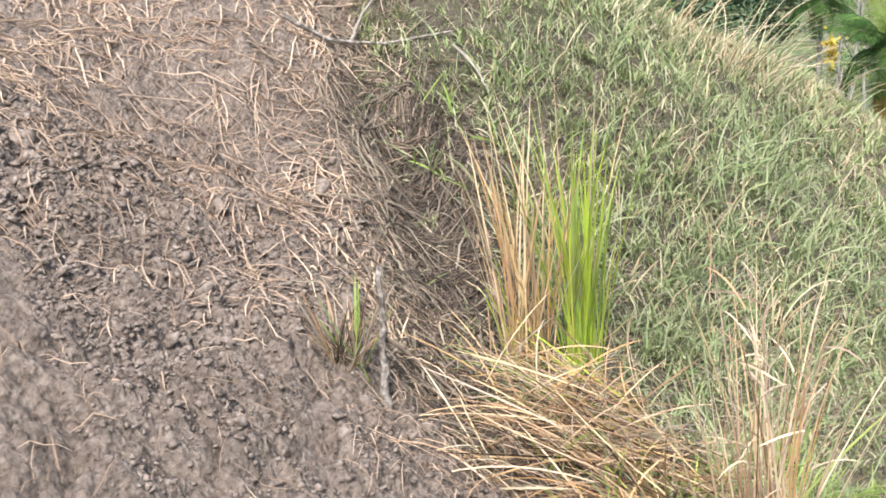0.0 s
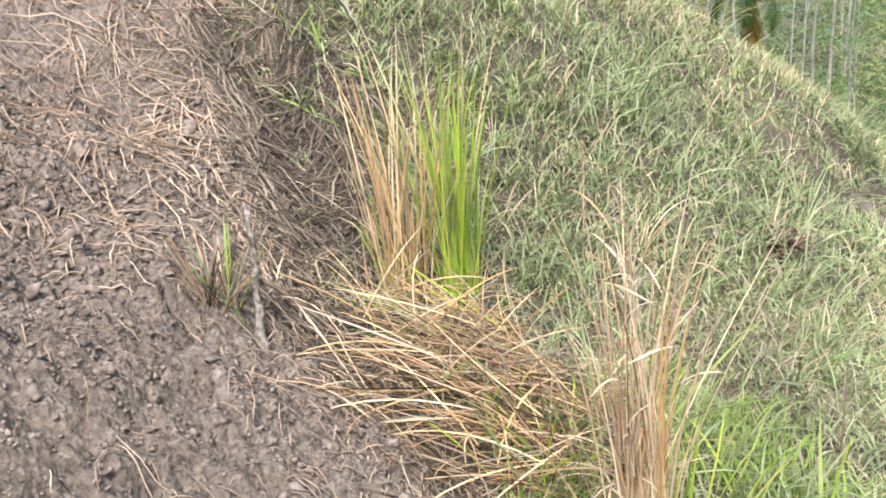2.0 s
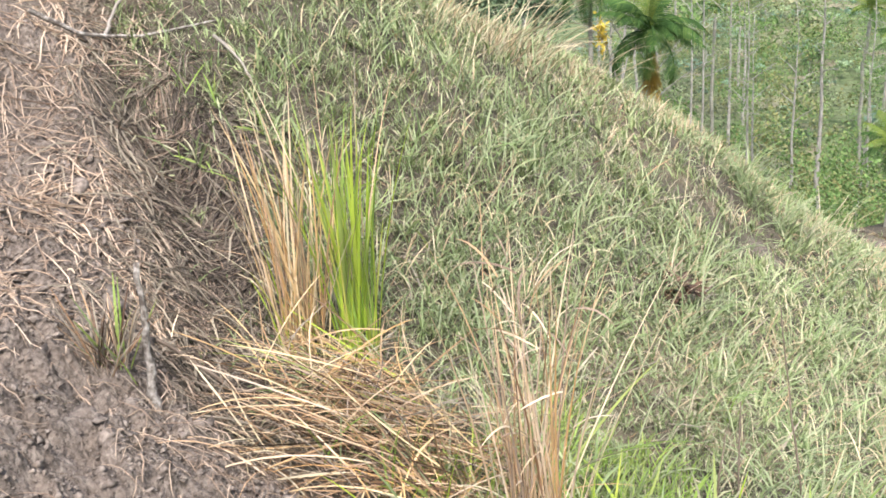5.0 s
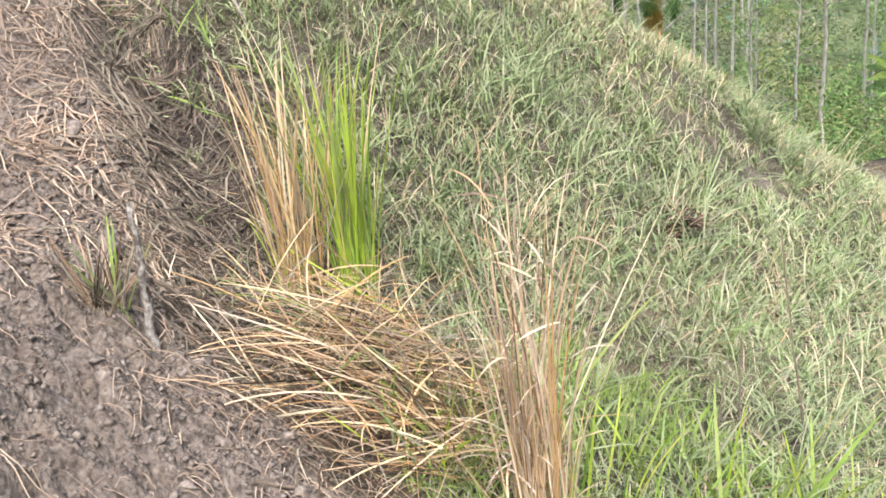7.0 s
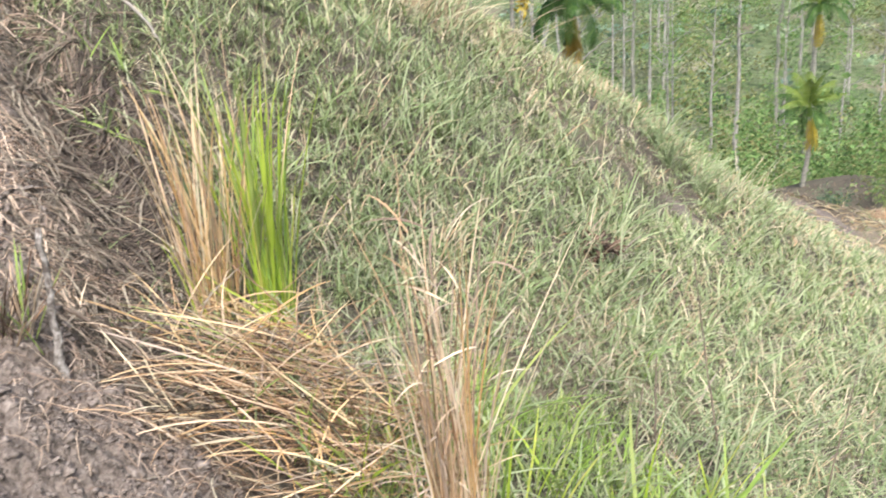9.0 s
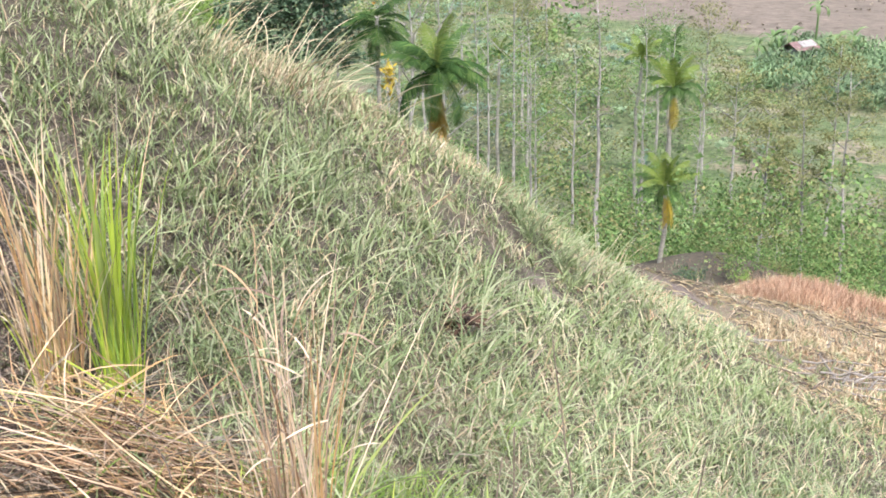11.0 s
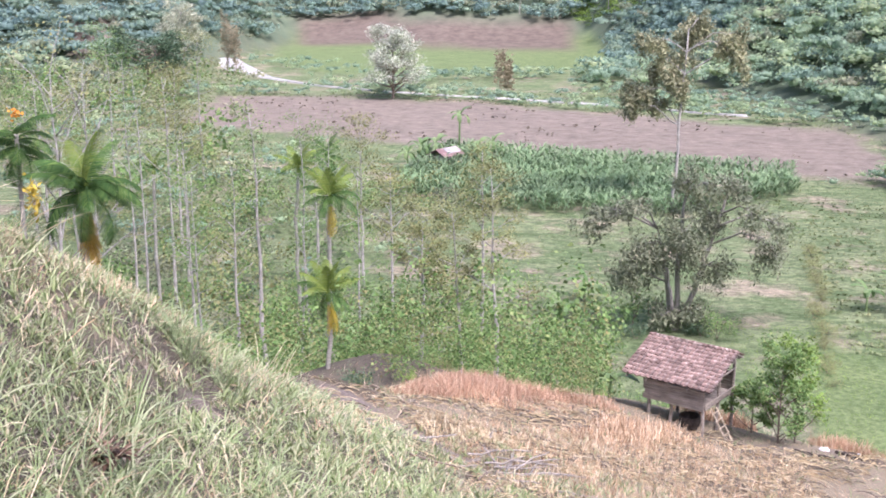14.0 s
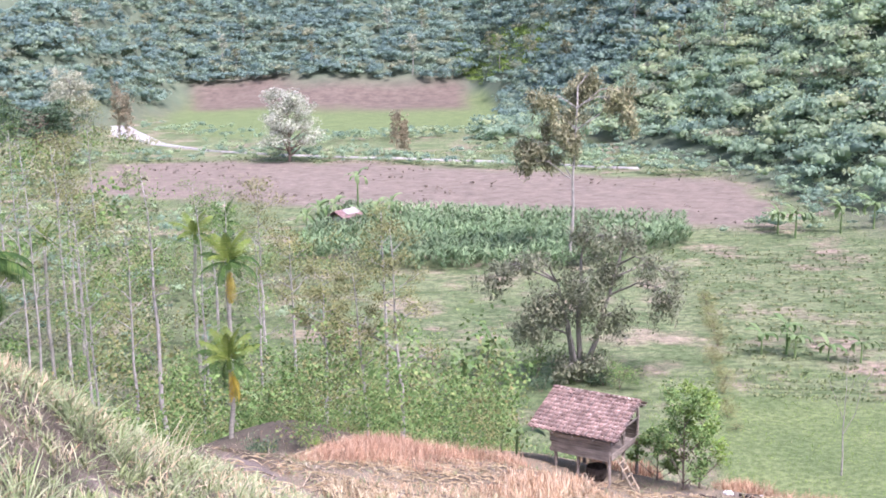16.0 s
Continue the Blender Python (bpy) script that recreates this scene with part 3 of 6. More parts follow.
def broad_leaf_mesh(name, length, width, droop, material, rise=1.0, segs=8):
    """A banana leaf: a broad bent blade, folded along a raised midrib, with ragged edges."""
    k = np.linspace(0, 1, segs + 1)
    ang = rise - droop * k**1.2
    pts = np.zeros((segs + 1, 3))
    for i in range(1, segs + 1):
        pts[i] = pts[i - 1] + length / segs * np.array([math.cos(ang[i]), 0, math.sin(ang[i])])
    w = width * np.sqrt(np.clip(np.sin(np.pi * np.clip((k - 0.12) / 0.9, 0, 1)), 0, 1)) / 2 + 0.012
    w = w * rng.uniform(0.75, 1.05, segs + 1)
    nz = np.stack([-np.sin(ang), np.zeros(segs + 1), np.cos(ang)], 1)
    sag = nz * (w * 0.22)[:, None]
    side = np.array([0, 1.0, 0])
    v = np.stack([pts - side * w[:, None] - sag, pts, pts + side * w[:, None] - sag], 1).reshape(-1, 3)
    i = np.arange(segs)[:, None] * 3
    q = np.concatenate([i + np.array([0, 1, 4, 3]), i + np.array([1, 2, 5, 4])])
    rib = tube(pts + nz * -0.006, np.linspace(0.03, 0.006, segs + 1) * length * 0.5, 4)
    return quads_mesh(name, *join_arrays([(v, q), rib]), material)


def tuft(name, label, x, y, mats, count, length, width, lean, bend, spread=0.05, group="", segs=6, az=None, category="grass tuft", kinds=5, blade="blade", lift=0.0, spin=60):
    """A tuft whose blades are parts, on a few shared blade meshes."""
    t = thing(name, label, category, x, y, group)
    store = []
    for m in mats:
        for _ in range(kinds):
            b = blades(np.zeros((1, 3)), [0.0], [1.0], [width / length[1]], [rng.uniform(0, 0.06)], [rng.uniform(*bend)], segs, 0.08)
            store.append(quads_mesh(blade, *b, m))
    for _ in range(count):
        a = rng.uniform(0, 360) if az is None else rng.normal(az[0], az[1])
        r = spread * math.sqrt(rng.uniform(0, 1))
        b = rng.uniform(0, 6.28)
        s = rng.uniform(*length)
        m = pose(r * math.cos(b), r * math.sin(b), -0.38 * r * (math.cos(b) + math.sin(b)) + lift * rng.uniform(), 0, 0, -a) @ pose(0, 0, 0, -math.degrees(rng.uniform(*lean)), 0, 0) @ pose(0, 0, 0, 0, 0, rng.uniform(-spin, spin)) @ Matrix.Diagonal((s, s, s, 1))
        part(blade, store[rng.integers(0, len(store))], t, m=m)
    return t
# ---- plant and timber materials ----
GRASS = leaf_material("weed_green", [(0, (0.09, 0.11, 0.05)), (0.18, (0.18, 0.235, 0.10)), (0.45, (0.285, 0.355, 0.165)), (0.68, (0.39, 0.44, 0.255)), (0.84, (0.50, 0.48, 0.335)), (1, (0.65, 0.57, 0.44))], patch=0.9)
WEEDLEAF = leaf_material("weed_leaf", [(0, (0.165, 0.205, 0.085)), (0.35, (0.265, 0.335, 0.145)), (0.65, (0.36, 0.42, 0.21)), (0.82, (0.47, 0.48, 0.30)), (1, (0.58, 0.52, 0.38))], patch=1.1)
BLUEGRASS = leaf_material("blue_green_blade", [(0, (0.235, 0.31, 0.15)), (0.6, (0.36, 0.435, 0.235)), (1, (0.52, 0.55, 0.35))], patch=1.2)
CLUMPGRASS = leaf_material("tall_blade", [(0, (0.242, 0.326, 0.140)), (0.5, (0.372, 0.456, 0.233)), (1, (0.539, 0.577, 0.372))], through_light=0.35, patch=1.2)
STRAW = leaf_material("dry_straw", [(0, (0.26, 0.15, 0.085)), (0.3, (0.55, 0.36, 0.215)), (0.7, (0.73, 0.535, 0.36)), (1, (0.82, 0.68, 0.52))], rough=0.7, through_light=0.12)
ROOTS = leaf_material("pale_root", [(0, (0.22, 0.155, 0.12)), (0.5, (0.43, 0.325, 0.25)), (1, (0.64, 0.52, 0.42))], rough=0.8, through_light=0.0)
MATSTRAW = leaf_material("trodden_straw", [(0, (0.20, 0.115, 0.06)), (0.35, (0.44, 0.27, 0.15)), (0.7, (0.60, 0.41, 0.25)), (1, (0.74, 0.58, 0.42))], rough=0.7, through_light=0.12)
GREY_STRAW = leaf_material("grey_litter", [(0, (0.13, 0.11, 0.09)), (0.5, (0.25, 0.21, 0.17)), (1, (0.40, 0.35, 0.28))], rough=0.85, through_light=0.05)
RICE = leaf_material("rice_green", [(0, (0.38, 0.52, 0.055)), (0.6, (0.51, 0.62, 0.10)), (1, (0.66, 0.64, 0.18))], through_light=0.35, patch=4)
BRIGHT = leaf_material("young_blade", [(0, (0.22, 0.35, 0.065)), (0.6, (0.32, 0.44, 0.11)), (1, (0.44, 0.50, 0.17))], through_light=0.35, patch=4)
GOLD = leaf_material("ripe_straw", [(0, (0.50, 0.29, 0.12)), (0.5, (0.70, 0.48, 0.25)), (1, (0.82, 0.65, 0.42))], rough=0.65, through_light=0.15, patch=4)
RUST = leaf_material("rust_grass", [(0, (0.36, 0.20, 0.125)), (0.5, (0.55, 0.35, 0.235)), (1, (0.69, 0.52, 0.38))], rough=0.75, through_light=0.15, patch=0.8)
PALE = leaf_material("pale_grass", [(0, (0.40, 0.31, 0.19)), (0.6, (0.59, 0.49, 0.325)), (1, (0.75, 0.66, 0.48))], rough=0.75, through_light=0.15, patch=0.8)
SHRUB = leaf_material("shrub_leaf", [(0, (0.11, 0.195, 0.06)), (0.5, (0.17, 0.29, 0.09)), (0.85, (0.25, 0.37, 0.125)), (1, (0.35, 0.41, 0.16))], patch=0.6)
LIMELEAF = leaf_material("lime_leaf", [(0, (0.15, 0.26, 0.05)), (0.6, (0.22, 0.34, 0.07)), (1, (0.30, 0.40, 0.11))], patch=0.6)
SILVER = leaf_material("grey_green_leaf", [(0, (0.155, 0.181, 0.117)), (0.5, (0.219, 0.248, 0.156)), (0.85, (0.284, 0.302, 0.195)), (1, (0.335, 0.319, 0.218))], patch=0.4)
OLIVE = leaf_material("olive_leaf", [(0, (0.176, 0.210, 0.089)), (0.5, (0.264, 0.286, 0.122)), (1, (0.361, 0.332, 0.148))], patch=0.6)
DARKLEAF = leaf_material("dark_leaf", [(0, (0.065, 0.115, 0.07)), (0.6, (0.11, 0.18, 0.10)), (1, (0.20, 0.27, 0.16))], patch=0.7, rough=0.4)
def woods_material(name, stops):
    """Far crowns: a tone for each tree, a little for each leaf clump."""
    m, nodes, links, b = shader(name, 0.85, 0.05)
    a = nodes.new("ShaderNodeAttribute")
    a.attribute_name = "tone"
    each = ramp_node(nodes, links, a.outputs["Fac"], stops)
    geo = nodes.new("ShaderNodeNewGeometry")
    vary = ramp_node(nodes, links, geo.outputs["Random Per Island"], [(0, (0.9, 0.91, 0.92)), (1, (1.08, 1.07, 1.05))])
    colour = mix_node(nodes, links, 1.0, each, vary, "MULTIPLY")
    links.new(colour, b.inputs["Base Color"])
    pos = geo.outputs["Position"]
    mottle = ramp_node(nodes, links, noise_node(nodes, links, 0.9, 4, pos, 0.7), [(0.35, (0.88, 0.9, 0.92)), (0.65, (1.1, 1.08, 1.04))])
    colour = mix_node(nodes, links, 1.0, colour, mottle, "MULTIPLY")
    links.new(colour, b.inputs["Base Color"])
    bump_node(nodes, links, noise_node(nodes, links, 1.6, 5, pos, 0.7), b, 0.35, 0.4)
    t = nodes.new("ShaderNodeBsdfTranslucent")
    links.new(colour, t.inputs["Color"])
    mixed = nodes.new("ShaderNodeMixShader")
    mixed.inputs[0].default_value = 0.5
    links.new(b.outputs[0], mixed.inputs[1])
    links.new(t.outputs[0], mixed.inputs[2])
    links.new(mixed.outputs[0], nodes["Material Output"].inputs[0])
    return m


# valley haze is mixed into this base colour, paler than the leaf itself
HAZYLEAF = woods_material("hazy_wood_leaf", [(0, (0.261, 0.373, 0.291)), (0.3, (0.327, 0.451, 0.323)), (0.6, (0.374, 0.497, 0.323)), (0.85, (0.441, 0.547, 0.329)), (1, (0.494, 0.558, 0.340))])
FARPALE = leaf_material("pale_flower", [(0, (0.33, 0.40, 0.27)), (0.4, (0.45, 0.50, 0.37)), (0.6, (0.66, 0.68, 0.56)), (1, (0.82, 0.82, 0.73))], patch=0.5)
FARDRY = woods_material("far_dry_leaf", [(0, (0.272, 0.321, 0.221)), (0.6, (0.323, 0.361, 0.246)), (1, (0.365, 0.378, 0.264))])
FAROLIVE = leaf_material("far_olive", [(0, (0.241, 0.272, 0.164)), (1, (0.396, 0.391, 0.242))], patch=0.1, spec=0.05)
CORNLEAF = leaf_material("maize_leaf", [(0, (0.15, 0.24, 0.125)), (0.6, (0.22, 0.33, 0.165)), (1, (0.31, 0.41, 0.23))], patch=0.15)
FIELDLEAF = leaf_material("field_weed", [(0, (0.15, 0.20, 0.09)), (0.6, (0.22, 0.28, 0.125)), (1, (0.34, 0.34, 0.19))], patch=0.12)
DRYBAMBOO = leaf_material("dry_bamboo_leaf", [(0, (0.30, 0.27, 0.18)), (0.6, (0.40, 0.35, 0.24)), (1, (0.48, 0.42, 0.30))], patch=0.4)
PALMLEAF = leaf_material("palm_leaflet", [(0, (0.04, 0.09, 0.025)), (0.6, (0.07, 0.14, 0.04)), (1, (0.13, 0.21, 0.055))], rough=0.6, spec=0.1, patch=1.0)
LIMEPALM = leaf_material("young_palm_leaflet", [(0, (0.13, 0.205, 0.04)), (1, (0.23, 0.29, 0.07))], rough=0.6, spec=0.1, patch=1.0)
YELLOWLEAF = leaf_material("yellow_frond", [(0, (0.50, 0.36, 0.04)), (1, (0.66, 0.52, 0.09))], patch=2.0)
BROWNLEAF = leaf_material("dead_frond", [(0, (0.44, 0.30, 0.075)), (1, (0.60, 0.44, 0.13))], patch=2.0)
DARK_LITTER = leaf_material("dark_litter", [(0, (0.06, 0.05, 0.046)), (0.5, (0.14, 0.115, 0.10)), (0.8, (0.27, 0.215, 0.18)), (1, (0.46, 0.36, 0.29))], rough=0.85, through_light=0.05)
HEAPLEAF = leaf_material("rotting_leaf", [(0, (0.051, 0.032, 0.023)), (0.6, (0.128, 0.075, 0.051)), (1, (0.221, 0.135, 0.092))], patch=2.0)
BANANA = leaf_material("banana_leaf", [(0, (0.12, 0.21, 0.075)), (1, (0.25, 0.34, 0.15))], rough=0.5, patch=0.8)
ORANGE = leaf_material("orange_petal", [(0, (0.72, 0.26, 0.03)), (1, (0.80, 0.38, 0.06))], patch=3)
BARK = plain_material("pale_bark", [(0.3, (0.232, 0.217, 0.191)), (0.55, (0.396, 0.374, 0.340)), (0.75, (0.516, 0.493, 0.448))], 14, stretch=(1, 1, 0.3))
DARKBARK = plain_material("brown_bark", [(0.3, (0.12, 0.09, 0.07)), (0.7, (0.30, 0.24, 0.19))], 12, stretch=(1, 1, 0.25))
PALMBARK = plain_material("palm_bark", [(0.3, (0.25, 0.24, 0.2)), (0.7, (0.45, 0.43, 0.37))], 10, stretch=(0.4, 0.4, 3))
TIMBER = plain_material("weathered_timber", [(0.3, (0.16, 0.13, 0.11)), (0.5, (0.29, 0.25, 0.21)), (0.75, (0.42, 0.37, 0.32))], 9, stretch=(0.25, 3, 3), by_object=0.2)
POLE = plain_material("peeled_pole", [(0.3, (0.30, 0.24, 0.17)), (0.7, (0.52, 0.44, 0.33))], 12, stretch=(3, 3, 0.3), by_object=0.15)
TILE = plain_material("fired_clay_tile", [(0.32, (0.06, 0.042, 0.036)), (0.43, (0.16, 0.105, 0.088)), (0.52, (0.25, 0.178, 0.15)), (0.64, (0.54, 0.46, 0.40))], 12, bump=0.5, by_object=0.35)
CLOD = plain_material("soil_clod", [(0.3, (0.115, 0.093, 0.079)), (0.5, (0.235, 0.194, 0.165)), (0.72, (0.365, 0.312, 0.27))], 45, rough=0.95, bump=0.6, spec=0.05)
STICK = plain_material("weathered_stick", [(0.3, (0.20, 0.175, 0.15)), (0.55, (0.34, 0.305, 0.265)), (0.75, (0.5, 0.46, 0.41))], 30, stretch=(1, 1, 0.4))
PALESTICK = plain_material("mottled_stick", [(0.4, (0.12, 0.10, 0.085)), (0.52, (0.30, 0.27, 0.24)), (0.68, (0.54, 0.50, 0.46))], 40)
STONE = plain_material("grey_stone", [(0.3, (0.2, 0.19, 0.18)), (0.7, (0.5, 0.48, 0.46))], 3, rough=0.9)
SHEET = plain_material("faded_roof_sheet", [(0.35, (0.17, 0.10, 0.095)), (0.55, (0.30, 0.19, 0.18)), (0.75, (0.50, 0.44, 0.43))], 1.2, rough=0.6)
WHITE = plain_material("white_plastic", [(0.3, (0.62, 0.62, 0.62)), (0.7, (0.82, 0.82, 0.82))], 3, rough=0.5)
CHAR = plain_material("dark_weave", [(0.3, (0.03, 0.025, 0.02)), (0.7, (0.10, 0.08, 0.065))], 20, rough=0.8)


# bluer green for the farthest woods: haze of distance painted into the colour
HAZYWOOD = woods_material("hazy_distant_leaf", [(0, (0.220, 0.322, 0.300)), (0.4, (0.267, 0.382, 0.329)), (0.7, (0.310, 0.423, 0.333)), (0.9, (0.340, 0.445, 0.323)), (1, (0.371, 0.454, 0.323))])
PALEGREEN = leaf_material("pale_green_leaf", [(0, (0.38, 0.42, 0.31)), (1, (0.62, 0.62, 0.48))], patch=0.2, spec=0.05)
GREYBARK = plain_material("grey_bark", [(0.3, (0.20, 0.185, 0.165)), (0.7, (0.42, 0.385, 0.345))], 12, stretch=(1, 1, 0.25))
BROWNOLIVE = leaf_material("brown_olive_leaf", [(0, (0.253, 0.266, 0.163)), (0.6, (0.356, 0.360, 0.216)), (1, (0.454, 0.428, 0.269))], patch=0.3)


# ---- field hut on posts ----
def box(bm, x0, x1, y0, y1, z0, z1, bevel=0.006):
    r = bmesh.ops.create_cube(bm, size=1)
    bmesh.ops.scale(bm, verts=r["verts"], vec=(x1 - x0, y1 - y0, z1 - z0))
    bmesh.ops.translate(bm, verts=r["verts"], vec=((x0 + x1) / 2, (y0 + y1) / 2, (z0 + z1) / 2))
    if bevel:
        edges = list({e for v in r["verts"] for e in v.link_edges})
        bmesh.ops.bevel(bm, geom=edges, offset=bevel, segments=1, affect="EDGES")


def box_mesh(name, material, *a, **k):
    bm = bmesh.new()
    box(bm, *a, **k)
    me = bpy.data.meshes.new(name)
    bm.to_mesh(me)
    bm.free()
    me.materials.append(material)
    return me


def bar(name, material, a, b, r, parent, label="", sides=7):
    """A round pole from a to b."""
    return part(name, quads_mesh(name, *tube(wander(a, b, 5, r * 0.25), np.linspace(r, r * 0.9, 5), sides, 0.06), material), parent, label)


def tile_mesh(w, l):
    """One curved clay tile, thick, with a raised roll at its side."""
    n = 7
    xs = np.linspace(0, 1, n)
    prof = 0.022 * np.cos(xs * 2 * np.pi * 0.85 + 0.4) + 0.012
    rows = []
    for y, dz in ((0, 0.0), (l * 1.14, 0.004)):
        rows.append(np.stack([(xs - 0.5) * w * 1.06, np.full(n, -y), prof - dz], 1))
        rows.append(np.stack([(xs - 0.5) * w * 1.06, np.full(n, -y), prof - dz - 0.03], 1))
    v = np.concatenate(rows)
    q = []
    for i in range(n - 1):
        q += [[i, 2 * n + i, 2 * n + i + 1, i + 1], [n + i + 1, 3 * n + i + 1, 3 * n + i, n + i], [2 * n + i, 3 * n + i, 3 * n + i + 1, 2 * n + i + 1], [i + 1, n + i + 1, n + i, i]]
    q += [[0, n, 3 * n, 2 * n], [n - 1, 3 * n - 1, 4 * n - 1, 2 * n + n - 1]]
    return quads_mesh("tile", v, np.array(q), TILE, False)


def build_hut(x, y, rz, scale):
    W, L, RISE, EAVE, BACK = 2.65, 1.58, 0.66, 1.22, 0.4
    hut = thing("field_hut", "small raised timber field hut with a worn clay tile roof", "hut", x, y, rz=rz, scale=scale, sink=-0.105)
    pitch = math.atan2(RISE, L)
    roof = part("roof", box_mesh("roof", TIMBER, -W / 2 + 0.05, W / 2 - 0.05, -0.02, 0.02, -0.10, -0.04), hut, "tiled roof on bamboo battens")
    roof.matrix_basis = pose(0, L - 0.75, EAVE + RISE)
    for s, run in ((1, L), (-1, BACK)):
        for k in range(7):
            f = (k + 0.3) / 7
            me = box_mesh("batten", TIMBER, -W / 2, W / 2, -0.02, 0.02, -0.07, -0.035, bevel=0)
            part("batten", me, roof, m=pose(0, -s * run * f, -RISE / L * run * f))
        for k in range(5):
            xk = -W / 2 + 0.12 + k * (W - 0.24) / 4
            part("rafter", quads_mesh("rafter", *tube([(xk, 0, -0.10), (xk, -s * run * 0.5, -0.10 - RISE / L * run * 0.5), (xk, -s * run, -0.10 - RISE / L * run)], [0.03] * 3, 5), TIMBER), roof)
    cols, rows = 15, 11
    tiles = [tile_mesh(W / cols, L / rows / math.cos(pitch)) for _ in range(2)]
    for j in range(rows):
        for i in range(cols):
            f = j / rows
            m = pose(-W / 2 + (i + 0.5) * W / cols + rng.normal(0, 0.006), -L * f + rng.normal(0, 0.008), -RISE * f + 0.015 + 0.01 * math.sin(i * 0.5 + j * 0.3), math.degrees(pitch) - 6.5 + rng.normal(0, 1.6), rng.normal(0, 1.5), rng.normal(0, 1.6))
            part("tile", tiles[(i + j) % 2], roof, m=m)
    for j in range(3):
        for i in range(cols):
            f = j / 3
            m = pose(-W / 2 + (i + 0.5) * W / cols, BACK * f, -RISE / L * BACK * f + 0.015, math.degrees(pitch) - 3.5, rng.normal(0, 1.2), 180 + rng.normal(0, 1.5))
            part("tile", tiles[(i + j) % 2], roof, m=m)
    for i in range(9):
        part("ridge_tile", quads_mesh("ridge_tile", *tube([(-W / 2 + i * W / 9 - 0.02, 0, 0.02), (-W / 2 + (i + 0.5) * W / 9, 0, 0.03), (-W / 2 + (i + 1) * W / 9, 0, 0.02)], [0.065, 0.06, 0.055], 8), TILE), roof)
    x0, x1, y0, y1, fl = -0.62, 1.02, -0.52, 1.35, 0.58
    for px, py in ((x1, y0), (x1 - 0.02, y0 + 0.95), (x1, y1), (x0, y0), (x0, y1), (0.05, y0 + 0.04), (0.0, y1)):
        top = EAVE + RISE * max(0, 1 - abs(py - (L - 0.75)) / L) - 0.12
        bar("post", TIMBER, (px, py, -0.45), (px + rng.normal(0, 0.02), py, top), 0.05, hut)
    for k in range(8):
        yk = y0 + (k + 0.5) * (y1 - y0) / 8
        part("floor_board", box_mesh("floor_board", TIMBER, x0 - 0.1, x1 + 0.05, yk - 0.11, yk + 0.11, fl - 0.02, fl + 0.01), hut)
    for k in range(4):
        z0 = fl - 0.02 + k * 0.142
        part("wall_plank", box_mesh("wall_plank", TIMBER, x0 - 0.12 + rng.normal(0, 0.02), x1 + 0.03, y0 - 0.075, y0 - 0.05, z0, z0 + 0.134), hut, m=pose(0, 0, 0, 0, rng.normal(0, 0.5), 0))
        part("wall_plank", box_mesh("wall_plank", TIMBER, x0 - 0.075, x0 - 0.05, y0, y1, z0, z0 + 0.134), hut)
        part("wall_plank", box_mesh("wall_plank", TIMBER, x0 - 0.1, x1, y1 + 0.05, y1 + 0.075, z0, z0 + 0.134), hut)
    for ya, yb, za in ((y0 - 0.05, y0 + 1.0, 0.72), (y0 + 1.0, y1, 0.72)):
        part("side_board", box_mesh("side_board", TIMBER, x1 + 0.055, x1 + 0.08, ya, yb, za - 0.10, za + 0.05), hut, "grey sawn board")
    bar("tie_beam", TIMBER, (x1, y0 - 0.2, EAVE + 0.0), (x1, y1 + 0.1, EAVE + 0.02), 0.03, hut)
    bar("tie_beam", TIMBER, (x0 - 0.2, y0, EAVE - 0.02), (x1 + 0.08, y0, EAVE), 0.03, hut)
    return hut


HUT_RZ = -33
build_hut(3.66, 27.25, HUT_RZ, 0.93)
# ---- ladder and bundle at the hut ----
ladder = thing("ladder", "short pole ladder leaning at the side of the field hut", "ladder", 4.75, 26.0, rz=HUT_RZ, scale=0.75)
for s in (0, 0.36):
    bar("rail", POLE, (0.1, s, -0.02), (-0.62, s + 0.03, 1.12), 0.028, ladder)
for k in range(5):
    f = 0.12 + k * 0.19
    bar("rung", POLE, (0.1 - 0.72 * f, -0.06, 1.14 * f), (0.1 - 0.72 * f, 0.46, 1.14 * f), 0.02, ladder)
basket = thing("basket", "dark round woven basket stored under the field hut", "basket", 3.95, 26.9)
prof = [(0.02, 0.0), (0.2, 0.0), (0.27, 0.18), (0.26, 0.36), (0.23, 0.36), (0.24, 0.18), (0.18, 0.03), (0.01, 0.03)]
ang = np.arange(14) * 2 * np.pi / 14
bv = np.array([[r * math.cos(a), r * math.sin(a), z] for r, z in prof for a in ang])
bq = np.array([[i * 14 + j, i * 14 + (j + 1) % 14, (i + 1) * 14 + (j + 1) % 14, (i + 1) * 14 + j] for i in range(7) for j in range(14)])
part("body", quads_mesh("body", bv, bq, CHAR), basket)
for z, r in ((0.1, 0.245), (0.22, 0.275), (0.35, 0.262)):
    part("hoop", quads_mesh("hoop", *tube([(r * math.cos(a), r * math.sin(a), z) for a in np.linspace(0, 6.28, 17)], [0.012] * 17, 5), CHAR), basket)

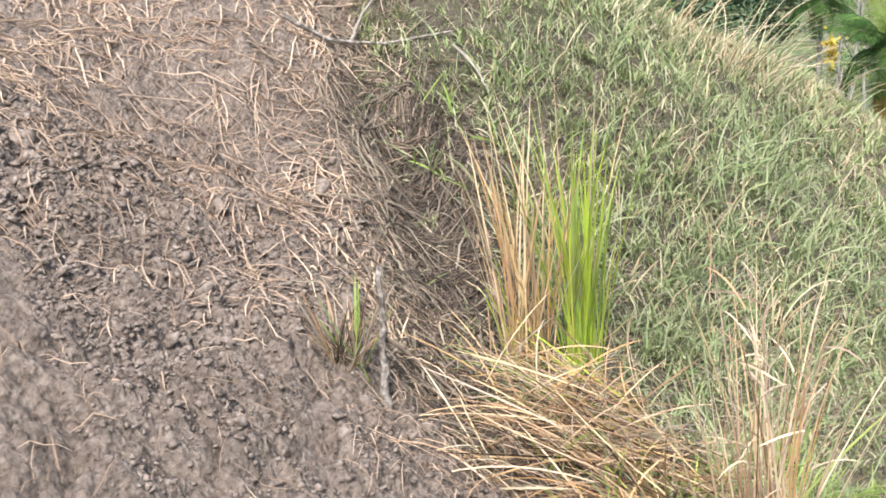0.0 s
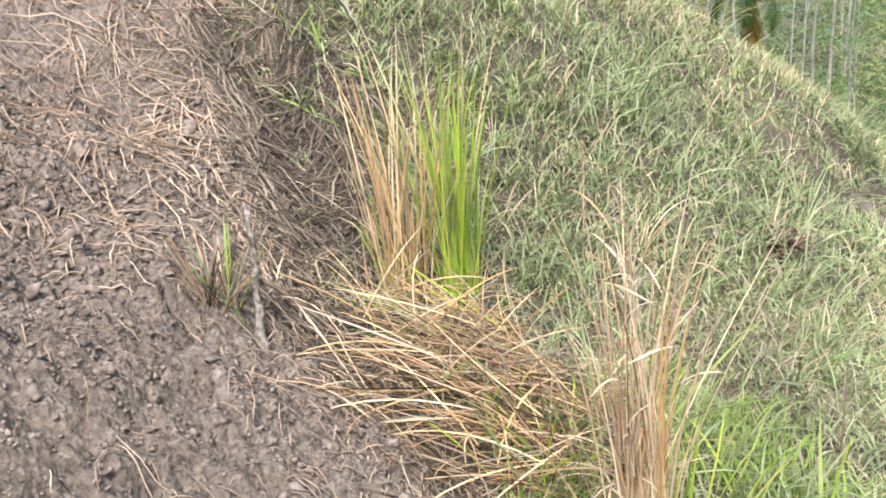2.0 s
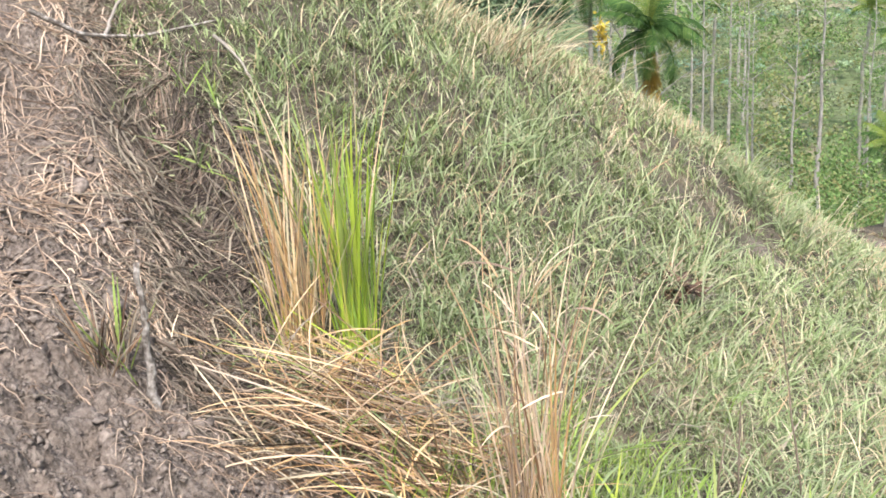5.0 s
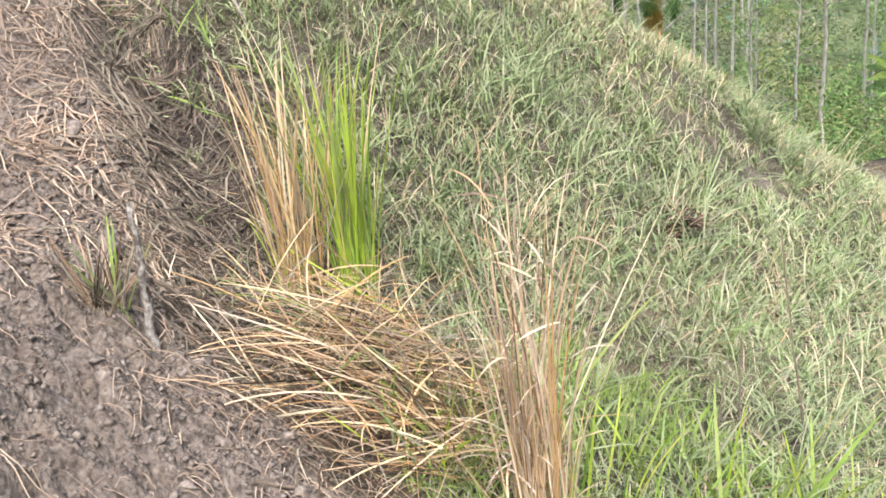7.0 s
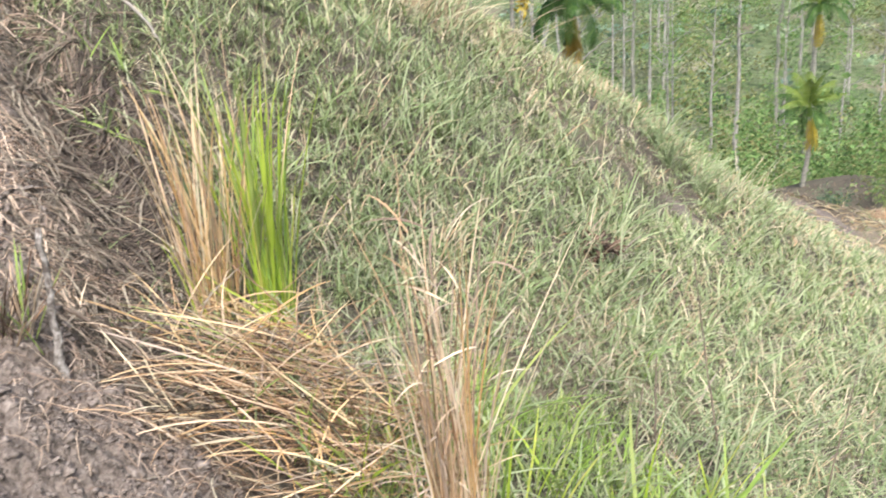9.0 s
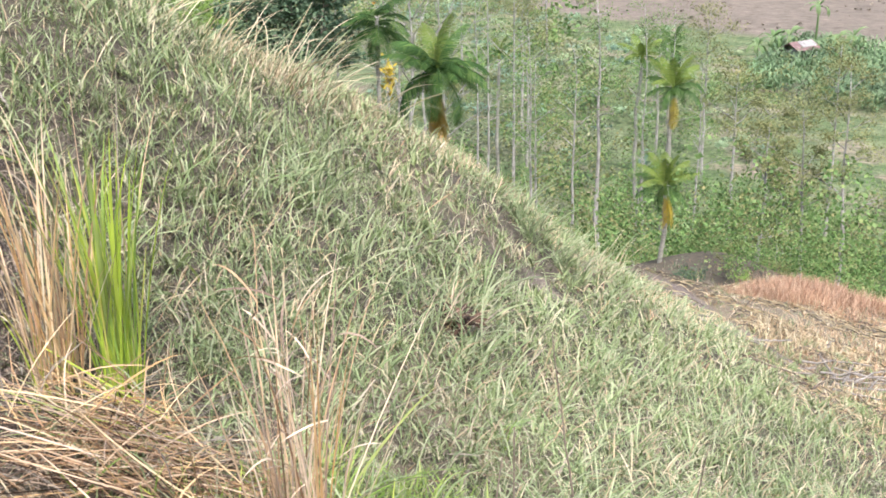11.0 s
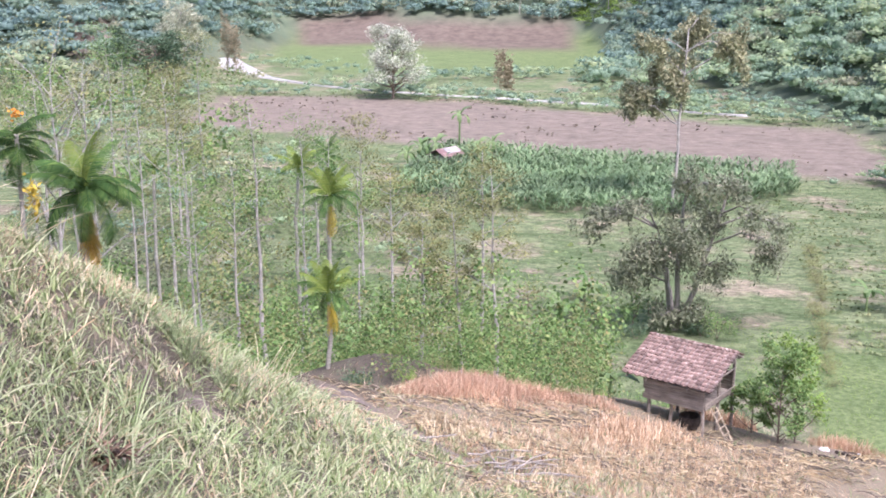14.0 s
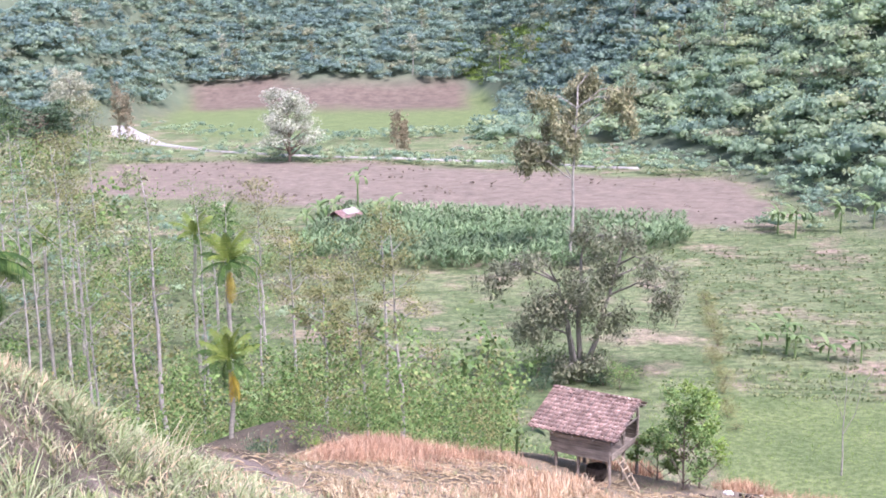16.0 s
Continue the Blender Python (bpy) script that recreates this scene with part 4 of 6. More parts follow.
# ---- house far off among the trees ----
house = thing("farm_house", "small far house with a faded red and bare metal sheet roof", "house", -10.5, 119.5, rz=58, scale=0.68)
part("wall", box_mesh("wall", STONE, -2.3, 2.3, -1.6, 1.6, 0, 2.3, bevel=0.02), house, "pale plastered walls")
for s in (-1, 1):
    part("roof_slope", box_mesh("roof_slope", SHEET, -2.7, 2.7, -0.03, 2.2, -0.03, 0.03, bevel=0), house, m=pose(0, 0, 3.4, 0, 0, 90 + 90 * s) @ pose(0, 0, 0, -29, 0, 0))
part("roof_patch", box_mesh("roof_patch", STONE, -2.5, 0.9, 0.05, 1.5, 0.035, 0.06, bevel=0), house, "bare bright metal sheet", m=pose(0, 0, 3.4, 0, 0, 180) @ pose(0, 0, 0, -29, 0, 0))
part("door", box_mesh("door", TIMBER, -0.4, 0.4, -1.64, -1.605, 0, 1.9), house)
for xk in (-1.5, 1.4):
    part("window", box_mesh("window", CHAR, xk - 0.35, xk + 0.35, -1.64, -1.605, 0.9, 1.8), house)

# ---- palms ----
FRONDS = [frond_mesh("frond", 1.0, 0.27, d, PALMLEAF, rise=r) for d, r in ((1.1, 0.7), (1.5, 0.6), (2.0, 0.5))]
LIME_FRONDS = [frond_mesh("frond", 1.0, 0.27, d, LIMEPALM, rise=r) for d, r in ((0.9, 0.7), (1.2, 0.6))]
YELLOW_FROND = frond_mesh("dead_frond", 1.0, 0.26, 0.8, YELLOWLEAF, pairs=24, rise=-0.9)
BROWN_FROND = frond_mesh("dead_frond", 1.0, 0.26, 0.6, BROWNLEAF, rise=-1.1)


def palm(x, y, crown_z, reach, label, n=13, girth=0.07, dead=(), lime=4, lean=0.03):
    t = thing("palm_tree", label, "palm", x, y, "palms on the slope", sink=0.1)
    h = crown_z - t.location.z
    spine = wander((0, 0, -0.1), (lean * h, 0, h), 9, 0.01 * h)
    part("trunk", quads_mesh("trunk", *tube(spine, np.linspace(girth * 1.25, girth, 9), 8, 0.05), PALMBARK), t)
    bud = tube([(lean * h, 0, h - 0.1), (lean * h, 0, h + 0.15 * reach), (lean * h + 0.02, 0, h + 0.3 * reach)], [girth * 1.3, girth, 0.01], 7)
    part("crown_shaft", quads_mesh("crown_shaft", *bud, LIMEPALM), t, "smooth green crown shaft")
    for k in range(n):
        store = LIME_FRONDS if k < lime else FRONDS
        tilt = 56 - 96 * k / n + rng.normal(0, 6)
        s = reach * rng.uniform(0.85, 1.1)
        part("frond", store[k % len(store)], t, m=pose(lean * h, 0, h + 0.12 * reach, 0, 0, k * 137.5) @ pose(0, 0, 0, 0, -tilt, 0) @ Matrix.Diagonal((s, s, s, 1)))
    for me, az, tilt in dead:
        part("dead_frond", me, t, "hanging dead frond", m=pose(lean * h, 0, h, 0, 0, az) @ pose(0, 0, 0, 0, tilt, 0) @ Matrix.Diagonal((reach, reach, reach, 1)))
    return t


palm(-11.95, 27.5, -4.35, 1.75, "squat green palm with a skirt of brown dead leaves", n=27, girth=0.12, lime=2,
     dead=[(BROWN_FROND, a, 18) for a in (150, 200, 235, 265, 300, 340, 20)])
palm(-5.85, 29.4, -7.35, 1.1, "young slender palm with one hanging yellow frond", n=15, girth=0.06, lime=9, dead=[(YELLOW_FROND, -10, 4), (YELLOW_FROND, -38, 14), (YELLOW_FROND, 22, 10)])
palm(-8.25, 41.2, -7.05, 1.4, "slender palm with bright upper fronds and drooping skirt", n=16, girth=0.08, lime=8, dead=[(YELLOW_FROND, -60, 12)])
palm(-13.4, 58.5, -9.0, 1.5, "far slender palm with yellowish fronds", n=11, girth=0.09, lime=8)
palm(-22.0, 60.0, -9.5, 1.3, "far small dark palm among shrubs", n=10, girth=0.09, lime=2)
palm(-17.5, 88.0, -13.5, 2.2, "far dark palm behind the slender trees", n=12, girth=0.12, lime=0)

# ---- slender pale-barked trees on the slope ----
G = "slender trees on the slope"
def slim(x, y, h, lean, kind, label, rz=0.0, leaf_n=500, first=0.5, reach=0.16, r=0.085, limbs=10, **k):
    tree("slender_tree", label, x, y, BARK, kind, G, "tree", rz, height=h, radius=r, lean=lean, first=first, limbs=limbs, reach=reach, leaf_n=int(leaf_n * 3.0), leaf=0.09, cluster=0.08, up=0.7, **k)


PALE_LABEL = "slender pale-barked tree with sparse olive leaves"
BARE_LABEL = "thin leaning pale trunk, nearly leafless"
slim(-8.97, 34.87, 9.8, (-0.037, 0), SHRUB, BARE_LABEL, leaf_n=420, first=0.6, reach=0.07, r=0.10)
slim(-3.58, 32.8, 5.1, (0.01, 0), OLIVE, PALE_LABEL, leaf_n=1100, first=0.5, reach=0.17, r=0.075)
slim(-2.4, 34.9, 6.6, (-0.06, 0), OLIVE, PALE_LABEL, leaf_n=1000, first=0.5, reach=0.17, r=0.075)
slim(-1.29, 34.0, 8.2, (-0.027, 0), OLIVE, PALE_LABEL, leaf_n=1200, first=0.45, reach=0.13, r=0.09)
for px, py, h, lx in ((-11.55, 40.4, 10.7, -0.01), (-12.7, 39.0, 10.8, -0.026), (-13.35, 41.9, 10.8, -0.03), (-16.6, 43.9, 16.0, 0.005), (-8.9, 53.3, 11.2, -0.006), (-12.4, 56.7, 13.5, -0.02), (-11.5, 58, 13.2, 0.01), (-21.8, 55.9, 16.5, 0.017), (-10.2, 45.0, 9.5, 0.02)):
    slim(px, py, h, (lx, 0.0), SHRUB if rng.uniform() < 0.5 else OLIVE, BARE_LABEL, rz=rng.uniform(-20, 20), leaf_n=int(rng.integers(350, 700)), first=0.55, reach=0.09, r=0.085)
for px, py, h in ((-18.6, 41, 16.2), (-19.5, 46, 16.0)):
    tree("bare_tree", "spreading bare-twigged tree with a few yellow leaves", px, py, BARK, OLIVE, category="tree", height=h, radius=0.13, first=0.5, limbs=20, reach=0.16, leaf_n=900, leaf=0.16, cluster=0.05, up=1.3)
for px, py, h, mat in ((-20.4, 58.5, 15.4, OLIVE), (-7.65, 55.5, 10.8, OLIVE), (-11.7, 71, 11.6, OLIVE), (-3.2, 60, 11.2, OLIVE), (-28.9, 43.2, 16.4, OLIVE), (-28.3, 52.9, 16.3, OLIVE), (-26.4, 56, 15.5, SHRUB), (-34, 60, 14, OLIVE), (-36, 75, 14, SHRUB), (-31, 70, 13, OLIVE), (-27, 80, 14, OLIVE), (-38, 95, 16, SHRUB), (-24, 72, 12, OLIVE), (-33, 105, 15, OLIVE), (-45, 80, 14, OLIVE), (-4.2, 46, 7.5, OLIVE), (-14.6, 70, 10.5, SHRUB)):
    tree("leafy_tree", "mid-sized tree with yellowish open crown", px, py, BARK, mat, category="tree", height=h, radius=0.13, first=0.6, limbs=13, reach=0.15, leaf_n=2500, leaf=0.15, cluster=0.085, up=0.6)
for px, py, h in ((-19.4, 30.3, 13.6), (-19.3, 31.6, 14.0), (-18.2, 31.1, 13.3), (-18.0, 32.3, 13.5), (-17.2, 31.5, 13.2)):
    tree("glossy_tree", "dark glossy broad-leaved tree behind the crest", px, py, DARKBARK, DARKLEAF, "dark trees behind the crest", "tree", height=h, radius=0.12, first=0.8, limbs=12, reach=0.09, leaf_n=2300, leaf=0.17, cluster=0.05, up=0.4, aspect=0.5)
for px, py, h in ((-23.9, 33.3, 15.8), (-24.4, 35.4, 16.0), (-27.0, 36, 16.8), (-22.5, 33, 14.8), (-21.5, 32, 14.0)):
    tree("lime_tree", "yellow-green leafy tree behind the crest", px, py, DARKBARK, LIMELEAF, "light trees behind the crest", "tree", height=h, radius=0.12, first=0.75, limbs=12, reach=0.10, leaf_n=2200, leaf=0.14, cluster=0.055, up=0.5)
for px, py in ((-5.6, 49), (-5.0, 51), (-6.3, 52), (-4.4, 50)):
    tree("dead_shrub", "grey leafless shrub of bare twigs", px, py, BARK, OLIVE, "grey bare shrubs", "shrub", height=4.2, radius=0.06, first=0.12, limbs=18, reach=0.3, leaf_n=0, up=1.6)

TALL_TOP = 17.4

# ---- the two large trees in the valley ----
clump_tree("spreading_tree", "large grey-green drooping tree with several twisted stems", 8.1, 64.3, GREYBARK, SILVER,
           [(-1.2, 6.2), (0.3, 8.6), (2.4, 7.2), (-0.6, 4.0)],
           [(-5.2, 6.6, 0.73, 0.84), (-4.1, 7.3, 1.05, 0.53), (-2.3, 7.7, 1.26, 0.53), (-2.9, 4.7, 1.05, 0.95), (-3.2, 3.3, 0.84, 0.73), (-1.6, 5.5, 1.26, 1.05), (-1.4, 3.9, 0.95, 0.84), (0.1, 6.5, 1.37, 1.26), (0.2, 9.4, 0.95, 0.84), (1.9, 9.0, 1.05, 0.73), (3.1, 8.7, 0.84, 0.63), (1.7, 7.2, 1.26, 1.16), (4.0, 7.6, 1.05, 0.73), (4.9, 5.9, 0.84, 1.05), (5.7, 6.6, 0.73, 0.73), (1.9, 4.4, 1.05, 1.05), (1.2, 1.6, 0.95, 0.84), (-0.8, 1.2, 0.84, 0.84), (0.4, 5.0, 1.05, 0.95)],
           0.25, 1150, 0.4, 0.2)
clump_tree("tall_tree", "tall thin-trunked tree with a ragged olive crown", 11.8, 99.5, BARK, BROWNOLIVE,
           [(0.6, TALL_TOP - 1.2)],
           [(-2.6, TALL_TOP - 2.2, 1.1, 0.9), (-1.6, TALL_TOP - 4.0, 1.0, 1.3), (1.9, TALL_TOP - 0.4, 1.2, 0.8), (1.0, TALL_TOP - 1.8, 1.1, 1.0), (4.9, TALL_TOP - 1.5, 1.1, 0.8), (5.2, TALL_TOP - 3.6, 0.7, 1.2), (3.9, TALL_TOP - 2.4, 0.9, 1.0), (-3.3, TALL_TOP - 6.5, 0.9, 0.9), (-4.2, TALL_TOP - 7.9, 0.8, 0.8), (-1.6, TALL_TOP - 7.6, 1.1, 0.7), (0.1, TALL_TOP - 4.6, 0.9, 1.2), (-0.2, TALL_TOP - 6.2, 0.9, 0.9)],
           0.38, 1150, 0.5, 0.17)
tree("flowering_tree", "round tree covered in pale blossom beside the bare field", -25.4, 186.8, DARKBARK, FARPALE, category="tree", height=10.4, radius=0.3, first=0.1, limbs=34, reach=0.42, leaf_n=14000, leaf=0.36, cluster=0.17, up=0.75)
tree("umbrella_tree", "broad dark flat-topped tree", -65, 180, DARKBARK, DARKLEAF, category="tree", height=9.2, radius=0.5, first=0.5, limbs=26, reach=0.9, leaf_n=9000, leaf=0.5, cluster=0.17, up=0.22)
tree("pale_tree", "tall pale-leaved far tree", -76, 231, BARK, PALEGREEN, category="tree", height=12, radius=0.3, first=0.2, limbs=26, reach=0.42, leaf_n=8000, leaf=0.45, cluster=0.16, up=0.6)
for px, py, h in ((-66, 229, 9.5), (-63.5, 227, 8.0), (-7.4, 192.5, 6.4), (-6.2, 193.5, 5.2)):
    tree("bamboo_clump", "reddish dry bamboo clump far off", px, py, POLE, DRYBAMBOO, "dry bamboo clumps", "bamboo", height=h, radius=0.08, first=0.03, limbs=34, reach=0.16, leaf_n=2600, leaf=0.34, cluster=0.07, up=4.0)

# ---- banana plants ----
BAN = [broad_leaf_mesh("leaf", 1.0, 0.22, d, BANANA, rise=r) for d, r in ((1.5, 1.3), (2.1, 1.1), (2.7, 0.9))]


def banana(x, y, h, reach, label, n=8, group="banana plants"):
    t = thing("banana_plant", label, "banana plant", x, y, group)
    part("stem", quads_mesh("stem", *tube(wander((0, 0, -0.05), (0.03, 0.02, h), 6, 0.01), np.linspace(0.09, 0.05, 6) * (h / 1.6) ** 0.5, 8, 0.05), BANANA), t, "fleshy pale stem")
    for k in range(n):
        s = reach * rng.uniform(0.75, 1.1)
        part("leaf", BAN[(k + n) % 3], t, m=pose(0.03, 0.02, h - 0.03, 0, 0, k * 137.5 + rng.normal(0, 12)) @ pose(0, 0, 0, rng.normal(0, 8), 28 * k / n - 8, 0) @ Matrix.Diagonal((s, s, s, 1)))
    return t


for px, py, h in ((20.6, 69.3, 1.3), (22.2, 69.2, 1.9), (22.5, 68.4, 1.3), (24.4, 67.7, 0.9), (26.2, 67.0, 1.2)):
    banana(px, py, h, 1.5, "banana plant with tattered leaves in the open field")
for px, py, h in ((2.0, 28.4, 0.5),):
    banana(px, py, h, 0.95, "banana plant crowding the field hut", 7)
for px, py, h in ((-13.5, 121, 2.2), (-7, 120, 2.4), (-6.2, 116, 2.0), (-14.4, 117, 2.0), (-5.6, 123, 2.4), (-9.5, 126, 5.0), (-12, 123, 2.2)):
    banana(px, py, h, 2.1, "banana plant round the far house", 9)
for px, py, h in ((35, 108, 2.4), (40, 109.5, 2.4), (43.5, 110, 2.4), (34, 110.5, 2.0), (3.2, 70.0, 1.0), (1.4, 65.0, 1.0), (-8.6, 51.5, 2.5), (-16.6, 53, 2.3), (-15.5, 50.5, 2.4)):
    banana(px, py, h, 2.2, "banana plant at the edge of the field", 8)
papaya = thing("broad_leaf_tree", "dark broad-leaved small tree with an orange fruit cluster", "tree", -14.9, 30.2)
part("trunk", quads_mesh("trunk", *tube(wander((0, 0, -0.3), (0.1, 0, 10.9), 7, 0.03), np.linspace(0.12, 0.06, 7), 7), PALMBARK), papaya)
for k in range(22):
    s = rng.uniform(1.1, 1.5)
    part("frond", FRONDS[k % 3], papaya, m=pose(0.1, 0, 10.3 + 0.03 * k, 0, 0, k * 137.5) @ pose(0, 0, 0, 0, 40 - 2.6 * k, 0) @ Matrix.Diagonal((s, s * 1.3, s, 1)))
part("fruit", quads_mesh("fruit", *leaves(rng.normal((0.55, -0.9, 11.6), 0.07, (30, 3)), 0.11, 0.9), ORANGE, False), papaya, "bright orange fruit cluster")
part("dead_frond", quads_mesh("dead_frond", *leaves(rng.normal((0.9, -1.0, 9.3), (0.08, 0.08, 0.26), (70, 3)), 0.26, 0.4, direction=np.tile((0, 0, -1.0), (70, 1))), YELLOWLEAF, False), papaya, "hanging orange dead leaf")

# ---- shrubs on the slope and in the valley ----
def shrub_kind(name, label, r, h, n, leaf, mat, category="shrub", lobes=8, aspect=0.4, group=""):
    t = new(name)
    tagged(t, label, category, group)
    part("stem", quads_mesh("stem", *stems_arrays(r, h, 3, 0.02 * h), DARKBARK), t)
    part("foliage", quads_mesh("foliage", *bush_arrays(r, h, n, leaf, aspect, lobes), mat, False), t)
    return t


SHRUBS = [shrub_kind("shrub", "leafy green shrub in the thicket", 1.3, 1.9, 620, 0.16, SHRUB, group="thicket shrubs"),
          shrub_kind("shrub", "leafy green shrub in the thicket", 1.5, 1.5, 620, 0.165, SHRUB, group="thicket shrubs"),
          shrub_kind("shrub", "bright lime-leaved shrub in the thicket", 1.1, 1.6, 560, 0.155, LIMELEAF, group="thicket shrubs"),
          shrub_kind("shrub", "dull olive shrub in the thicket", 1.2, 1.8, 580, 0.15, OLIVE, group="thicket shrubs"),
          shrub_kind("shrub", "dark glossy shrub in the thicket", 1.4, 1.6, 580, 0.19, DARKLEAF, group="thicket shrubs")]
spots = []
while len(spots) < 150:
    a, d = radians(rng.uniform(-48, 2)), 27 + 45 * rng.uniform() ** 1.6
    px, py = d * math.sin(a), d * math.cos(a)
    if px + py < (22.5 if px < -3 else 24) or (px > -2.8 and d < 30) or (px > -1.5 and d < 33) or (-7.0 < px < -5.2 and d < 30):
        continue
    spots.append((px, py, rng.choice([0, 0, 1, 1, 1, 2, 2, 3, 4], p=[0.15, 0.15, 0.13, 0.12, 0.12, 0.1, 0.08, 0.1, 0.05])))
for px, py in ((-16.8, 30.5), (-18.5, 31), (-20, 32.5), (-17.6, 33), (-21.5, 31.5), (-19.5, 35)):
    spots.append((px, py, 4))
for px, py in ((-12.6, 25.5), (-11.2, 26), (-10.2, 26.4), (-9.2, 27.0), (-10.8, 28.5), (-14.5, 27)):
    spots.append((px, py, 2))
for k in range(26):
    spots.append((rng.uniform(1.5, 6.5), rng.uniform(33, 50), rng.choice([0, 1, 2])))
for k in range(18):
    spots.append((rng.uniform(9, 20), rng.uniform(31.5, 37), rng.choice([0, 1])))
for k in range(10):
    spots.append((rng.uniform(5.5, 10.5), rng.uniform(62, 66), rng.choice([0, 1, 4])))
for k in range(28):
    f = (k + rng.uniform(0, 1)) / 28
    spots.append((15.1 + 5.9 * f + rng.normal(0, 0.2), 55.5 + 31 * f, 3))
for i, (px, py, k) in enumerate(spots):
    s = rng.uniform(0.7, 1.2) * (0.5 + 0.5 * float(ramp(math.hypot(px, py), 30, 52))) * (0.5 if px > 14.5 and py > 48 else 1)
    m = pose(px, py, gz(px, py) - 0.08, 0, 0, rng.uniform(0, 360)) @ Matrix.Diagonal((s, s, s * rng.uniform(0.8, 1.25), 1))
    if i < len(SHRUBS):
        SHRUBS[int(k)].matrix_basis = m
    c = copy_thing(SHRUBS[int(k)], m)
for k, t in enumerate(SHRUBS):
    px, py = -12 - 1.5 * k, 36 + k
    t.matrix_basis = pose(px, py, gz(px, py) - 0.08)
tree("garden_shrub", "tall leafy shrub with young yellow-green leaves beside the hut", 6.0, 26.1, DARKBARK, SHRUB, category="shrub", height=2.3, radius=0.03, first=0.08, limbs=24, reach=0.34, leaf_n=3600, leaf=0.10, cluster=0.13, up=1.0)
tree("garden_shrub", "tall leafy shrub with young yellow-green leaves beside the hut", 6.5, 26.5, DARKBARK, LIMELEAF, category="shrub", height=2.6, radius=0.03, first=0.12, limbs=18, reach=0.26, leaf_n=2000, leaf=0.10, cluster=0.11, up=1.2)
tree("garden_shrub", "low dark leafy shrub beside the hut", 5.6, 27.4, DARKBARK, SHRUB, category="shrub", height=1.3, radius=0.03, first=0.1, limbs=14, reach=0.5, leaf_n=1200, leaf=0.13, cluster=0.14, up=0.8)
tree("dead_pole_tree", "forked leafless grey stem in the bright plot", 18.6, 49.1, BARK, SHRUB, category="tree", height=4.9, radius=0.05, first=0.35, limbs=4, reach=0.28, leaf_n=0, up=2.4, twig=False)
# ---- far woods, crops and field weeds: uncountable foliage ----
def crown_bodies(c, r, h):
    """Lumpy insides of many lobes of foliage: ring by ring."""
    n, rings, sides = len(c), 3, 5
    th = np.linspace(0.25, 2.4, rings)[None, :, None]
    ph = (np.arange(sides) * 2 * np.pi / sides)[None, None, :] + rng.uniform(0, 6.28, n)[:, None, None]
    k = 0.5 * (0.6 + 0.8 * rng.uniform(size=(n, rings, sides)))
    d = np.stack([np.sin(th) * np.cos(ph), np.sin(th) * np.sin(ph), np.cos(th) * np.ones_like(ph)], -1)
    v = c[:, None, None] + d * k[..., None] * np.stack([r, r, h], -1)[:, None, None]
    i, j = np.meshgrid(np.arange(rings - 1), np.arange(sides), indexing="ij")
    j2 = (j + 1) % sides
    one = np.stack([i * sides + j, (i + 1) * sides + j, (i + 1) * sides + j2, i * sides + j2], -1).reshape(-1, 4)
    one = np.concatenate([one, [[0, 1, 2, 3]]])
    return v.reshape(-1, 3), (np.arange(n)[:, None, None] * rings * sides + one).reshape(-1, 4), rings * sides


def crowds(name, label, category, mat, cx, cy, cr, ch, per, leaf, flat=0.6, lobes=0):
    """Bumpy crowns of leaf clumps over the land at many places, as one body of foliage; with lobes, each crown swells into several."""
    n = len(cx)
    tones = rng.uniform(size=n)
    centre = np.stack([cx, cy, ground_z(cx, cy) + ch * 0.55], 1)
    span = np.stack([cr, cr, ch * 0.5], 1)
    per_i = np.repeat(np.arange(n), per)
    off = rng.normal(size=(n * per, 3))
    off /= np.linalg.norm(off, axis=1)[:, None]
    off[:, 2] = np.where(rng.uniform(size=n * per) < 0.75, np.abs(off[:, 2]), off[:, 2])
    parts_of = []
    if lobes:
        way = rng.normal(size=(n, lobes, 3))
        way /= np.linalg.norm(way, axis=2)[..., None]
        way[..., 2] = 0.9 * np.abs(way[..., 2])
        swell = rng.uniform(0.36, 0.62, (n, lobes))
        which = rng.integers(0, lobes, n * per)
        at = centre[:, None] + way * 0.6 * span[:, None]
        c = at[per_i, which] + off * (rng.uniform(0.55, 1.25, n * per) * swell[per_i, which])[:, None] * span[per_i]
        size = swell.ravel()[:, None] * np.repeat(span, lobes, 0)
        bv, bq, each = crown_bodies(at.reshape(-1, 3), size[:, 0], size[:, 2])
        parts_of = [(bv, bq)]
    else:
        lump = 0.75 + 0.35 * np.sin(off[:, 0] * 5 + per_i) * np.cos(off[:, 1] * 5 + per_i * 2.1)
        c = centre[per_i] + off * (rng.uniform(0.55, 1, n * per) ** 0.5 * lump)[:, None] * span[per_i]
    # leaf clumps lie in the skin of their crown, tilted a little each
    nrm = off + np.array([0, 0, 0.3 * flat]) + rng.normal(0, 0.75, off.shape)
    v, q = leaves(c, leaf * cr[per_i] * rng.uniform(0.6, 1.3, n * per), 0.75, face=nrm)
    value = np.repeat(tones[per_i], 4)
    if lobes:
        value = np.concatenate([value, np.repeat(tones, lobes * each)])
    v, q = join_arrays([(v, q)] + parts_of)
    me = quads_mesh(name, v, q, mat, False)
    me.polygons.foreach_set("use_smooth", np.arange(len(q)) >= n * per)
    tone = me.attributes.new("tone", "FLOAT", "POINT")
    tone.data.foreach_set("value", value.astype(np.float32))
    return tagged(new(name, me), label, category, kind="stuff")


def scatter(n, az0, az1, r0, r1):
    a = np.radians(rng.uniform(az0, az1, n))
    d = np.sqrt(rng.uniform(r0**2, r1**2, n))
    return d * np.sin(a), d * np.cos(a), d, np.degrees(a)


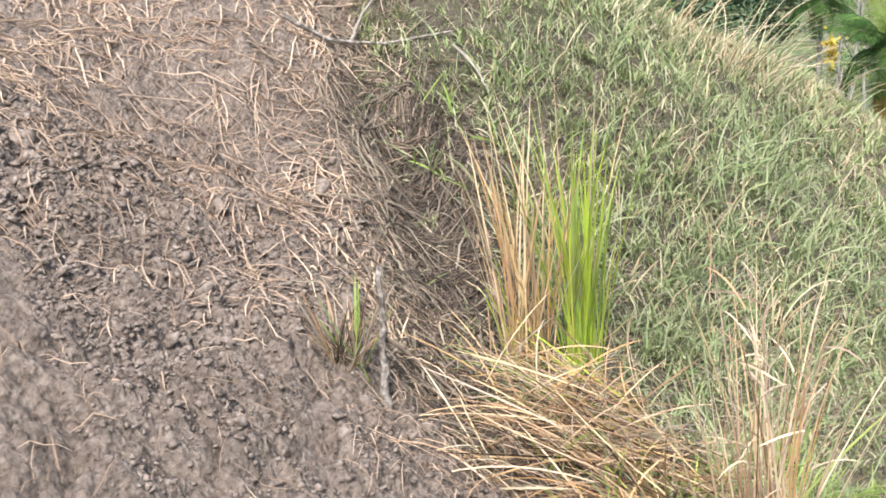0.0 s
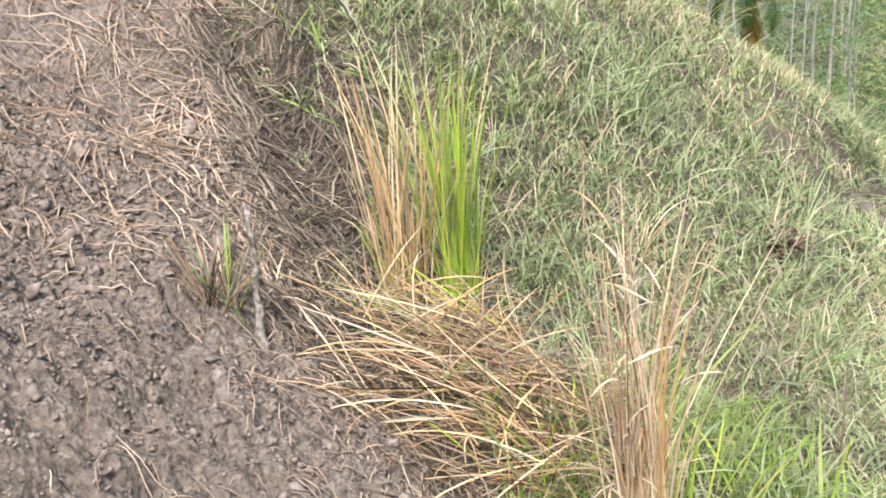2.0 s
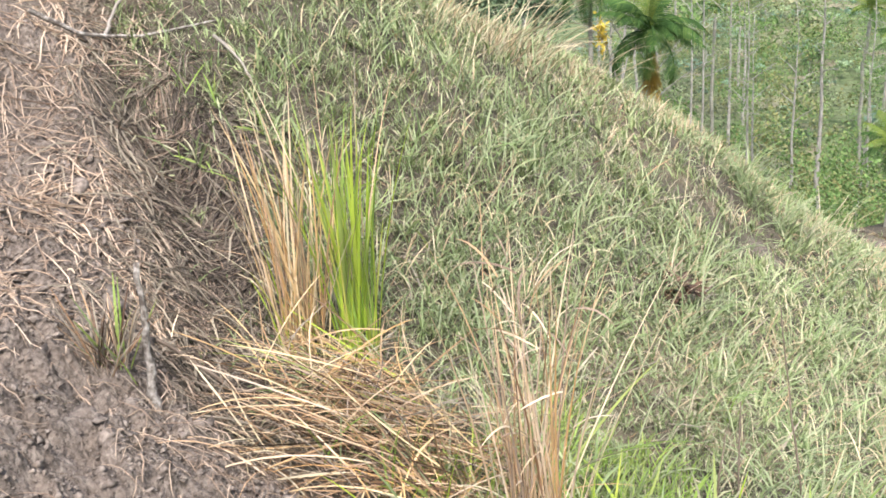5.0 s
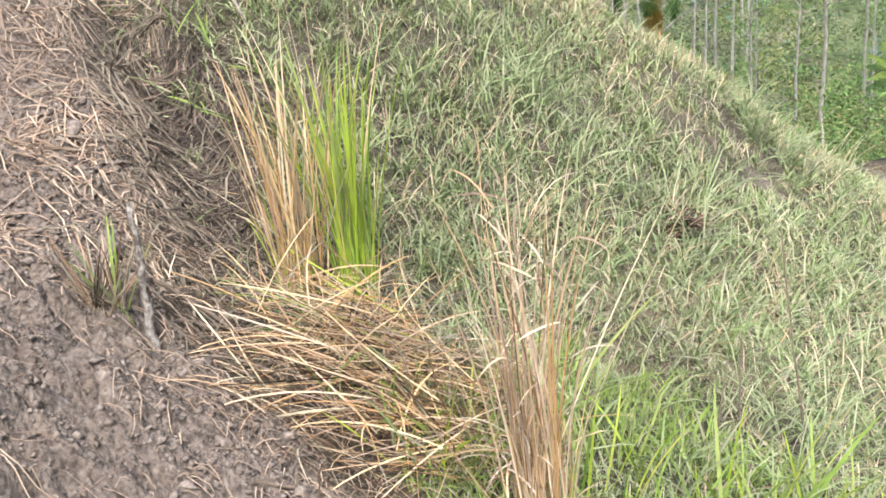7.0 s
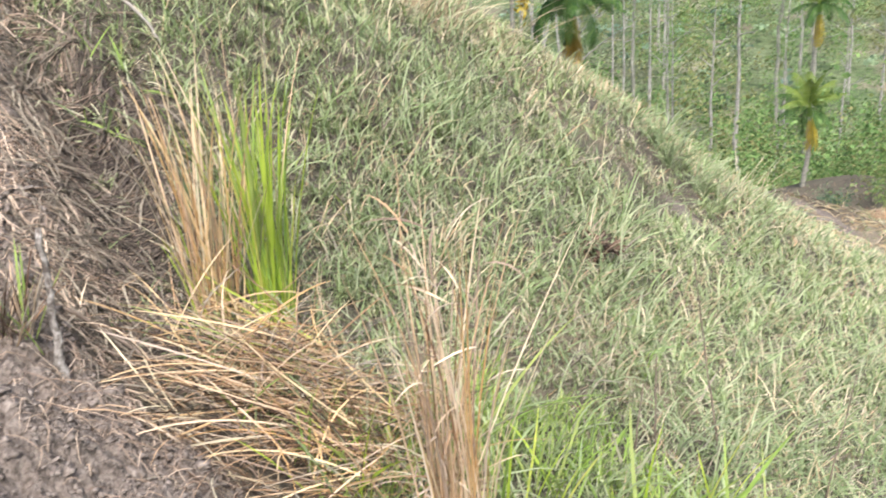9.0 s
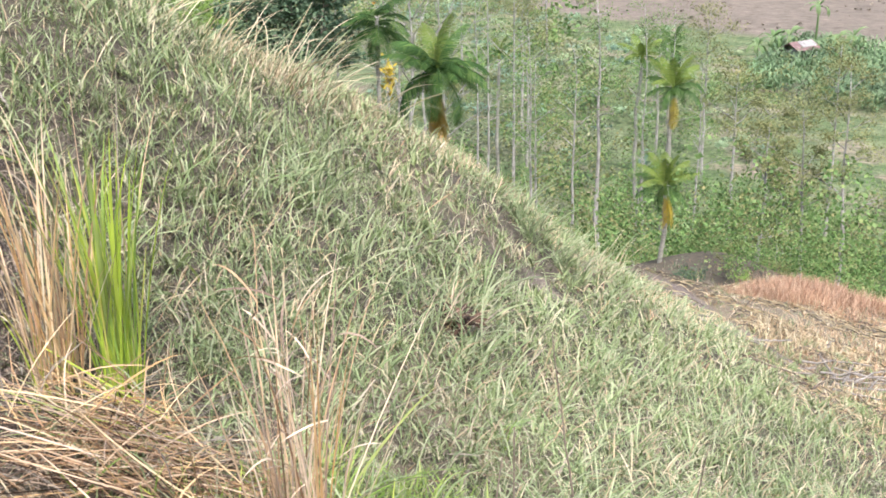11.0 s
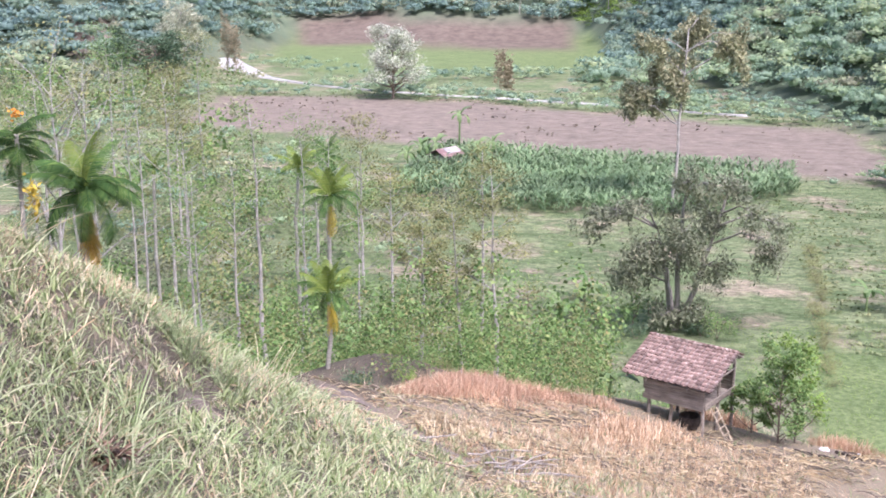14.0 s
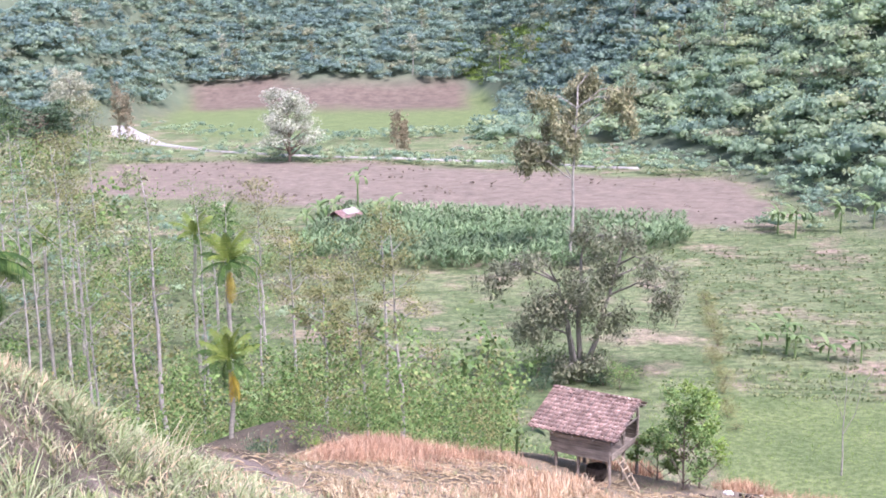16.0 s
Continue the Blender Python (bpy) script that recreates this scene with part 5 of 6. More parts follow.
x, y, d, a = scatter(8200, -32, 26, 120, 560)
edge = d - np.interp(a, HILL_AZ, HILL_R)
keep = (edge > 8) & (edge < 150) & ~((a > -13) & (a < 1.6) & (edge < 12)) & (inside(x, y, CLEARING) < 0)
more = scatter(2500, 2, 26, 118, 300)
near = (more[2] - np.interp(more[3], HILL_AZ, HILL_R) > -7) & (more[2] - np.interp(more[3], HILL_AZ, HILL_R) < 90) & (inside(more[0], more[1], BROWN) < -2) & (inside(more[0], more[1], FARFIELD) < -2)
gap = scatter(330, 2.2, 10, 200, 320)
gk = (inside(gap[0], gap[1], FARFIELD) < -1) & (inside(gap[0], gap[1], BROWN) < -3)
back = scatter(1500, -15, 5, 330, 480)
bk = (back[2] - np.interp(back[3], HILL_AZ, HILL_R) > 15)
left = scatter(900, -30, -12.3, 205, 340)
lk = (left[2] - np.interp(left[3], HILL_AZ, HILL_R) > -8) & (left[2] - np.interp(left[3], HILL_AZ, HILL_R) < 60) & (inside(left[0], left[1], FARFIELD) < -2) & (inside(left[0], left[1], RIVER) < -3)
x, y, d, a = [np.concatenate([p[keep], q[near], o[lk], u[bk], g[gk]]) for p, q, o, u, g in zip((x, y, d, a), more, left, back, gap)]
pick = rng.uniform(size=len(x))
rad = rng.uniform(2.2, 5.0, len(x))
low = (land(x, y) + rad * 2 - EYE[2]) / d < math.tan(radians(3.2))
x, y, d, pick, rad = [p[low] for p in (x, y, d, pick, rad)]
# green crowns past 235 m take the leaf with bluer haze in its colour
for lo, hi, mat, lab in ((0, 0.92, HAZYLEAF, "dense green woods on the far hillside"), (0.92, 1.0, FARDRY, "paler olive trees in the far woods")):
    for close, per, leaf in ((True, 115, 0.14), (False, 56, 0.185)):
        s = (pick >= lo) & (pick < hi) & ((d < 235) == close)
        crowds("far_woods", lab, "woods", mat if close or mat is FARDRY else HAZYWOOD, x[s], y[s], rad[s], rad[s] * rng.uniform(0.75, 1.15, s.sum()), per, leaf, 1.2, lobes=3)
# low scrub over the clearing
x, y = rng.uniform(5, 31, 700), rng.uniform(296, 375, 700)
k = inside(x, y, CLEARING) > -1
x, y = x[k], y[k]
r = rng.uniform(1.2, 2.6, len(x))
crowds("clearing_scrub", "low yellow-green scrub on a clearing in the far woods", "scrub", LIMELEAF, x, y, r, r * rng.uniform(0.7, 1.1, len(x)), 60, 0.2, 1.0)
# single tall trees that stand out of the far woods
for k in range(30):
    a, up = radians(rng.uniform(-21, 19)), rng.uniform(14, 85)
    d = float(np.interp(math.degrees(a), HILL_AZ, HILL_R)) + up
    tree("wood_tree", "tall pale-trunked tree above the far woods", d * math.sin(a), d * math.cos(a), BARK, PALEGREEN if k % 3 == 0 else FAROLIVE, "tall trees in the far woods", "tree", height=rng.uniform(8, 13), radius=0.17, first=0.55, limbs=10, reach=0.16, leaf_n=500, leaf=0.5, cluster=0.09, up=0.9)
# hedges along the bare field and the river
hx, hy = [], []
for (ax, ay), (bx, by), w, n in (((40, 151), (10, 171), 8, 80), ((10, 171), (-12, 184), 4, 80), ((-12, 186), (-44, 208), 3, 56), ((-12, 184), (-70, 192), 5, 110), ((-14, 196), (-66, 262), 9, 60), ((14, 235), (-28, 220), 7, 150), ((38, 120), (48, 150), 8, 60), ((30, 165), (12, 205), 14, 90), ((-50, 150), (-75, 190), 14, 90), ((-28, 112), (-60, 150), 16, 80), ((-20, 76), (-45, 118), 15, 100), ((28, 112.5), (48, 113), 2.5, 26)):
    f = rng.uniform(size=n)
    hx.append(ax + (bx - ax) * f + rng.normal(0, w / 2, n))
    hy.append(ay + (by - ay) * f + rng.normal(0, w / 2, n))
for poly, n in (([(41, 116), (44, 150), (38, 155), (60, 190), (75, 150), (62, 112)], 420), ([(10, 172), (38, 154), (44, 170), (16, 196)], 160)):
    px, py = rng.uniform(min(p[0] for p in poly), max(p[0] for p in poly), n), rng.uniform(min(p[1] for p in poly), max(p[1] for p in poly), n)
    ok = inside(px, py, poly) > 0
    hx.append(px[ok])
    hy.append(py[ok])
hx, hy = np.concatenate(hx), np.concatenate(hy)
far = inside(hx, hy, BROWN) < -1
hx, hy = hx[far], hy[far]
hr = rng.uniform(0.8, 2.2, len(hx))
crowds("hedge_bushes", "bushy green hedges round the valley fields", "hedge", HAZYLEAF, hx, hy, hr, hr * rng.uniform(0.7, 1.3, len(hx)), 44, 0.18, 1.2, lobes=2)
# understorey between the slope's trees
x, y, d, a = scatter(2500, -40, 4, 25, 60)
keep = (x + y > np.where(x < -3, 22.3, 26)) & ~((x > -7) & (x < -5) & (d < 30.5)) & (fbm(x / 5, y / 5, 2, 73) > 0.24) & ~((x > 1) & (d > 56))
x, y = x[keep], y[keep]
r = rng.uniform(0.45, 1.1, len(x))
mix = rng.uniform(size=len(x)) < 0.68
for k, mat, lab in ((mix, SHRUB, "tangled green understorey between slender trees"), (~mix, OLIVE, "dull olive brush in the understorey of slender trees")):
    crowds("understorey", lab, "undergrowth", mat, x[k], y[k], r[k], r[k] * rng.uniform(1.6, 4.2, k.sum()), 90, 0.125)
# thickets of the valley's near side
x, y, d, a = scatter(620, -46, -14.5, 62, 235)
keep = (inside(x, y, BROWN) < -3) & (fbm(x / 25, y / 25, 2, 72) > 0.30) & (inside(x, y, RIVER) < -4) & (inside(x, y, FARFIELD) < 0)
x, y = x[keep], y[keep]
r = rng.uniform(1.2, 3.0, len(x)) * np.clip(np.hypot(x, y) / 130, 0.45, 1)
half = rng.uniform(size=len(x)) < 0.5
crowds("valley_thicket", "mixed olive trees and bushes on the valley side", "thicket", FAROLIVE, x[half], y[half], r[half], r[half] * rng.uniform(1.3, 2.6, half.sum()), 85, 0.21)
crowds("valley_thicket", "mixed green trees and bushes on the valley side", "thicket", SHRUB, x[~half], y[~half], r[~half], r[~half] * rng.uniform(1.2, 2.2, (~half).sum()), 85, 0.21)
# middle distance behind the slender trees
x, y, d, a = scatter(430, -27, -2, 48, 104)
keep = (fbm(x / 12, y / 12, 2, 74) > 0.38) & (a < -3 - 0.0 * d) & (inside(x, y, CORN) < -2)
x, y = x[keep], y[keep]
r = rng.uniform(0.7, 1.7, len(x))
which = rng.integers(0, 3, len(x))
for i, mat in enumerate((SILVER, OLIVE, SHRUB)):
    k = which == i
    crowds("valley_thicket", "loose mixed trees and bushes below the slope", "thicket", mat, x[k], y[k], r[k], r[k] * rng.uniform(2.0, 3.6, k.sum()), 150, 0.135)
# grass of the bright plot
x, y = rng.uniform(11, 34, 16000), rng.uniform(38, 66, 16000)
n = len(x)
v, q = blades(np.stack([x, y, ground_z(x, y) - 0.02], 1), rng.uniform(0, 6.28, n), rng.uniform(0.06, 0.2, n), 0.04, rng.uniform(0.2, 1.0, n), 0.6, 1, 0.3)
tagged(new("plot_grass", quads_mesh("plot_grass", v, q, LIMELEAF)), "fresh light green grass of a valley plot", "grass", kind="stuff")
# maize
x, y = rng.uniform(-14, 27, 4200), rng.uniform(96, 132, 4200)
row = np.round((0.42 * x + 0.9 * y) / 0.9) * 0.9 - (0.42 * x + 0.9 * y)
x, y = x + row * 0.42, y + row * 0.9
keep = inside(x, y, CORN) > 0
x, y = x[keep], y[keep]
n = len(x)
base = np.repeat(np.stack([x, y, ground_z(x, y) + 0.4], 1), 7, 0)
base[:, 2] += rng.uniform(-0.2, 1.1, n * 7)
v, q = blades(base, rng.uniform(0, 6.28, n * 7), rng.uniform(0.7, 1.2, n * 7), 0.13, 0.5, 1.4, 2)
tagged(new("maize_crop", quads_mesh("maize_crop", v, q, CORNLEAF)), "tall green maize crop filling a valley plot", "crop", kind="stuff")
# low weeds of the valley floor
x, y, d, a = scatter(60000, -24, 26, 40, 200)
keep = (inside(x, y, BROWN) < 0) & (inside(x, y, CORN) < 0) & (fbm(x / 7, y / 7, 3, 75) > 0.37) & (d < np.interp(a, HILL_AZ, HILL_R) - 10) & (inside(x, y, RIVER) < -1)
x, y, d = x[keep], y[keep], d[keep]
n = len(x)
v, q = blades(np.stack([x, y, ground_z(x, y) - 0.02], 1), rng.uniform(0, 6.28, n), rng.uniform(0.08, 0.28, n) * (d / 80) ** 0.5, 0.08 * (d / 80), rng.uniform(0.2, 1.1, n), 0.6, 1, 0.3)
tagged(new("field_weeds", quads_mesh("field_weeds", v, q, FIELDLEAF)), "low green weeds scattered over the valley fields", "weeds", kind="stuff")
# planted ridges in the right-hand plot
items = []
for k in range(30):
    c0 = 61.2 + 1.5 * k
    x = np.arange(18 + 0.09 * k, 48, 0.35)
    y = c0 + (x - 18) * -0.22 + rng.normal(0, 0.12, len(x))
    keep = rng.uniform(size=len(x)) < (1.0 if k in (0, 1) else 0.3 + 0.3 * fbm(x / 5, y / 5, 2, 77))
    items.append(np.stack([x[keep], y[keep]], 1))
xy = np.concatenate(items)
r = rng.uniform(0.16, 0.3, len(xy))
crowds("crop_rows", "low leafy crop planted in long rows", "crop", FIELDLEAF, xy[:, 0], xy[:, 1], r, r * 0.7, 8, 0.8, 1.0)
# stumps, stones and heaps on the bare field
x, y = rng.uniform(-52, 40, 900), rng.uniform(114, 188, 900)
keep = (inside(x, y, BROWN) > 1.5) & (fbm(x / 9, y / 9, 2, 79) > 0.5)
x, y = x[keep], y[keep]
r = rng.uniform(0.12, 0.45, len(x))
crowds("field_debris", "dark brush heaps and stubble on the bare field", "debris", GREY_STRAW, x, y, r, r * 0.8, 8, 0.9, 0.5)

# ---- near ground: weeds, blades, litter ----
def sprinkle(n, az0, az1, r0, r1, power=1.0):
    a = np.radians(rng.uniform(az0, az1, n))
    d = r0 + (r1 - r0) * rng.uniform(size=n) ** power
    return d * np.sin(a), d * np.cos(a), d


def on_ground(x, y, up=0.0):
    return np.stack([x, y, ground_z(x, y) + up], 1)


def near_cover():
    # short weeds and grass, denser where the ground is greener
    bands = ((74000, 1.75, 7.0, 0.035, 0.15, 0.0047), (54000, 6.0, 14.0, 0.06, 0.2, 0.007), (32000, 13.0, 30.0, 0.10, 0.26, 0.015))
    for n, r0, r1, l0, l1, w in bands:
        x, y, d = sprinkle(n, -66, 24, r0, r1)
        green = 0.14 + 0.78 * fbm(x / 0.6, y / 0.6, 3, 81) - 0.20 * dry_at(x, y)
        edge = inside(x, y, SOIL) + 0.5 * (fbm(x / 0.5, y / 0.5, 2, 82) - 0.5)
        keep = (soil_at(x, y) < 0.35) & (bare_at(x, y) < 0.4) & (green - (0.42 - 0.34 * ramp(y, 2.4, 3.0)) * np.exp(-np.maximum(-edge, 0) / 0.16) > rng.uniform(0.24, 0.56, n))
        x, y = x[keep], y[keep]
        k = len(x)
        v, q = blades(on_ground(x, y, -0.01), rng.uniform(0, 6.28, k), rng.uniform(l0, l1, k), w * rng.uniform(0.6, 1.5, k), rng.uniform(0.1, 1.1, k), rng.uniform(0.4, 2.0, k), 2 if r0 > 5 else 3)
        tagged(new("grass", quads_mesh("grass", v, q, GRASS)), "mixed green grass and weeds covering the slope", "grass", kind="stuff")
    # the same cover behind the eye and at its feet
    for n, a0, a1, r0, r1, w in ((26000, 22, 296, 0.4, 9.0, 0.018), (6000, -66, 24, 0.45, 1.85, 0.006)):
        x, y, d = sprinkle(n, a0, a1, r0, r1, 0.75)
        keep = (soil_at(x, y) < 0.3) & (fbm(x / 1.1, y / 1.1, 3, 81) > rng.uniform(0.12, 0.45, n))
        x, y = x[keep], y[keep]
        k = len(x)
        v, q = blades(on_ground(x, y, -0.01), rng.uniform(0, 6.28, k), rng.uniform(0.06, 0.2, k), w * rng.uniform(0.6, 1.5, k), rng.uniform(0.1, 0.9, k), rng.uniform(0.3, 1.6, k), 1)
        tagged(new("grass", quads_mesh("grass", v, q, GRASS)), "mixed green grass and weeds covering the slope", "grass", kind="stuff")
    # broad weed leaves
    x, y, d = sprinkle(30000, -60, 24, 2.0, 18.0, 1.2)
    keep = (inside(x, y, SOIL) < -0.35 + 0.25 * ramp(y, 2.4, 3.0)) & (bare_at(x, y) < 0.4) & (fbm(x / 0.8, y / 0.8, 3, 84) + rng.normal(0, 0.08, len(x)) > 0.47 + 0.12 * dry_at(x, y))
    x, y, d = x[keep], y[keep], d[keep]
    c = on_ground(x, y, 0)
    c[:, 2] += rng.uniform(0.02, 0.16, len(x))
    v, q = leaves(c, 0.014 + 0.004 * d * rng.uniform(0.5, 1.3, len(x)), 0.26, 0.7)
    tagged(new("weeds", quads_mesh("weeds", v, q, WEEDLEAF, False)), "small broad-leaved weeds among the grass", "weeds", kind="stuff")
    # rosettes of narrow upright weed leaves
    x, y, d = sprinkle(9500, -60, 22, 2.0, 16.0, 1.1)
    keep = (inside(x, y, SOIL) < -0.3 + 0.2 * ramp(y, 2.4, 3.0)) & (bare_at(x, y) < 0.4) & (fbm(x / 0.7, y / 0.7, 3, 87) > rng.uniform(0.32, 0.56, len(x)) + 0.1 * dry_at(x, y))
    wx, wy = rng.uniform(-3.9, -1.7, 520), rng.uniform(2.75, 4.6, 520)
    thick = inside(wx, wy, [(-3.9, 3.45), (-3.2, 3.05), (-2.7, 2.85), (-1.8, 2.8), (-1.8, 4.5), (-3.6, 4.6)]) > rng.uniform(-0.1, 0.15, 520) + 1.6 * np.maximum(0.5 - fbm(wx / 0.4, wy / 0.4, 2, 99), 0)
    x, y, d = [np.concatenate([p[keep], w[thick]]) for p, w in ((x, wx), (y, wy), (d, np.hypot(wx, wy)))]
    x, y, d = [np.repeat(p, 9) for p in (x, y, d)]
    k = len(x)
    x, y = x + rng.normal(0, 0.012, k), y + rng.normal(0, 0.012, k)
    size = rng.uniform(0.035, 0.1, k) * np.clip(d / 5, 0.8, 1.7)
    v, q = blades(on_ground(x, y, 0.01 + 0.03 * rng.uniform()), rng.uniform(0, 6.28, k), size, size * rng.uniform(0.07, 0.13, k), rng.uniform(0.1, 1.0, k), rng.uniform(0.2, 1.2, k), 2)
    tagged(new("weeds", quads_mesh("weeds", v, q, WEEDLEAF)), "narrow-leaved weed rosettes among the grass", "weeds", kind="stuff")
    # longer pale and blue-green blades over the middle slope
    for n, mat, l0, l1, lab in ((12000, BLUEGRASS, 0.12, 0.34, "long arching blue-green grass over the slope"), (16000, PALE, 0.10, 0.28, "long bleached grass blades over the slope")):
        x, y, d = sprinkle(n, -54, 20, 2.9, 15.0, 1.0)
        keep = (inside(x, y, SOIL) < -0.35) & (bare_at(x, y) < 0.3) & (y - 0.4 * rng.uniform(size=n) > np.where(x > -1.9, 3.3, 0)) & (fbm(x / 0.9, y / 0.9, 3, 90) > rng.uniform(0.3, 0.62, n) + 0.1 * dry_at(x, y) * (mat is BLUEGRASS))
        x, y, d = x[keep], y[keep], d[keep]
        k = len(x)
        v, q = blades(on_ground(x, y, -0.01), rng.uniform(0, 6.28, k), rng.uniform(l0, l1, k), 0.003 + 0.00075 * d * rng.uniform(0.6, 1.2, k), rng.uniform(0.1, 0.8, k), rng.uniform(0.7, 2.0, k), 4)
        tagged(new("grass", quads_mesh("grass", v, q, mat)), lab, "grass", kind="stuff")
    # light blades on the slope above the hollow
    x, y = rng.uniform(-4.3, -1.9, 2600), rng.uniform(2.9, 5.4, 2600)
    keep = (inside(x, y, SOIL) < -0.28) & (fbm(x / 0.5, y / 0.5, 2, 98) > rng.uniform(0.3, 0.65, 2600))
    x, y = x[keep], y[keep]
    k = len(x)
    v, q = blades(on_ground(x, y, -0.01), rng.uniform(0, 6.28, k), rng.uniform(0.08, 0.26, k), rng.uniform(0.004, 0.008, k), rng.uniform(0.1, 0.7, k), rng.uniform(0.4, 1.6, k), 3)
    tagged(new("grass", quads_mesh("grass", v, q, CLUMPGRASS)), "light green grass above the hollow of the soil edge", "grass", kind="stuff")
    # fresh short grass round the tufts
    x, y = rng.uniform(-1.75, 0.5, 9500), rng.uniform(1.7, 4.0, 9500)
    keep = (inside(x, y, SOIL) < -0.2) & (fbm(x / 0.35, y / 0.35, 2, 89) > 0.43 + 0.25 * ramp(y, 3.0, 4.0))
    x, y = x[keep], y[keep]
    k = len(x)
    v, q = blades(on_ground(x, y, -0.01), rng.uniform(0, 6.28, k), rng.uniform(0.06, 0.2, k), rng.uniform(0.004, 0.009, k), rng.uniform(0.1, 0.8, k), rng.uniform(0.3, 1.4, k), 3)
    tagged(new("grass", quads_mesh("grass", v, q, BRIGHT)), "fresh bright green grass round the straw tufts", "grass", kind="stuff")
    # arching clumps of blue-green grass strewn through the weeds
    x, y, d = sprinkle(900, -50, 14, 2.6, 15.0)
    keep = (inside(x, y, SOIL) < -0.6) & (fbm(x / 1.8, y / 1.8, 2, 88) > 0.42 + 0.15 * dry_at(x, y))
    x, y, d = [np.repeat(p[keep], 14) for p in (x, y, d)]
    k = len(x)
    x, y = x + rng.normal(0, 0.035, k), y + rng.normal(0, 0.035, k)
    v, q = blades(on_ground(x, y, -0.01), rng.uniform(0, 6.28, k), rng.uniform(0.12, 0.36, k), 0.005 + 0.0009 * d, rng.uniform(0.2, 0.9, k), rng.uniform(0.7, 2.0, k), 4)
    tagged(new("grass", quads_mesh("grass", v, q, CLUMPGRASS)), "arching blue-green grass scattered through the weeds", "grass", kind="stuff")
    # dead stalks and litter among the weeds
    for n, r0, r1, w, mat, lab in ((4200, 1.75, 8.0, 0.004, STRAW, "dry straw stalks caught among the weeds"), (15000, 7.0, 30.0, 0.009, STRAW, "dry straw stalks on the lower slope"), (22000, 1.75, 24.0, 0.008, GREY_STRAW, "grey dead litter lying under the weeds")):
        x, y, d = sprinkle(n, -66, 24, r0, r1)
        keep = (soil_at(x, y) < 0.5) & (bare_at(x, y) < 0.3) & (fbm(x / 1.4, y / 1.4, 3, 86) + 0.3 * dry_at(x, y) > 0.45)
        x, y = x[keep], y[keep]
        k = len(x)
        v, q = blades(on_ground(x, y, 0.0), rng.uniform(0, 6.28, k), rng.uniform(0.05, 0.22, k) * (1.0 if r0 < 5 else 1.4), w * rng.uniform(0.6, 1.3, k), rng.uniform(0.7, 1.5, k), rng.uniform(0, 0.6, k), 2, 0.4)
        tagged(new("dry_grass", quads_mesh("dry_grass", v, q, mat)), lab, "dry grass", kind="stuff")
    # roots and straw strewn over the tilled soil
    x, y, d = sprinkle(24000, -78, -30, 1.6, 8.5)
    e = inside(x, y, SOIL)
    keep = (e > -0.3) & (rng.uniform(size=len(x)) < (0.5 * np.exp(-np.maximum(e, 0) / 0.3) + 0.03 + 0.5 * ramp(d, 2.9, 4.0) * ramp(fbm(x / 0.6, y / 0.6, 2, 92), 0.36, 0.56)))
    x, y = x[keep], y[keep]
    k = len(x)
    v, q = strands(x, y, rng.uniform(0, 6.28, k), (rng.gamma(2.5, 0.04, k) + 0.03) * np.clip(d[keep] / 4, 0.5, 1.2), rng.uniform(0.0006, 0.0016, k) * d[keep], 0.22, 4, 0.012)
    tagged(new("strewn_roots", quads_mesh("strewn_roots", v, q, ROOTS)), "pale dry roots and straw strewn over tilled soil", "straw", kind="stuff")
    x, y, d = sprinkle(26000, -78, -30, 1.6, 9.5)
    e = inside(x, y, SOIL)
    keep = (e > -0.9) & (rng.uniform(size=len(x)) < np.exp(-np.maximum(-e / 0.24, e / 0.13)) * (0.15 + 0.85 * ramp(y, 1.9, 2.4)))
    x, y = x[keep], y[keep]
    k = len(x)
    v, q = strands(x, y, rng.uniform(0, 6.28, k), rng.uniform(0.04, 0.2, k), rng.uniform(0.0007, 0.0014, k) * d[keep], 0.3, 3, 0.004, 0.03)
    tagged(new("dead_litter", quads_mesh("dead_litter", v, q, GREY_STRAW)), "grey dead grass litter along the soil edge", "straw", kind="stuff")
    # rotting litter in the hollow along the soil edge
    f = rng.uniform(size=3400)
    x, y = np.interp(f, [0, 0.4, 0.7, 1], [-3.75, -3.25, -2.85, -2.4]) + rng.normal(0, 0.13, 3400), np.interp(f, [0, 0.4, 0.7, 1], [3.2, 3.0, 2.7, 2.3]) + rng.normal(0, 0.13, 3400)
    v, q = strands(x, y, rng.uniform(0, 6.28, 3400), rng.uniform(0.05, 0.24, 3400), rng.uniform(0.002, 0.005, 3400), 0.3, 3, 0.008, 0.03)
    tagged(new("dead_litter", quads_mesh("dead_litter", v, q, DARK_LITTER)), "dark rotting straw in a hollow along the soil", "straw", kind="stuff")
    f = rng.uniform(size=260)
    x, y = np.interp(f, [0, 0.4, 0.7, 1], [-3.85, -3.35, -2.95, -2.5]) + rng.normal(0, 0.17, 260), np.interp(f, [0, 0.4, 0.7, 1], [3.2, 3.0, 2.65, 2.25]) + rng.normal(0, 0.17, 260)
    v, q = strands(x, y, rng.uniform(0, 6.28, 260), rng.uniform(0.08, 0.3, 260), rng.uniform(0.004, 0.008, 260), 0.25, 4, 0.015, 0.05)
    tagged(new("dead_litter", quads_mesh("dead_litter", v, q, GREY_STRAW)), "thick grey stalks lying across the rotting litter", "straw", kind="stuff")
    # clods, and the crumbs between them
    bm = bmesh.new()
    bmesh.ops.create_icosphere(bm, subdivisions=2, radius=1)
    ball = np.array([v.co[:] for v in bm.verts])
    tri = np.array([[v.index for v in f.verts] for f in bm.faces])
    bm.free()
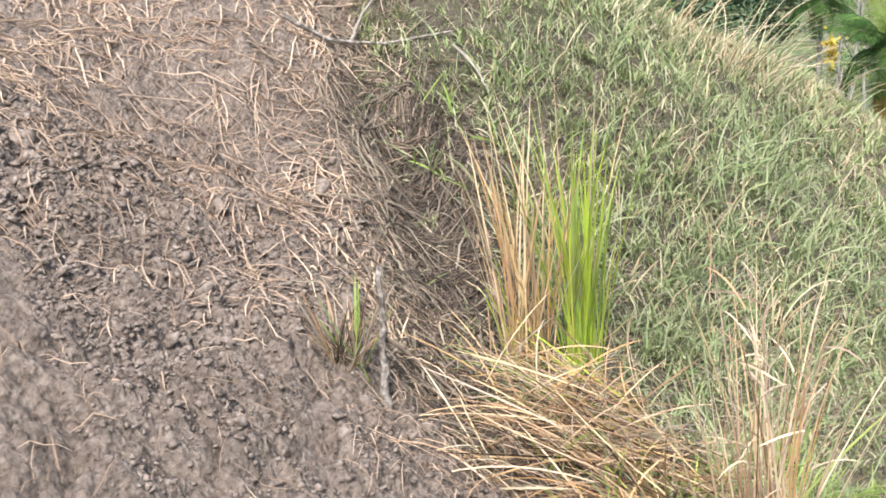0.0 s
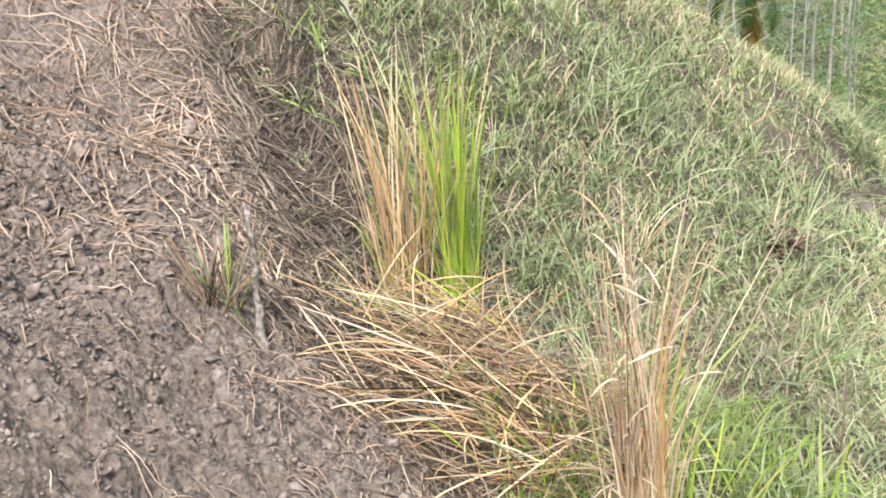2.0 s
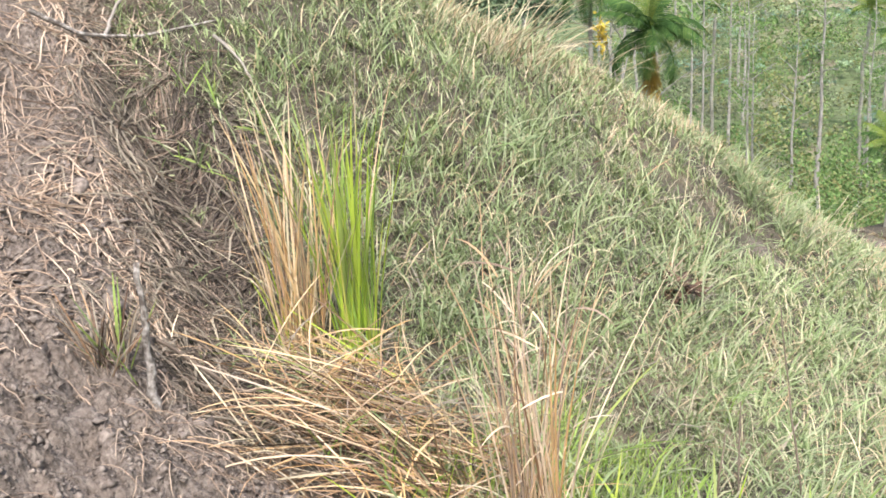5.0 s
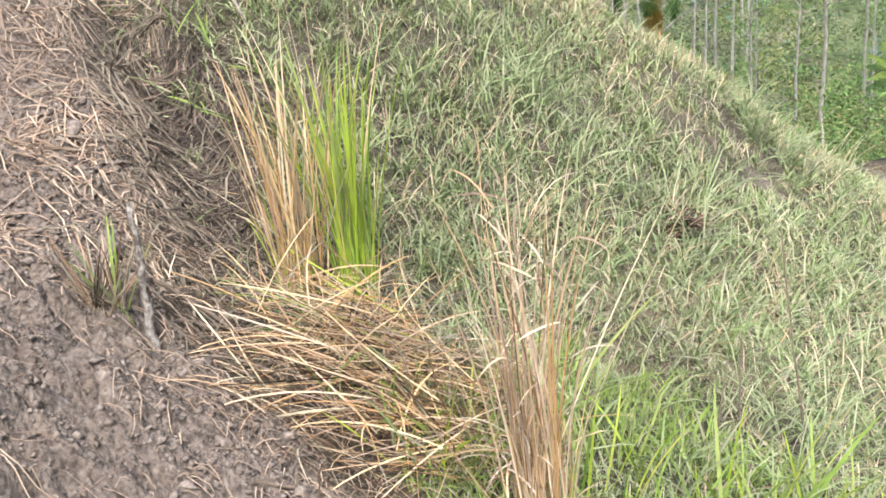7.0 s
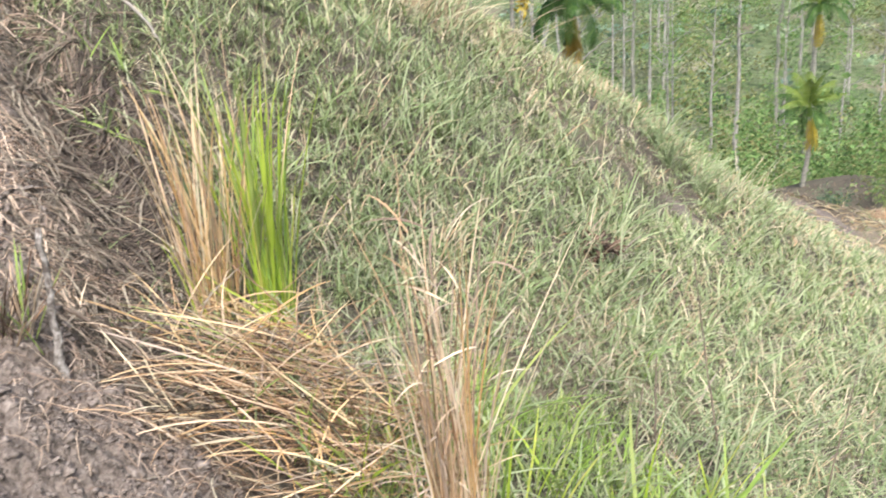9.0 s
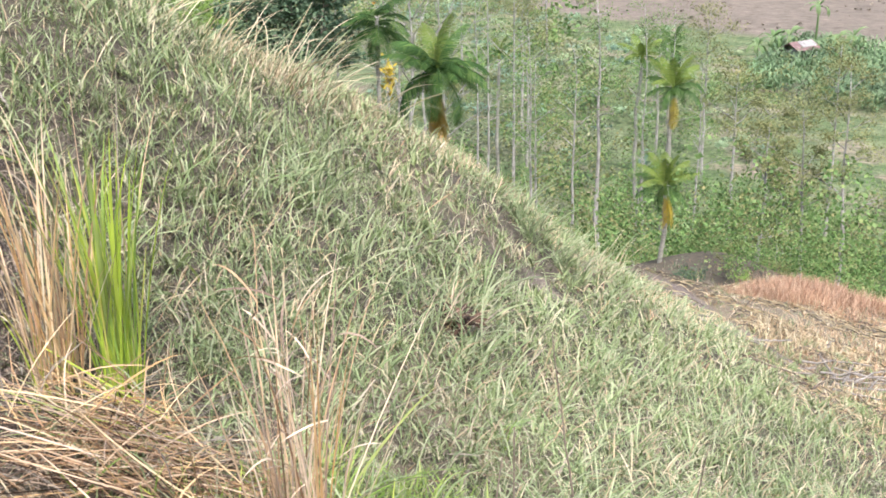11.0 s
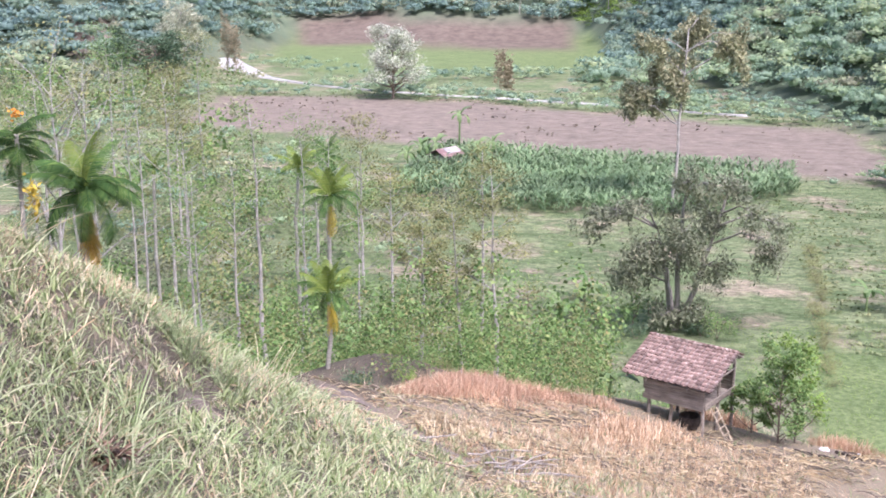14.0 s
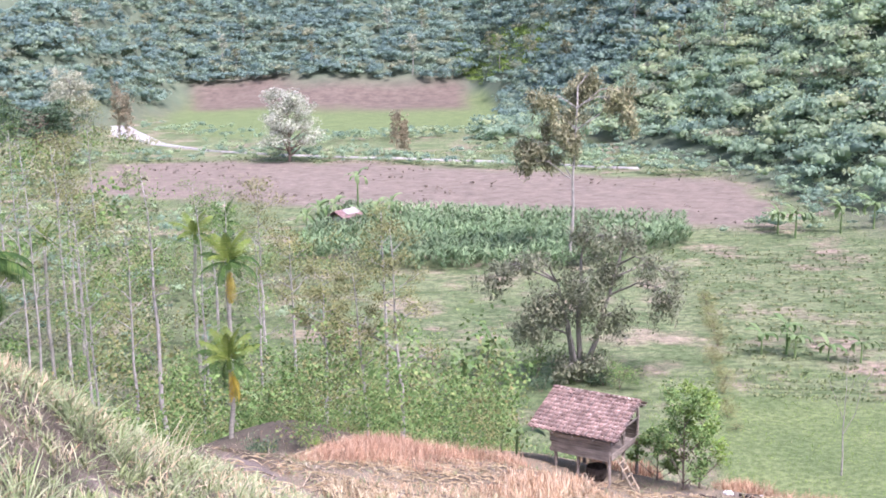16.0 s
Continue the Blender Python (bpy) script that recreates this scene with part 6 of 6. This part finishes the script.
    eight = np.array([[1, 0, 0], [-1, 0, 0], [0, 1, 0], [0, -1, 0], [0, 0, 1], [0, 0, -1]], float)
    faces = np.array([[a, b, 4] if (a, b) in ((0, 2), (2, 1), (1, 3), (3, 0)) else [a, b, 5] for a, b in ((0, 2), (2, 1), (1, 3), (3, 0), (2, 0), (1, 2), (3, 1), (0, 3))])
    for n, ball, tri, shape, mean, top, lab in ((420, ball, tri, 1.3, 0.007, 0.04, "loose grey-brown clods of tilled soil"), (33000, eight, faces, 1.5, 0.0027, 0.016, "fine grey-brown crumbs of tilled soil")):
        x, y, d = sprinkle(n, -70, -38, 1.85, 4.5, 0.8)
        keep = (soil_at(x, y) > 0.35) & (fbm(x / 0.3, y / 0.3, 3, 91) > rng.uniform(0.1, 0.6, len(x)))
        x, y, d = x[keep], y[keep], d[keep]
        k = len(x)
        size = np.minimum(rng.gamma(shape, mean, k) + 0.003, top) * np.clip(d / 2.8, 0.8, 1.4)
        jut = rng.uniform(0.45, 1.55, (k, len(ball), 1)) * rng.uniform(0.6, 1.4, (k, 1, 3))
        spin = rng.uniform(0, 6.28, k)[:, None]
        v = ball[None] * size[:, None, None] * jut
        v = np.stack([v[..., 0] * np.cos(spin) - v[..., 1] * np.sin(spin), v[..., 0] * np.sin(spin) + v[..., 1] * np.cos(spin), 0.62 * v[..., 2] + 0.3 * v[..., 0]], -1)
        v = (v + on_ground(x, y, 0.0)[:, None] + np.array([0, 0, 0.1]) * size[:, None, None]).reshape(-1, 3)
        f = (tri[None] + (np.arange(k) * len(ball))[:, None, None]).reshape(-1, 3)
        me = bpy.data.meshes.new("clods")
        me.from_pydata(v.tolist(), [], f.tolist())
        me.polygons.foreach_set("use_smooth", np.ones(len(f), bool))
        me.materials.append(CLOD)
        tagged(new("clods", me), lab, "soil", kind="stuff")


near_cover()


def cut_straw():
    """Pale and grey cut stalks lying on the dry lower slope."""
    for n, mat, lab in ((8000, PALE, "pale cut stalks lying on the dry slope"), (5000, GREY_STRAW, "grey cut stalks lying on the dry slope")):
        x, y, d = sprinkle(n, -20, 24, 8.5, 27)
        keep = (bare_at(x, y) < 0.3) & (dry_at(x, y) > rng.uniform(0.2, 0.9, n)) & (fbm(x / 1.3, y / 1.3, 3, 97) > 0.42)
        x, y, d = x[keep], y[keep], d[keep]
        k = len(x)
        v, q = strands(x, y, rng.normal(0.9, 0.9, k), rng.uniform(0.12, 0.55, k), 0.0011 * d * rng.uniform(0.6, 1.4, k), 0.2, 3, 0.02, 0.06)
        tagged(new("cut_straw", quads_mesh("cut_straw", v, q, mat)), lab, "straw", kind="stuff")


cut_straw()


# ---- rust-coloured and pale dry grass stands on the lower slope ----
def stand(name, label, mat, poly, n, l0, l1, w=0.018):
    xs, ys = [p[0] for p in poly], [p[1] for p in poly]
    x, y = rng.uniform(min(xs), max(xs), n), rng.uniform(min(ys), max(ys), n)
    edge = inside(x, y, poly) + 2.6 * (fbm(x * 0.9, y * 0.9, 3, 95) - 0.45)
    keep = (edge > rng.uniform(-0.2, 1.5, n)) & (bare_at(x, y) < 0.4)
    x, y, edge = x[keep], y[keep], edge[keep]
    k = len(x)
    v, q = blades(on_ground(x, y, -0.02), rng.uniform(0, 6.28, k), rng.uniform(l0, l1, k) * (0.45 + 0.55 * ramp(edge, 0, 0.9)), w * rng.uniform(0.6, 1.4, k), rng.uniform(0.0, 0.35, k), rng.uniform(0.1, 1.1, k), 3)
    tagged(new(name, quads_mesh(name, v, q, mat)), label, "dry grass", kind="stuff")


stand("rust_grass", "stand of tall rust-red dry grass", RUST, [(-2.7, 19.6), (-2.9, 22.5), (-2.2, 25.2), (0.2, 26.2), (1.6, 26.4), (2.2, 25.4), (1.2, 24.2), (-0.6, 20.6)], 24000, 0.15, 0.52, 0.010)
stand("rust_grass", "patch of rust-red dry grass below the path", RUST, [(6.9, 26.4), (12.5, 25.0), (13, 26.6), (7.5, 27.8)], 9000, 0.2, 0.5, 0.011)
stand("rust_grass", "thin rust-red dry grass behind the hut", RUST, [(3.8, 28.3), (5.9, 28.2), (6.0, 29.8), (3.8, 30)], 2200, 0.35, 0.6)
stand("pale_grass", "tan flattened dry grass on the slope", STRAW, [(0.4, 19.0), (1.6, 23.6), (3.3, 24.9), (3.9, 23.4), (2.6, 20.6)], 10000, 0.15, 0.42, 0.012)
stand("pale_grass", "pale dry grass along the crest", PALE, [(-4.9, 6.2), (-4.8, 8.2), (-4.5, 9.4), (-3.9, 10.9), (-3.4, 12.2), (-2.3, 11.4), (-2.8, 10.2), (-3.2, 9.0), (-3.4, 7.5), (-3.6, 6.2)], 24000, 0.06, 0.22, 0.006)
SHORN = [(-2.2, 14.2), (-1.4, 18.6), (0.4, 20.6), (3.2, 24.4), (5.2, 23.8), (6.4, 21.0), (4.6, 16.4), (2.6, 12.0), (0.2, 11.6), (-1.2, 12.6)]
stand("dry_stubble", "tan dry stubble on the shorn lower slope", STRAW, SHORN, 17000, 0.07, 0.24, 0.010)
stand("dry_stubble", "bleached dry stubble on the shorn lower slope", PALE, SHORN, 13000, 0.06, 0.26, 0.009)
stand("pale_grass", "pale dry straw patch low on the slope", PALE, [(-1.9, 14.4), (-1.1, 14.6), (-0.4, 16.8), (-1.6, 16.6)], 1500, 0.1, 0.3)
# ---- tufts near the camera ----
tuft("rice_tuft", "upright bright green rice tuft on the soil edge", -2.28, 2.68, [RICE, RICE, BRIGHT], 84, (0.4, 0.98), 0.011, (0.0, 0.17), (0.0, 0.3), 0.065)
tuft("ripe_tuft", "upright tuft of golden-brown ripening rice stalks", -2.46, 2.58, [GOLD, PALE, GOLD, GOLD, STRAW], 92, (0.3, 1.05), 0.008, (0.0, 0.25), (0.0, 0.45), 0.095)
tuft("ripe_tuft", "green-bladed foot of a ripening rice tuft", -2.44, 2.56, [RICE, GOLD], 26, (0.2, 0.5), 0.009, (0.0, 0.25), (0.1, 0.5), 0.06)
tuft("dry_tuft", "tall dry straw-coloured tuft with ragged tops", -1.2, 2.0, [STRAW, GOLD, ROOTS, MATSTRAW, STRAW], 150, (0.35, 1.14), 0.006, (0.0, 0.075), (0.0, 0.42), 0.075)
tuft("dead_leaf_tuft", "curled bleached leaves hanging in the dry tuft", -1.2, 2.0, [PALE, STRAW, ROOTS], 150, (0.05, 0.2), 0.007, (0.1, 1.2), (0.6, 2.4), 0.10, lift=1.0)
tuft("seed_grass", "long thin dry seed stems leaning over", -1.3, 2.06, [STRAW, PALE], 12, (0.7, 1.15), 0.0045, (0.05, 0.5), (0.0, 0.3), 0.06, az=(-60, 70), segs=8)
tuft("seed_grass", "long thin dry seed stems leaning over", -2.32, 2.7, [STRAW, PALE, GREY_STRAW], 20, (0.7, 1.2), 0.005, (0.05, 0.65), (0.1, 0.5), 0.07, az=(-100, 75), segs=8)
tuft("seed_grass", "long thin dry seed stems leaning over", -1.75, 2.3, [STRAW, PALE], 7, (0.5, 0.95), 0.0045, (0.2, 0.9), (0.0, 0.3), 0.2, az=(-60, 70), segs=8)
STRAW_LABEL = "flattened mat of bent dry rice straw"
for px, py in ((-1.5, 2.2), (-1.5, 2.42), (-1.62, 2.1), (-1.65, 2.55), (-1.72, 2.3), (-1.82, 2.45), (-1.88, 2.2), (-1.98, 2.38), (-2.05, 2.5)):
    tuft("fallen_straw", STRAW_LABEL, px, py, [MATSTRAW, STRAW, GOLD, HEAPLEAF, MATSTRAW, ROOTS], 64, (0.2, 0.56), 0.006, (0.85, 1.4), (0.1, 1.2), 0.15, az=(-120, 36), segs=7, category="straw", lift=0.2, spin=80)
for k in range(3):
    tuft("fallen_straw", "bent dry rice straw fallen across the mat", -2.25 + 0.2 * k, 2.42 - 0.02 * k, [MATSTRAW, GOLD, MATSTRAW, GREY_STRAW], 36, (0.16, 0.4), 0.006, (0.9, 1.4), (0.5, 1.5), 0.14, az=(62, 50), segs=7, category="straw", lift=0.2, spin=80)
for px, py, n in ((-2.1, 2.06, 46), (-1.95, 1.95, 40), (-1.75, 1.88, 34)):
    tuft("fallen_straw", "dry straw hanging over the edge of the soil", px, py, [STRAW, PALE, GREY_STRAW, HEAPLEAF], n, (0.16, 0.42), 0.006, (0.4, 1.0), (0.9, 2.0), 0.12, az=(-150, 40), segs=7, category="straw", lift=0.06)
for px, py, n in ((-1.6, 2.2, 80), (-1.95, 2.3, 80), (-1.5, 2.0, 70), (-2.15, 2.25, 60)):
    tuft("fallen_straw", "broken dry straw lying criss-cross on the mat", px, py, [MATSTRAW, MATSTRAW, GREY_STRAW, GOLD, HEAPLEAF], n, (0.12, 0.45), 0.006, (0.4, 1.4), (0.3, 2.0), 0.24, segs=6, category="straw", lift=0.1)
tuft("fallen_straw", "flattened straw mixed with fallen green blades", -1.95, 2.5, [RICE, MATSTRAW, BRIGHT], 20, (0.35, 0.7), 0.008, (0.8, 1.2), (0.2, 0.7), 0.16, az=(-112, 20), segs=7, category="straw", lift=0.14)
tuft("green_shoots", "young green blades growing through the fallen straw", -1.6, 2.12, [BRIGHT, RICE, GRASS], 60, (0.12, 0.38), 0.009, (0.1, 0.8), (0.2, 1.0), 0.17)
tuft("green_shoots", "young green blades growing through the fallen straw", -1.85, 2.2, [GRASS, BRIGHT], 34, (0.1, 0.3), 0.008, (0.1, 0.9), (0.2, 1.0), 0.17)
tuft("short_tuft", "short half-dry grass tuft beside a stick", -2.52, 1.82, [GREY_STRAW, GREY_STRAW, HEAPLEAF, STRAW], 100, (0.1, 0.3), 0.006, (0.1, 0.7), (0.1, 0.7), 0.05)
tuft("short_tuft", "young green blades of a half-dry tuft", -2.50, 1.86, [BRIGHT, GRASS], 8, (0.15, 0.32), 0.010, (0.1, 0.6), (0.1, 0.7), 0.05)
tuft("arching_tuft", "green tuft with long arching leaves", -1.52, 2.52, [BRIGHT, WEEDLEAF], 5, (0.42, 0.7), 0.012, (0.5, 0.95), (0.6, 1.2), 0.04, az=(48, 22), segs=9)
tuft("broad_tuft", "clump of broad upright bright green blades", -0.92, 2.62, [BRIGHT, RICE], 13, (0.3, 0.58), 0.014, (0.05, 0.45), (0.1, 0.6), 0.12, segs=8)
tuft("broad_tuft", "clump of broad upright bright green blades", -0.72, 2.95, [BRIGHT, RICE], 9, (0.3, 0.52), 0.014, (0.1, 0.5), (0.2, 0.8), 0.12, segs=8)
for px, py in ((-1.15, 2.35), (-1.02, 2.5), (-0.85, 2.4), (-0.6, 2.65), (-1.2, 2.65), (-0.5, 2.95), (-0.95, 2.85), (-0.7, 2.45)):
    tuft("broad_tuft", "clump of broad upright bright green blades", px, py, [BRIGHT, BRIGHT, RICE], 15, (0.15, 0.42), 0.011, (0.05, 0.6), (0.2, 0.9), 0.11, segs=6)
tuft("green_shoots", "young green shoots at the foot of dry straw", -1.27, 2.2, [BRIGHT, RICE], 22, (0.15, 0.4), 0.011, (0.0, 0.4), (0.0, 0.5), 0.1)
tuft("green_shoots", "young green shoots among the weeds", -1.7, 2.75, [BRIGHT, GRASS], 24, (0.12, 0.3), 0.010, (0.1, 0.8), (0.3, 1.0), 0.16)
tuft("green_shoots", "young green shoots among the weeds", -1.15, 2.85, [BRIGHT, GRASS], 30, (0.12, 0.3), 0.010, (0.1, 0.8), (0.3, 1.0), 0.22)
for px, py in ((-3.43, 3.22), (-3.2, 3.5), (-3.05, 3.2), (-3.6, 3.45), (-2.75, 3.05), (-3.0, 3.75), (-3.5, 3.8), (-2.6, 3.4)):
    tuft("weed_clump", "leafy green weed clump behind the tufts", px, py, [GRASS, WEEDLEAF, BRIGHT, WEEDLEAF], 44, (0.06, 0.2), 0.013, (0.1, 1.0), (0.3, 1.2), 0.17, "green weed clumps")
tuft("weed_clump", "leafy green weed clump behind the tufts", -2.85, 3.3, [GRASS, BRIGHT], 40, (0.12, 0.34), 0.012, (0.1, 0.8), (0.3, 1.0), 0.2)
for px, py, n, s in ((-2.25, 4.3, 18, 1.0), (-1.95, 5.4, 26, 1.0), (-2.55, 5.55, 24, 1.05), (-1.2, 4.6, 14, 0.8), (-2.9, 6.6, 20, 1.1), (-2.75, 8.3, 30, 1.2), (-2.45, 8.7, 26, 1.1), (-1.4, 6.6, 16, 1.0), (-3.6, 6.4, 18, 1.0), (-0.6, 5.6, 14, 0.9), (-3.2, 4.9, 18, 0.9), (-0.9, 8.4, 14, 1.1), (-2.55, 4.0, 20, 1.1), (-2.85, 4.5, 22, 1.1), (-1.85, 4.75, 24, 1.1), (-1.9, 5.0, 20, 1.2), (-2.5, 4.75, 16, 0.9), (-3.1, 5.5, 20, 1.2), (-3.5, 7.2, 22, 1.2), (-3.1, 7.6, 22, 1.2), (-2.1, 7.0, 18, 1.1), (-1.6, 5.9, 18, 1.1), (-0.9, 6.9, 16, 1.0), (-3.3, 9.2, 24, 0.9), (-2.9, 9.9, 24, 0.9), (-3.0, 10.8, 22, 0.9), (-1.7, 9.3, 18, 1.2), (-0.4, 7.4, 14, 1.0), (-1.1, 5.3, 14, 0.9), (-0.3, 4.5, 14, 0.9)):
    tuft("grass_clump", "arching clump of blue-green grass blades", px, py, [CLUMPGRASS, BLUEGRASS, CLUMPGRASS], n + 6, (0.16 * s, 0.42 * s), 0.010, (0.2, 0.8), (0.7, 1.9), 0.07, "blue-green grass clumps")
for px, py, n in ((-2.85, 8.7, 54), (-1.98, 5.15, 34), (-2.85, 4.95, 40), (-2.27, 5.97, 30), (-3.05, 8.95, 46), (-2.6, 8.8, 40), (-3.3, 6.0, 26)):
    tuft("grass_clump", "large arching clump of pale green grass blades", px, py, [CLUMPGRASS, BLUEGRASS, CLUMPGRASS], n + 8, (0.25, 0.6), 0.011, (0.15, 0.7), (0.7, 1.9), 0.09, "large grass clumps", segs=7)
for px, py, n in ((-2.62, 3.75, 12), (-2.9, 4.2, 12), (-2.2, 3.4, 12), (-1.75, 3.6, 10), (-3.3, 4.9, 14), (-2.5, 5.9, 10), (-3.7, 5.5, 14)):
    tuft("bleached_grass", "long bleached dry stems leaning through the weeds", px, py, [PALE, STRAW, GREY_STRAW], n // 2, (0.3, 0.7), 0.005, (0.2, 1.2), (0.0, 0.5), 0.12, "bleached dry stems", segs=6)
for px, py, n in ((-3.75, 5.5, 34), (-3.7, 5.9, 34), (-3.65, 6.3, 34), (-3.85, 6.6, 30), (-3.9, 5.2, 26), (-4.2, 5.4, 26), (-4.1, 7.2, 18), (-4.1, 8.2, 14), (-3.0, 11.5, 16), (-2.9, 11.9, 18)):
    tuft("crest_grass", "tall pale arching grass along the crest", px, py, [PALE, PALE, BLUEGRASS], n, (0.35, 0.8), 0.008, (0.4, 1.0), (0.6, 1.4), 0.15, "tall crest grass", az=(60, 45), segs=7)

# ---- dead leaf heap, sticks and stems ----
nest = thing("dead_leaf_heap", "small sunken heap of dark brown dead leaves in the grass", "leaf heap", -2.17, 5.1)
v, q = blades(rng.normal((0, 0, 0.012), (0.085, 0.07, 0.018), (240, 3)), rng.uniform(0, 6.28, 240), rng.uniform(0.04, 0.12, 240), 0.03, rng.uniform(1.0, 1.6, 240), rng.uniform(0.1, 0.9, 240), 4, 0.3)
part("dead_leaves", quads_mesh("dead_leaves", v, q, HEAPLEAF), nest)
v, q = blades(rng.normal((0.02, -0.03, 0.04), (0.1, 0.08, 0.02), (12, 3)), rng.normal(0.9, 0.6, 12), rng.uniform(0.1, 0.24, 12), 0.007, rng.uniform(0.9, 1.4, 12), rng.uniform(0.2, 0.9, 12), 4, 0.3)
part("dry_leaves", quads_mesh("dry_leaves", v, q, ROOTS), nest, "pale reddish dry stalks")


def stick(label, pts, r, mat, name="stick"):
    pts = np.asarray(pts, float)
    base = pts[0].copy()
    fine = np.stack([np.interp(np.linspace(0, len(pts) - 1, 12), np.arange(len(pts)), pts[:, i]) for i in range(3)], 1) - base
    fine[1:-1] += rng.normal(0, r * 0.25, (10, 3))
    o = new(name, quads_mesh(name, *tube(fine, np.linspace(r, r * 0.45, 12), 6, 0.15), mat))
    o.location = base
    return tagged(o, label, "stick")


def ground_stick(label, xy, r, mat, lift=0.02, rise=0.0, name="stick"):
    n = len(xy)
    return stick(label, [(x, y, gz(x, y) + lift + rise * i / max(n - 1, 1)) for i, (x, y) in enumerate(xy)], r, mat, name)


stick("grey stick standing upright in the soil edge", [(-2.40, 1.86, gz(-2.42, 1.86) - 0.06), (-2.405, 1.875, gz(-2.42, 1.86) + 0.16), (-2.42, 1.90, gz(-2.42, 1.86) + 0.42)], 0.017, PALESTICK)
ground_stick("bleached forked branch lying on the soil edge", [(-4.3, 3.1), (-4.2, 3.24), (-4.16, 3.38), (-4.03, 3.5), (-3.8, 3.75)], 0.012, PALESTICK, 0.05, name="branch")
ground_stick("bleached twig lying on the soil edge", [(-4.16, 3.36), (-4.22, 3.5), (-4.18, 3.68)], 0.011, STICK, 0.05, 0.1)
ground_stick("bleached twig leaning in the weeds", [(-3.7, 3.6), (-3.57, 3.62), (-3.47, 3.58)], 0.009, STICK, 0.12, -0.08)
ground_stick("dark thin stick on tilled soil", [(-1.85, 1.45), (-1.65, 1.7), (-1.55, 1.82)], 0.008, DARKBARK)
ground_stick("dark thin stick in the litter", [(-2.7, 2.05), (-2.5, 2.3), (-2.3, 2.5)], 0.008, DARKBARK, 0.05)
for px, py, h, dx in ((-0.99, 3.72, 0.85, -0.14), (-1.08, 3.2, 0.5, -0.02), (-0.62, 3.9, 0.6, 0.08), (-1.2, 3.3, 0.3, 0.02)):
    stick("thin dark dead weed stem standing in the grass", [(px, py, gz(px, py) - 0.02), (px + dx * 0.5, py, gz(px, py) + h * 0.5), (px + dx, py + 0.04, gz(px, py) + h)], 0.005, DARKBARK, "dead_weed")
for i in range(26):
    px, py = rng.normal(-0.3, 0.9), rng.normal(13.4, 1.3)
    a, l = rng.uniform(0.4, 1.5), rng.uniform(0.3, 1.1)
    ground_stick("pale dry cut branch lying on the lower slope", [(px, py), (px + l * 0.5 * math.cos(a), py + l * 0.5 * math.sin(a) * 0.6), (px + l * math.cos(a), py + l * math.sin(a) * 0.6)], rng.uniform(0.008, 0.018), STICK if i % 3 else DARKBARK, 0.05, rng.uniform(-0.02, 0.15), "branch")
for px, py, s in ((-0.87, 3.86, 0.028), (7.0, 25.6, 0.11), (7.7, 25.3, 0.08)):
    bm = bmesh.new()
    bmesh.ops.create_icosphere(bm, subdivisions=3, radius=s)
    for v in bm.verts:
        k = noise.noise(v.co * (3 / s)) * 0.55 + 1
        v.co = Vector((v.co.x * k, v.co.y * k * 0.8, v.co.z * k * 0.6 + 0.3 * s))
    me = bpy.data.meshes.new("plastic_scrap")
    bm.to_mesh(me)
    bm.free()
    me.materials.append(WHITE)
    o = new("plastic_scrap", me)
    o.location = (px, py, gz(px, py))
    tagged(o, "crumpled scrap of white plastic lying on the ground", "litter")
for a, b in (((7.2, 25.3), (7.6, 24.6)), ((7.4, 25.4), (7.9, 25.0)), ((8.2, 24.6), (8.8, 24.2)), ((6.9, 24.3), (6.0, 24.6))):
    ground_stick("charred log lying on bare ground by the path", [a, ((a[0] + b[0]) / 2, (a[1] + b[1]) / 2), b], 0.045, CHAR, 0.05, name="log")
# dry leaves of the rice, bent over near the tufts
tuft("curled_leaf", "single broad bleached leaf curling over the soil", -2.02, 1.86, [PALE], 2, (0.22, 0.32), 0.013, (0.9, 1.2), (0.4, 0.7), 0.03, az=(70, 25), segs=8, category="leaf")

for i in range(14):
    px, py = -0.5 + rng.normal(0, 0.35), 14.0 + rng.normal(0, 0.3)
    a, l = rng.normal(0.5, 0.9), rng.uniform(0.4, 1.0)
    ground_stick("bleached branch in a loose pile of cut wood", [(px, py), (px + l * 0.5 * math.cos(a), py + l * 0.5 * math.sin(a)), (px + l * math.cos(a), py + l * math.sin(a))], rng.uniform(0.012, 0.022), STICK, 0.12, rng.uniform(0.0, 0.25), "branch")
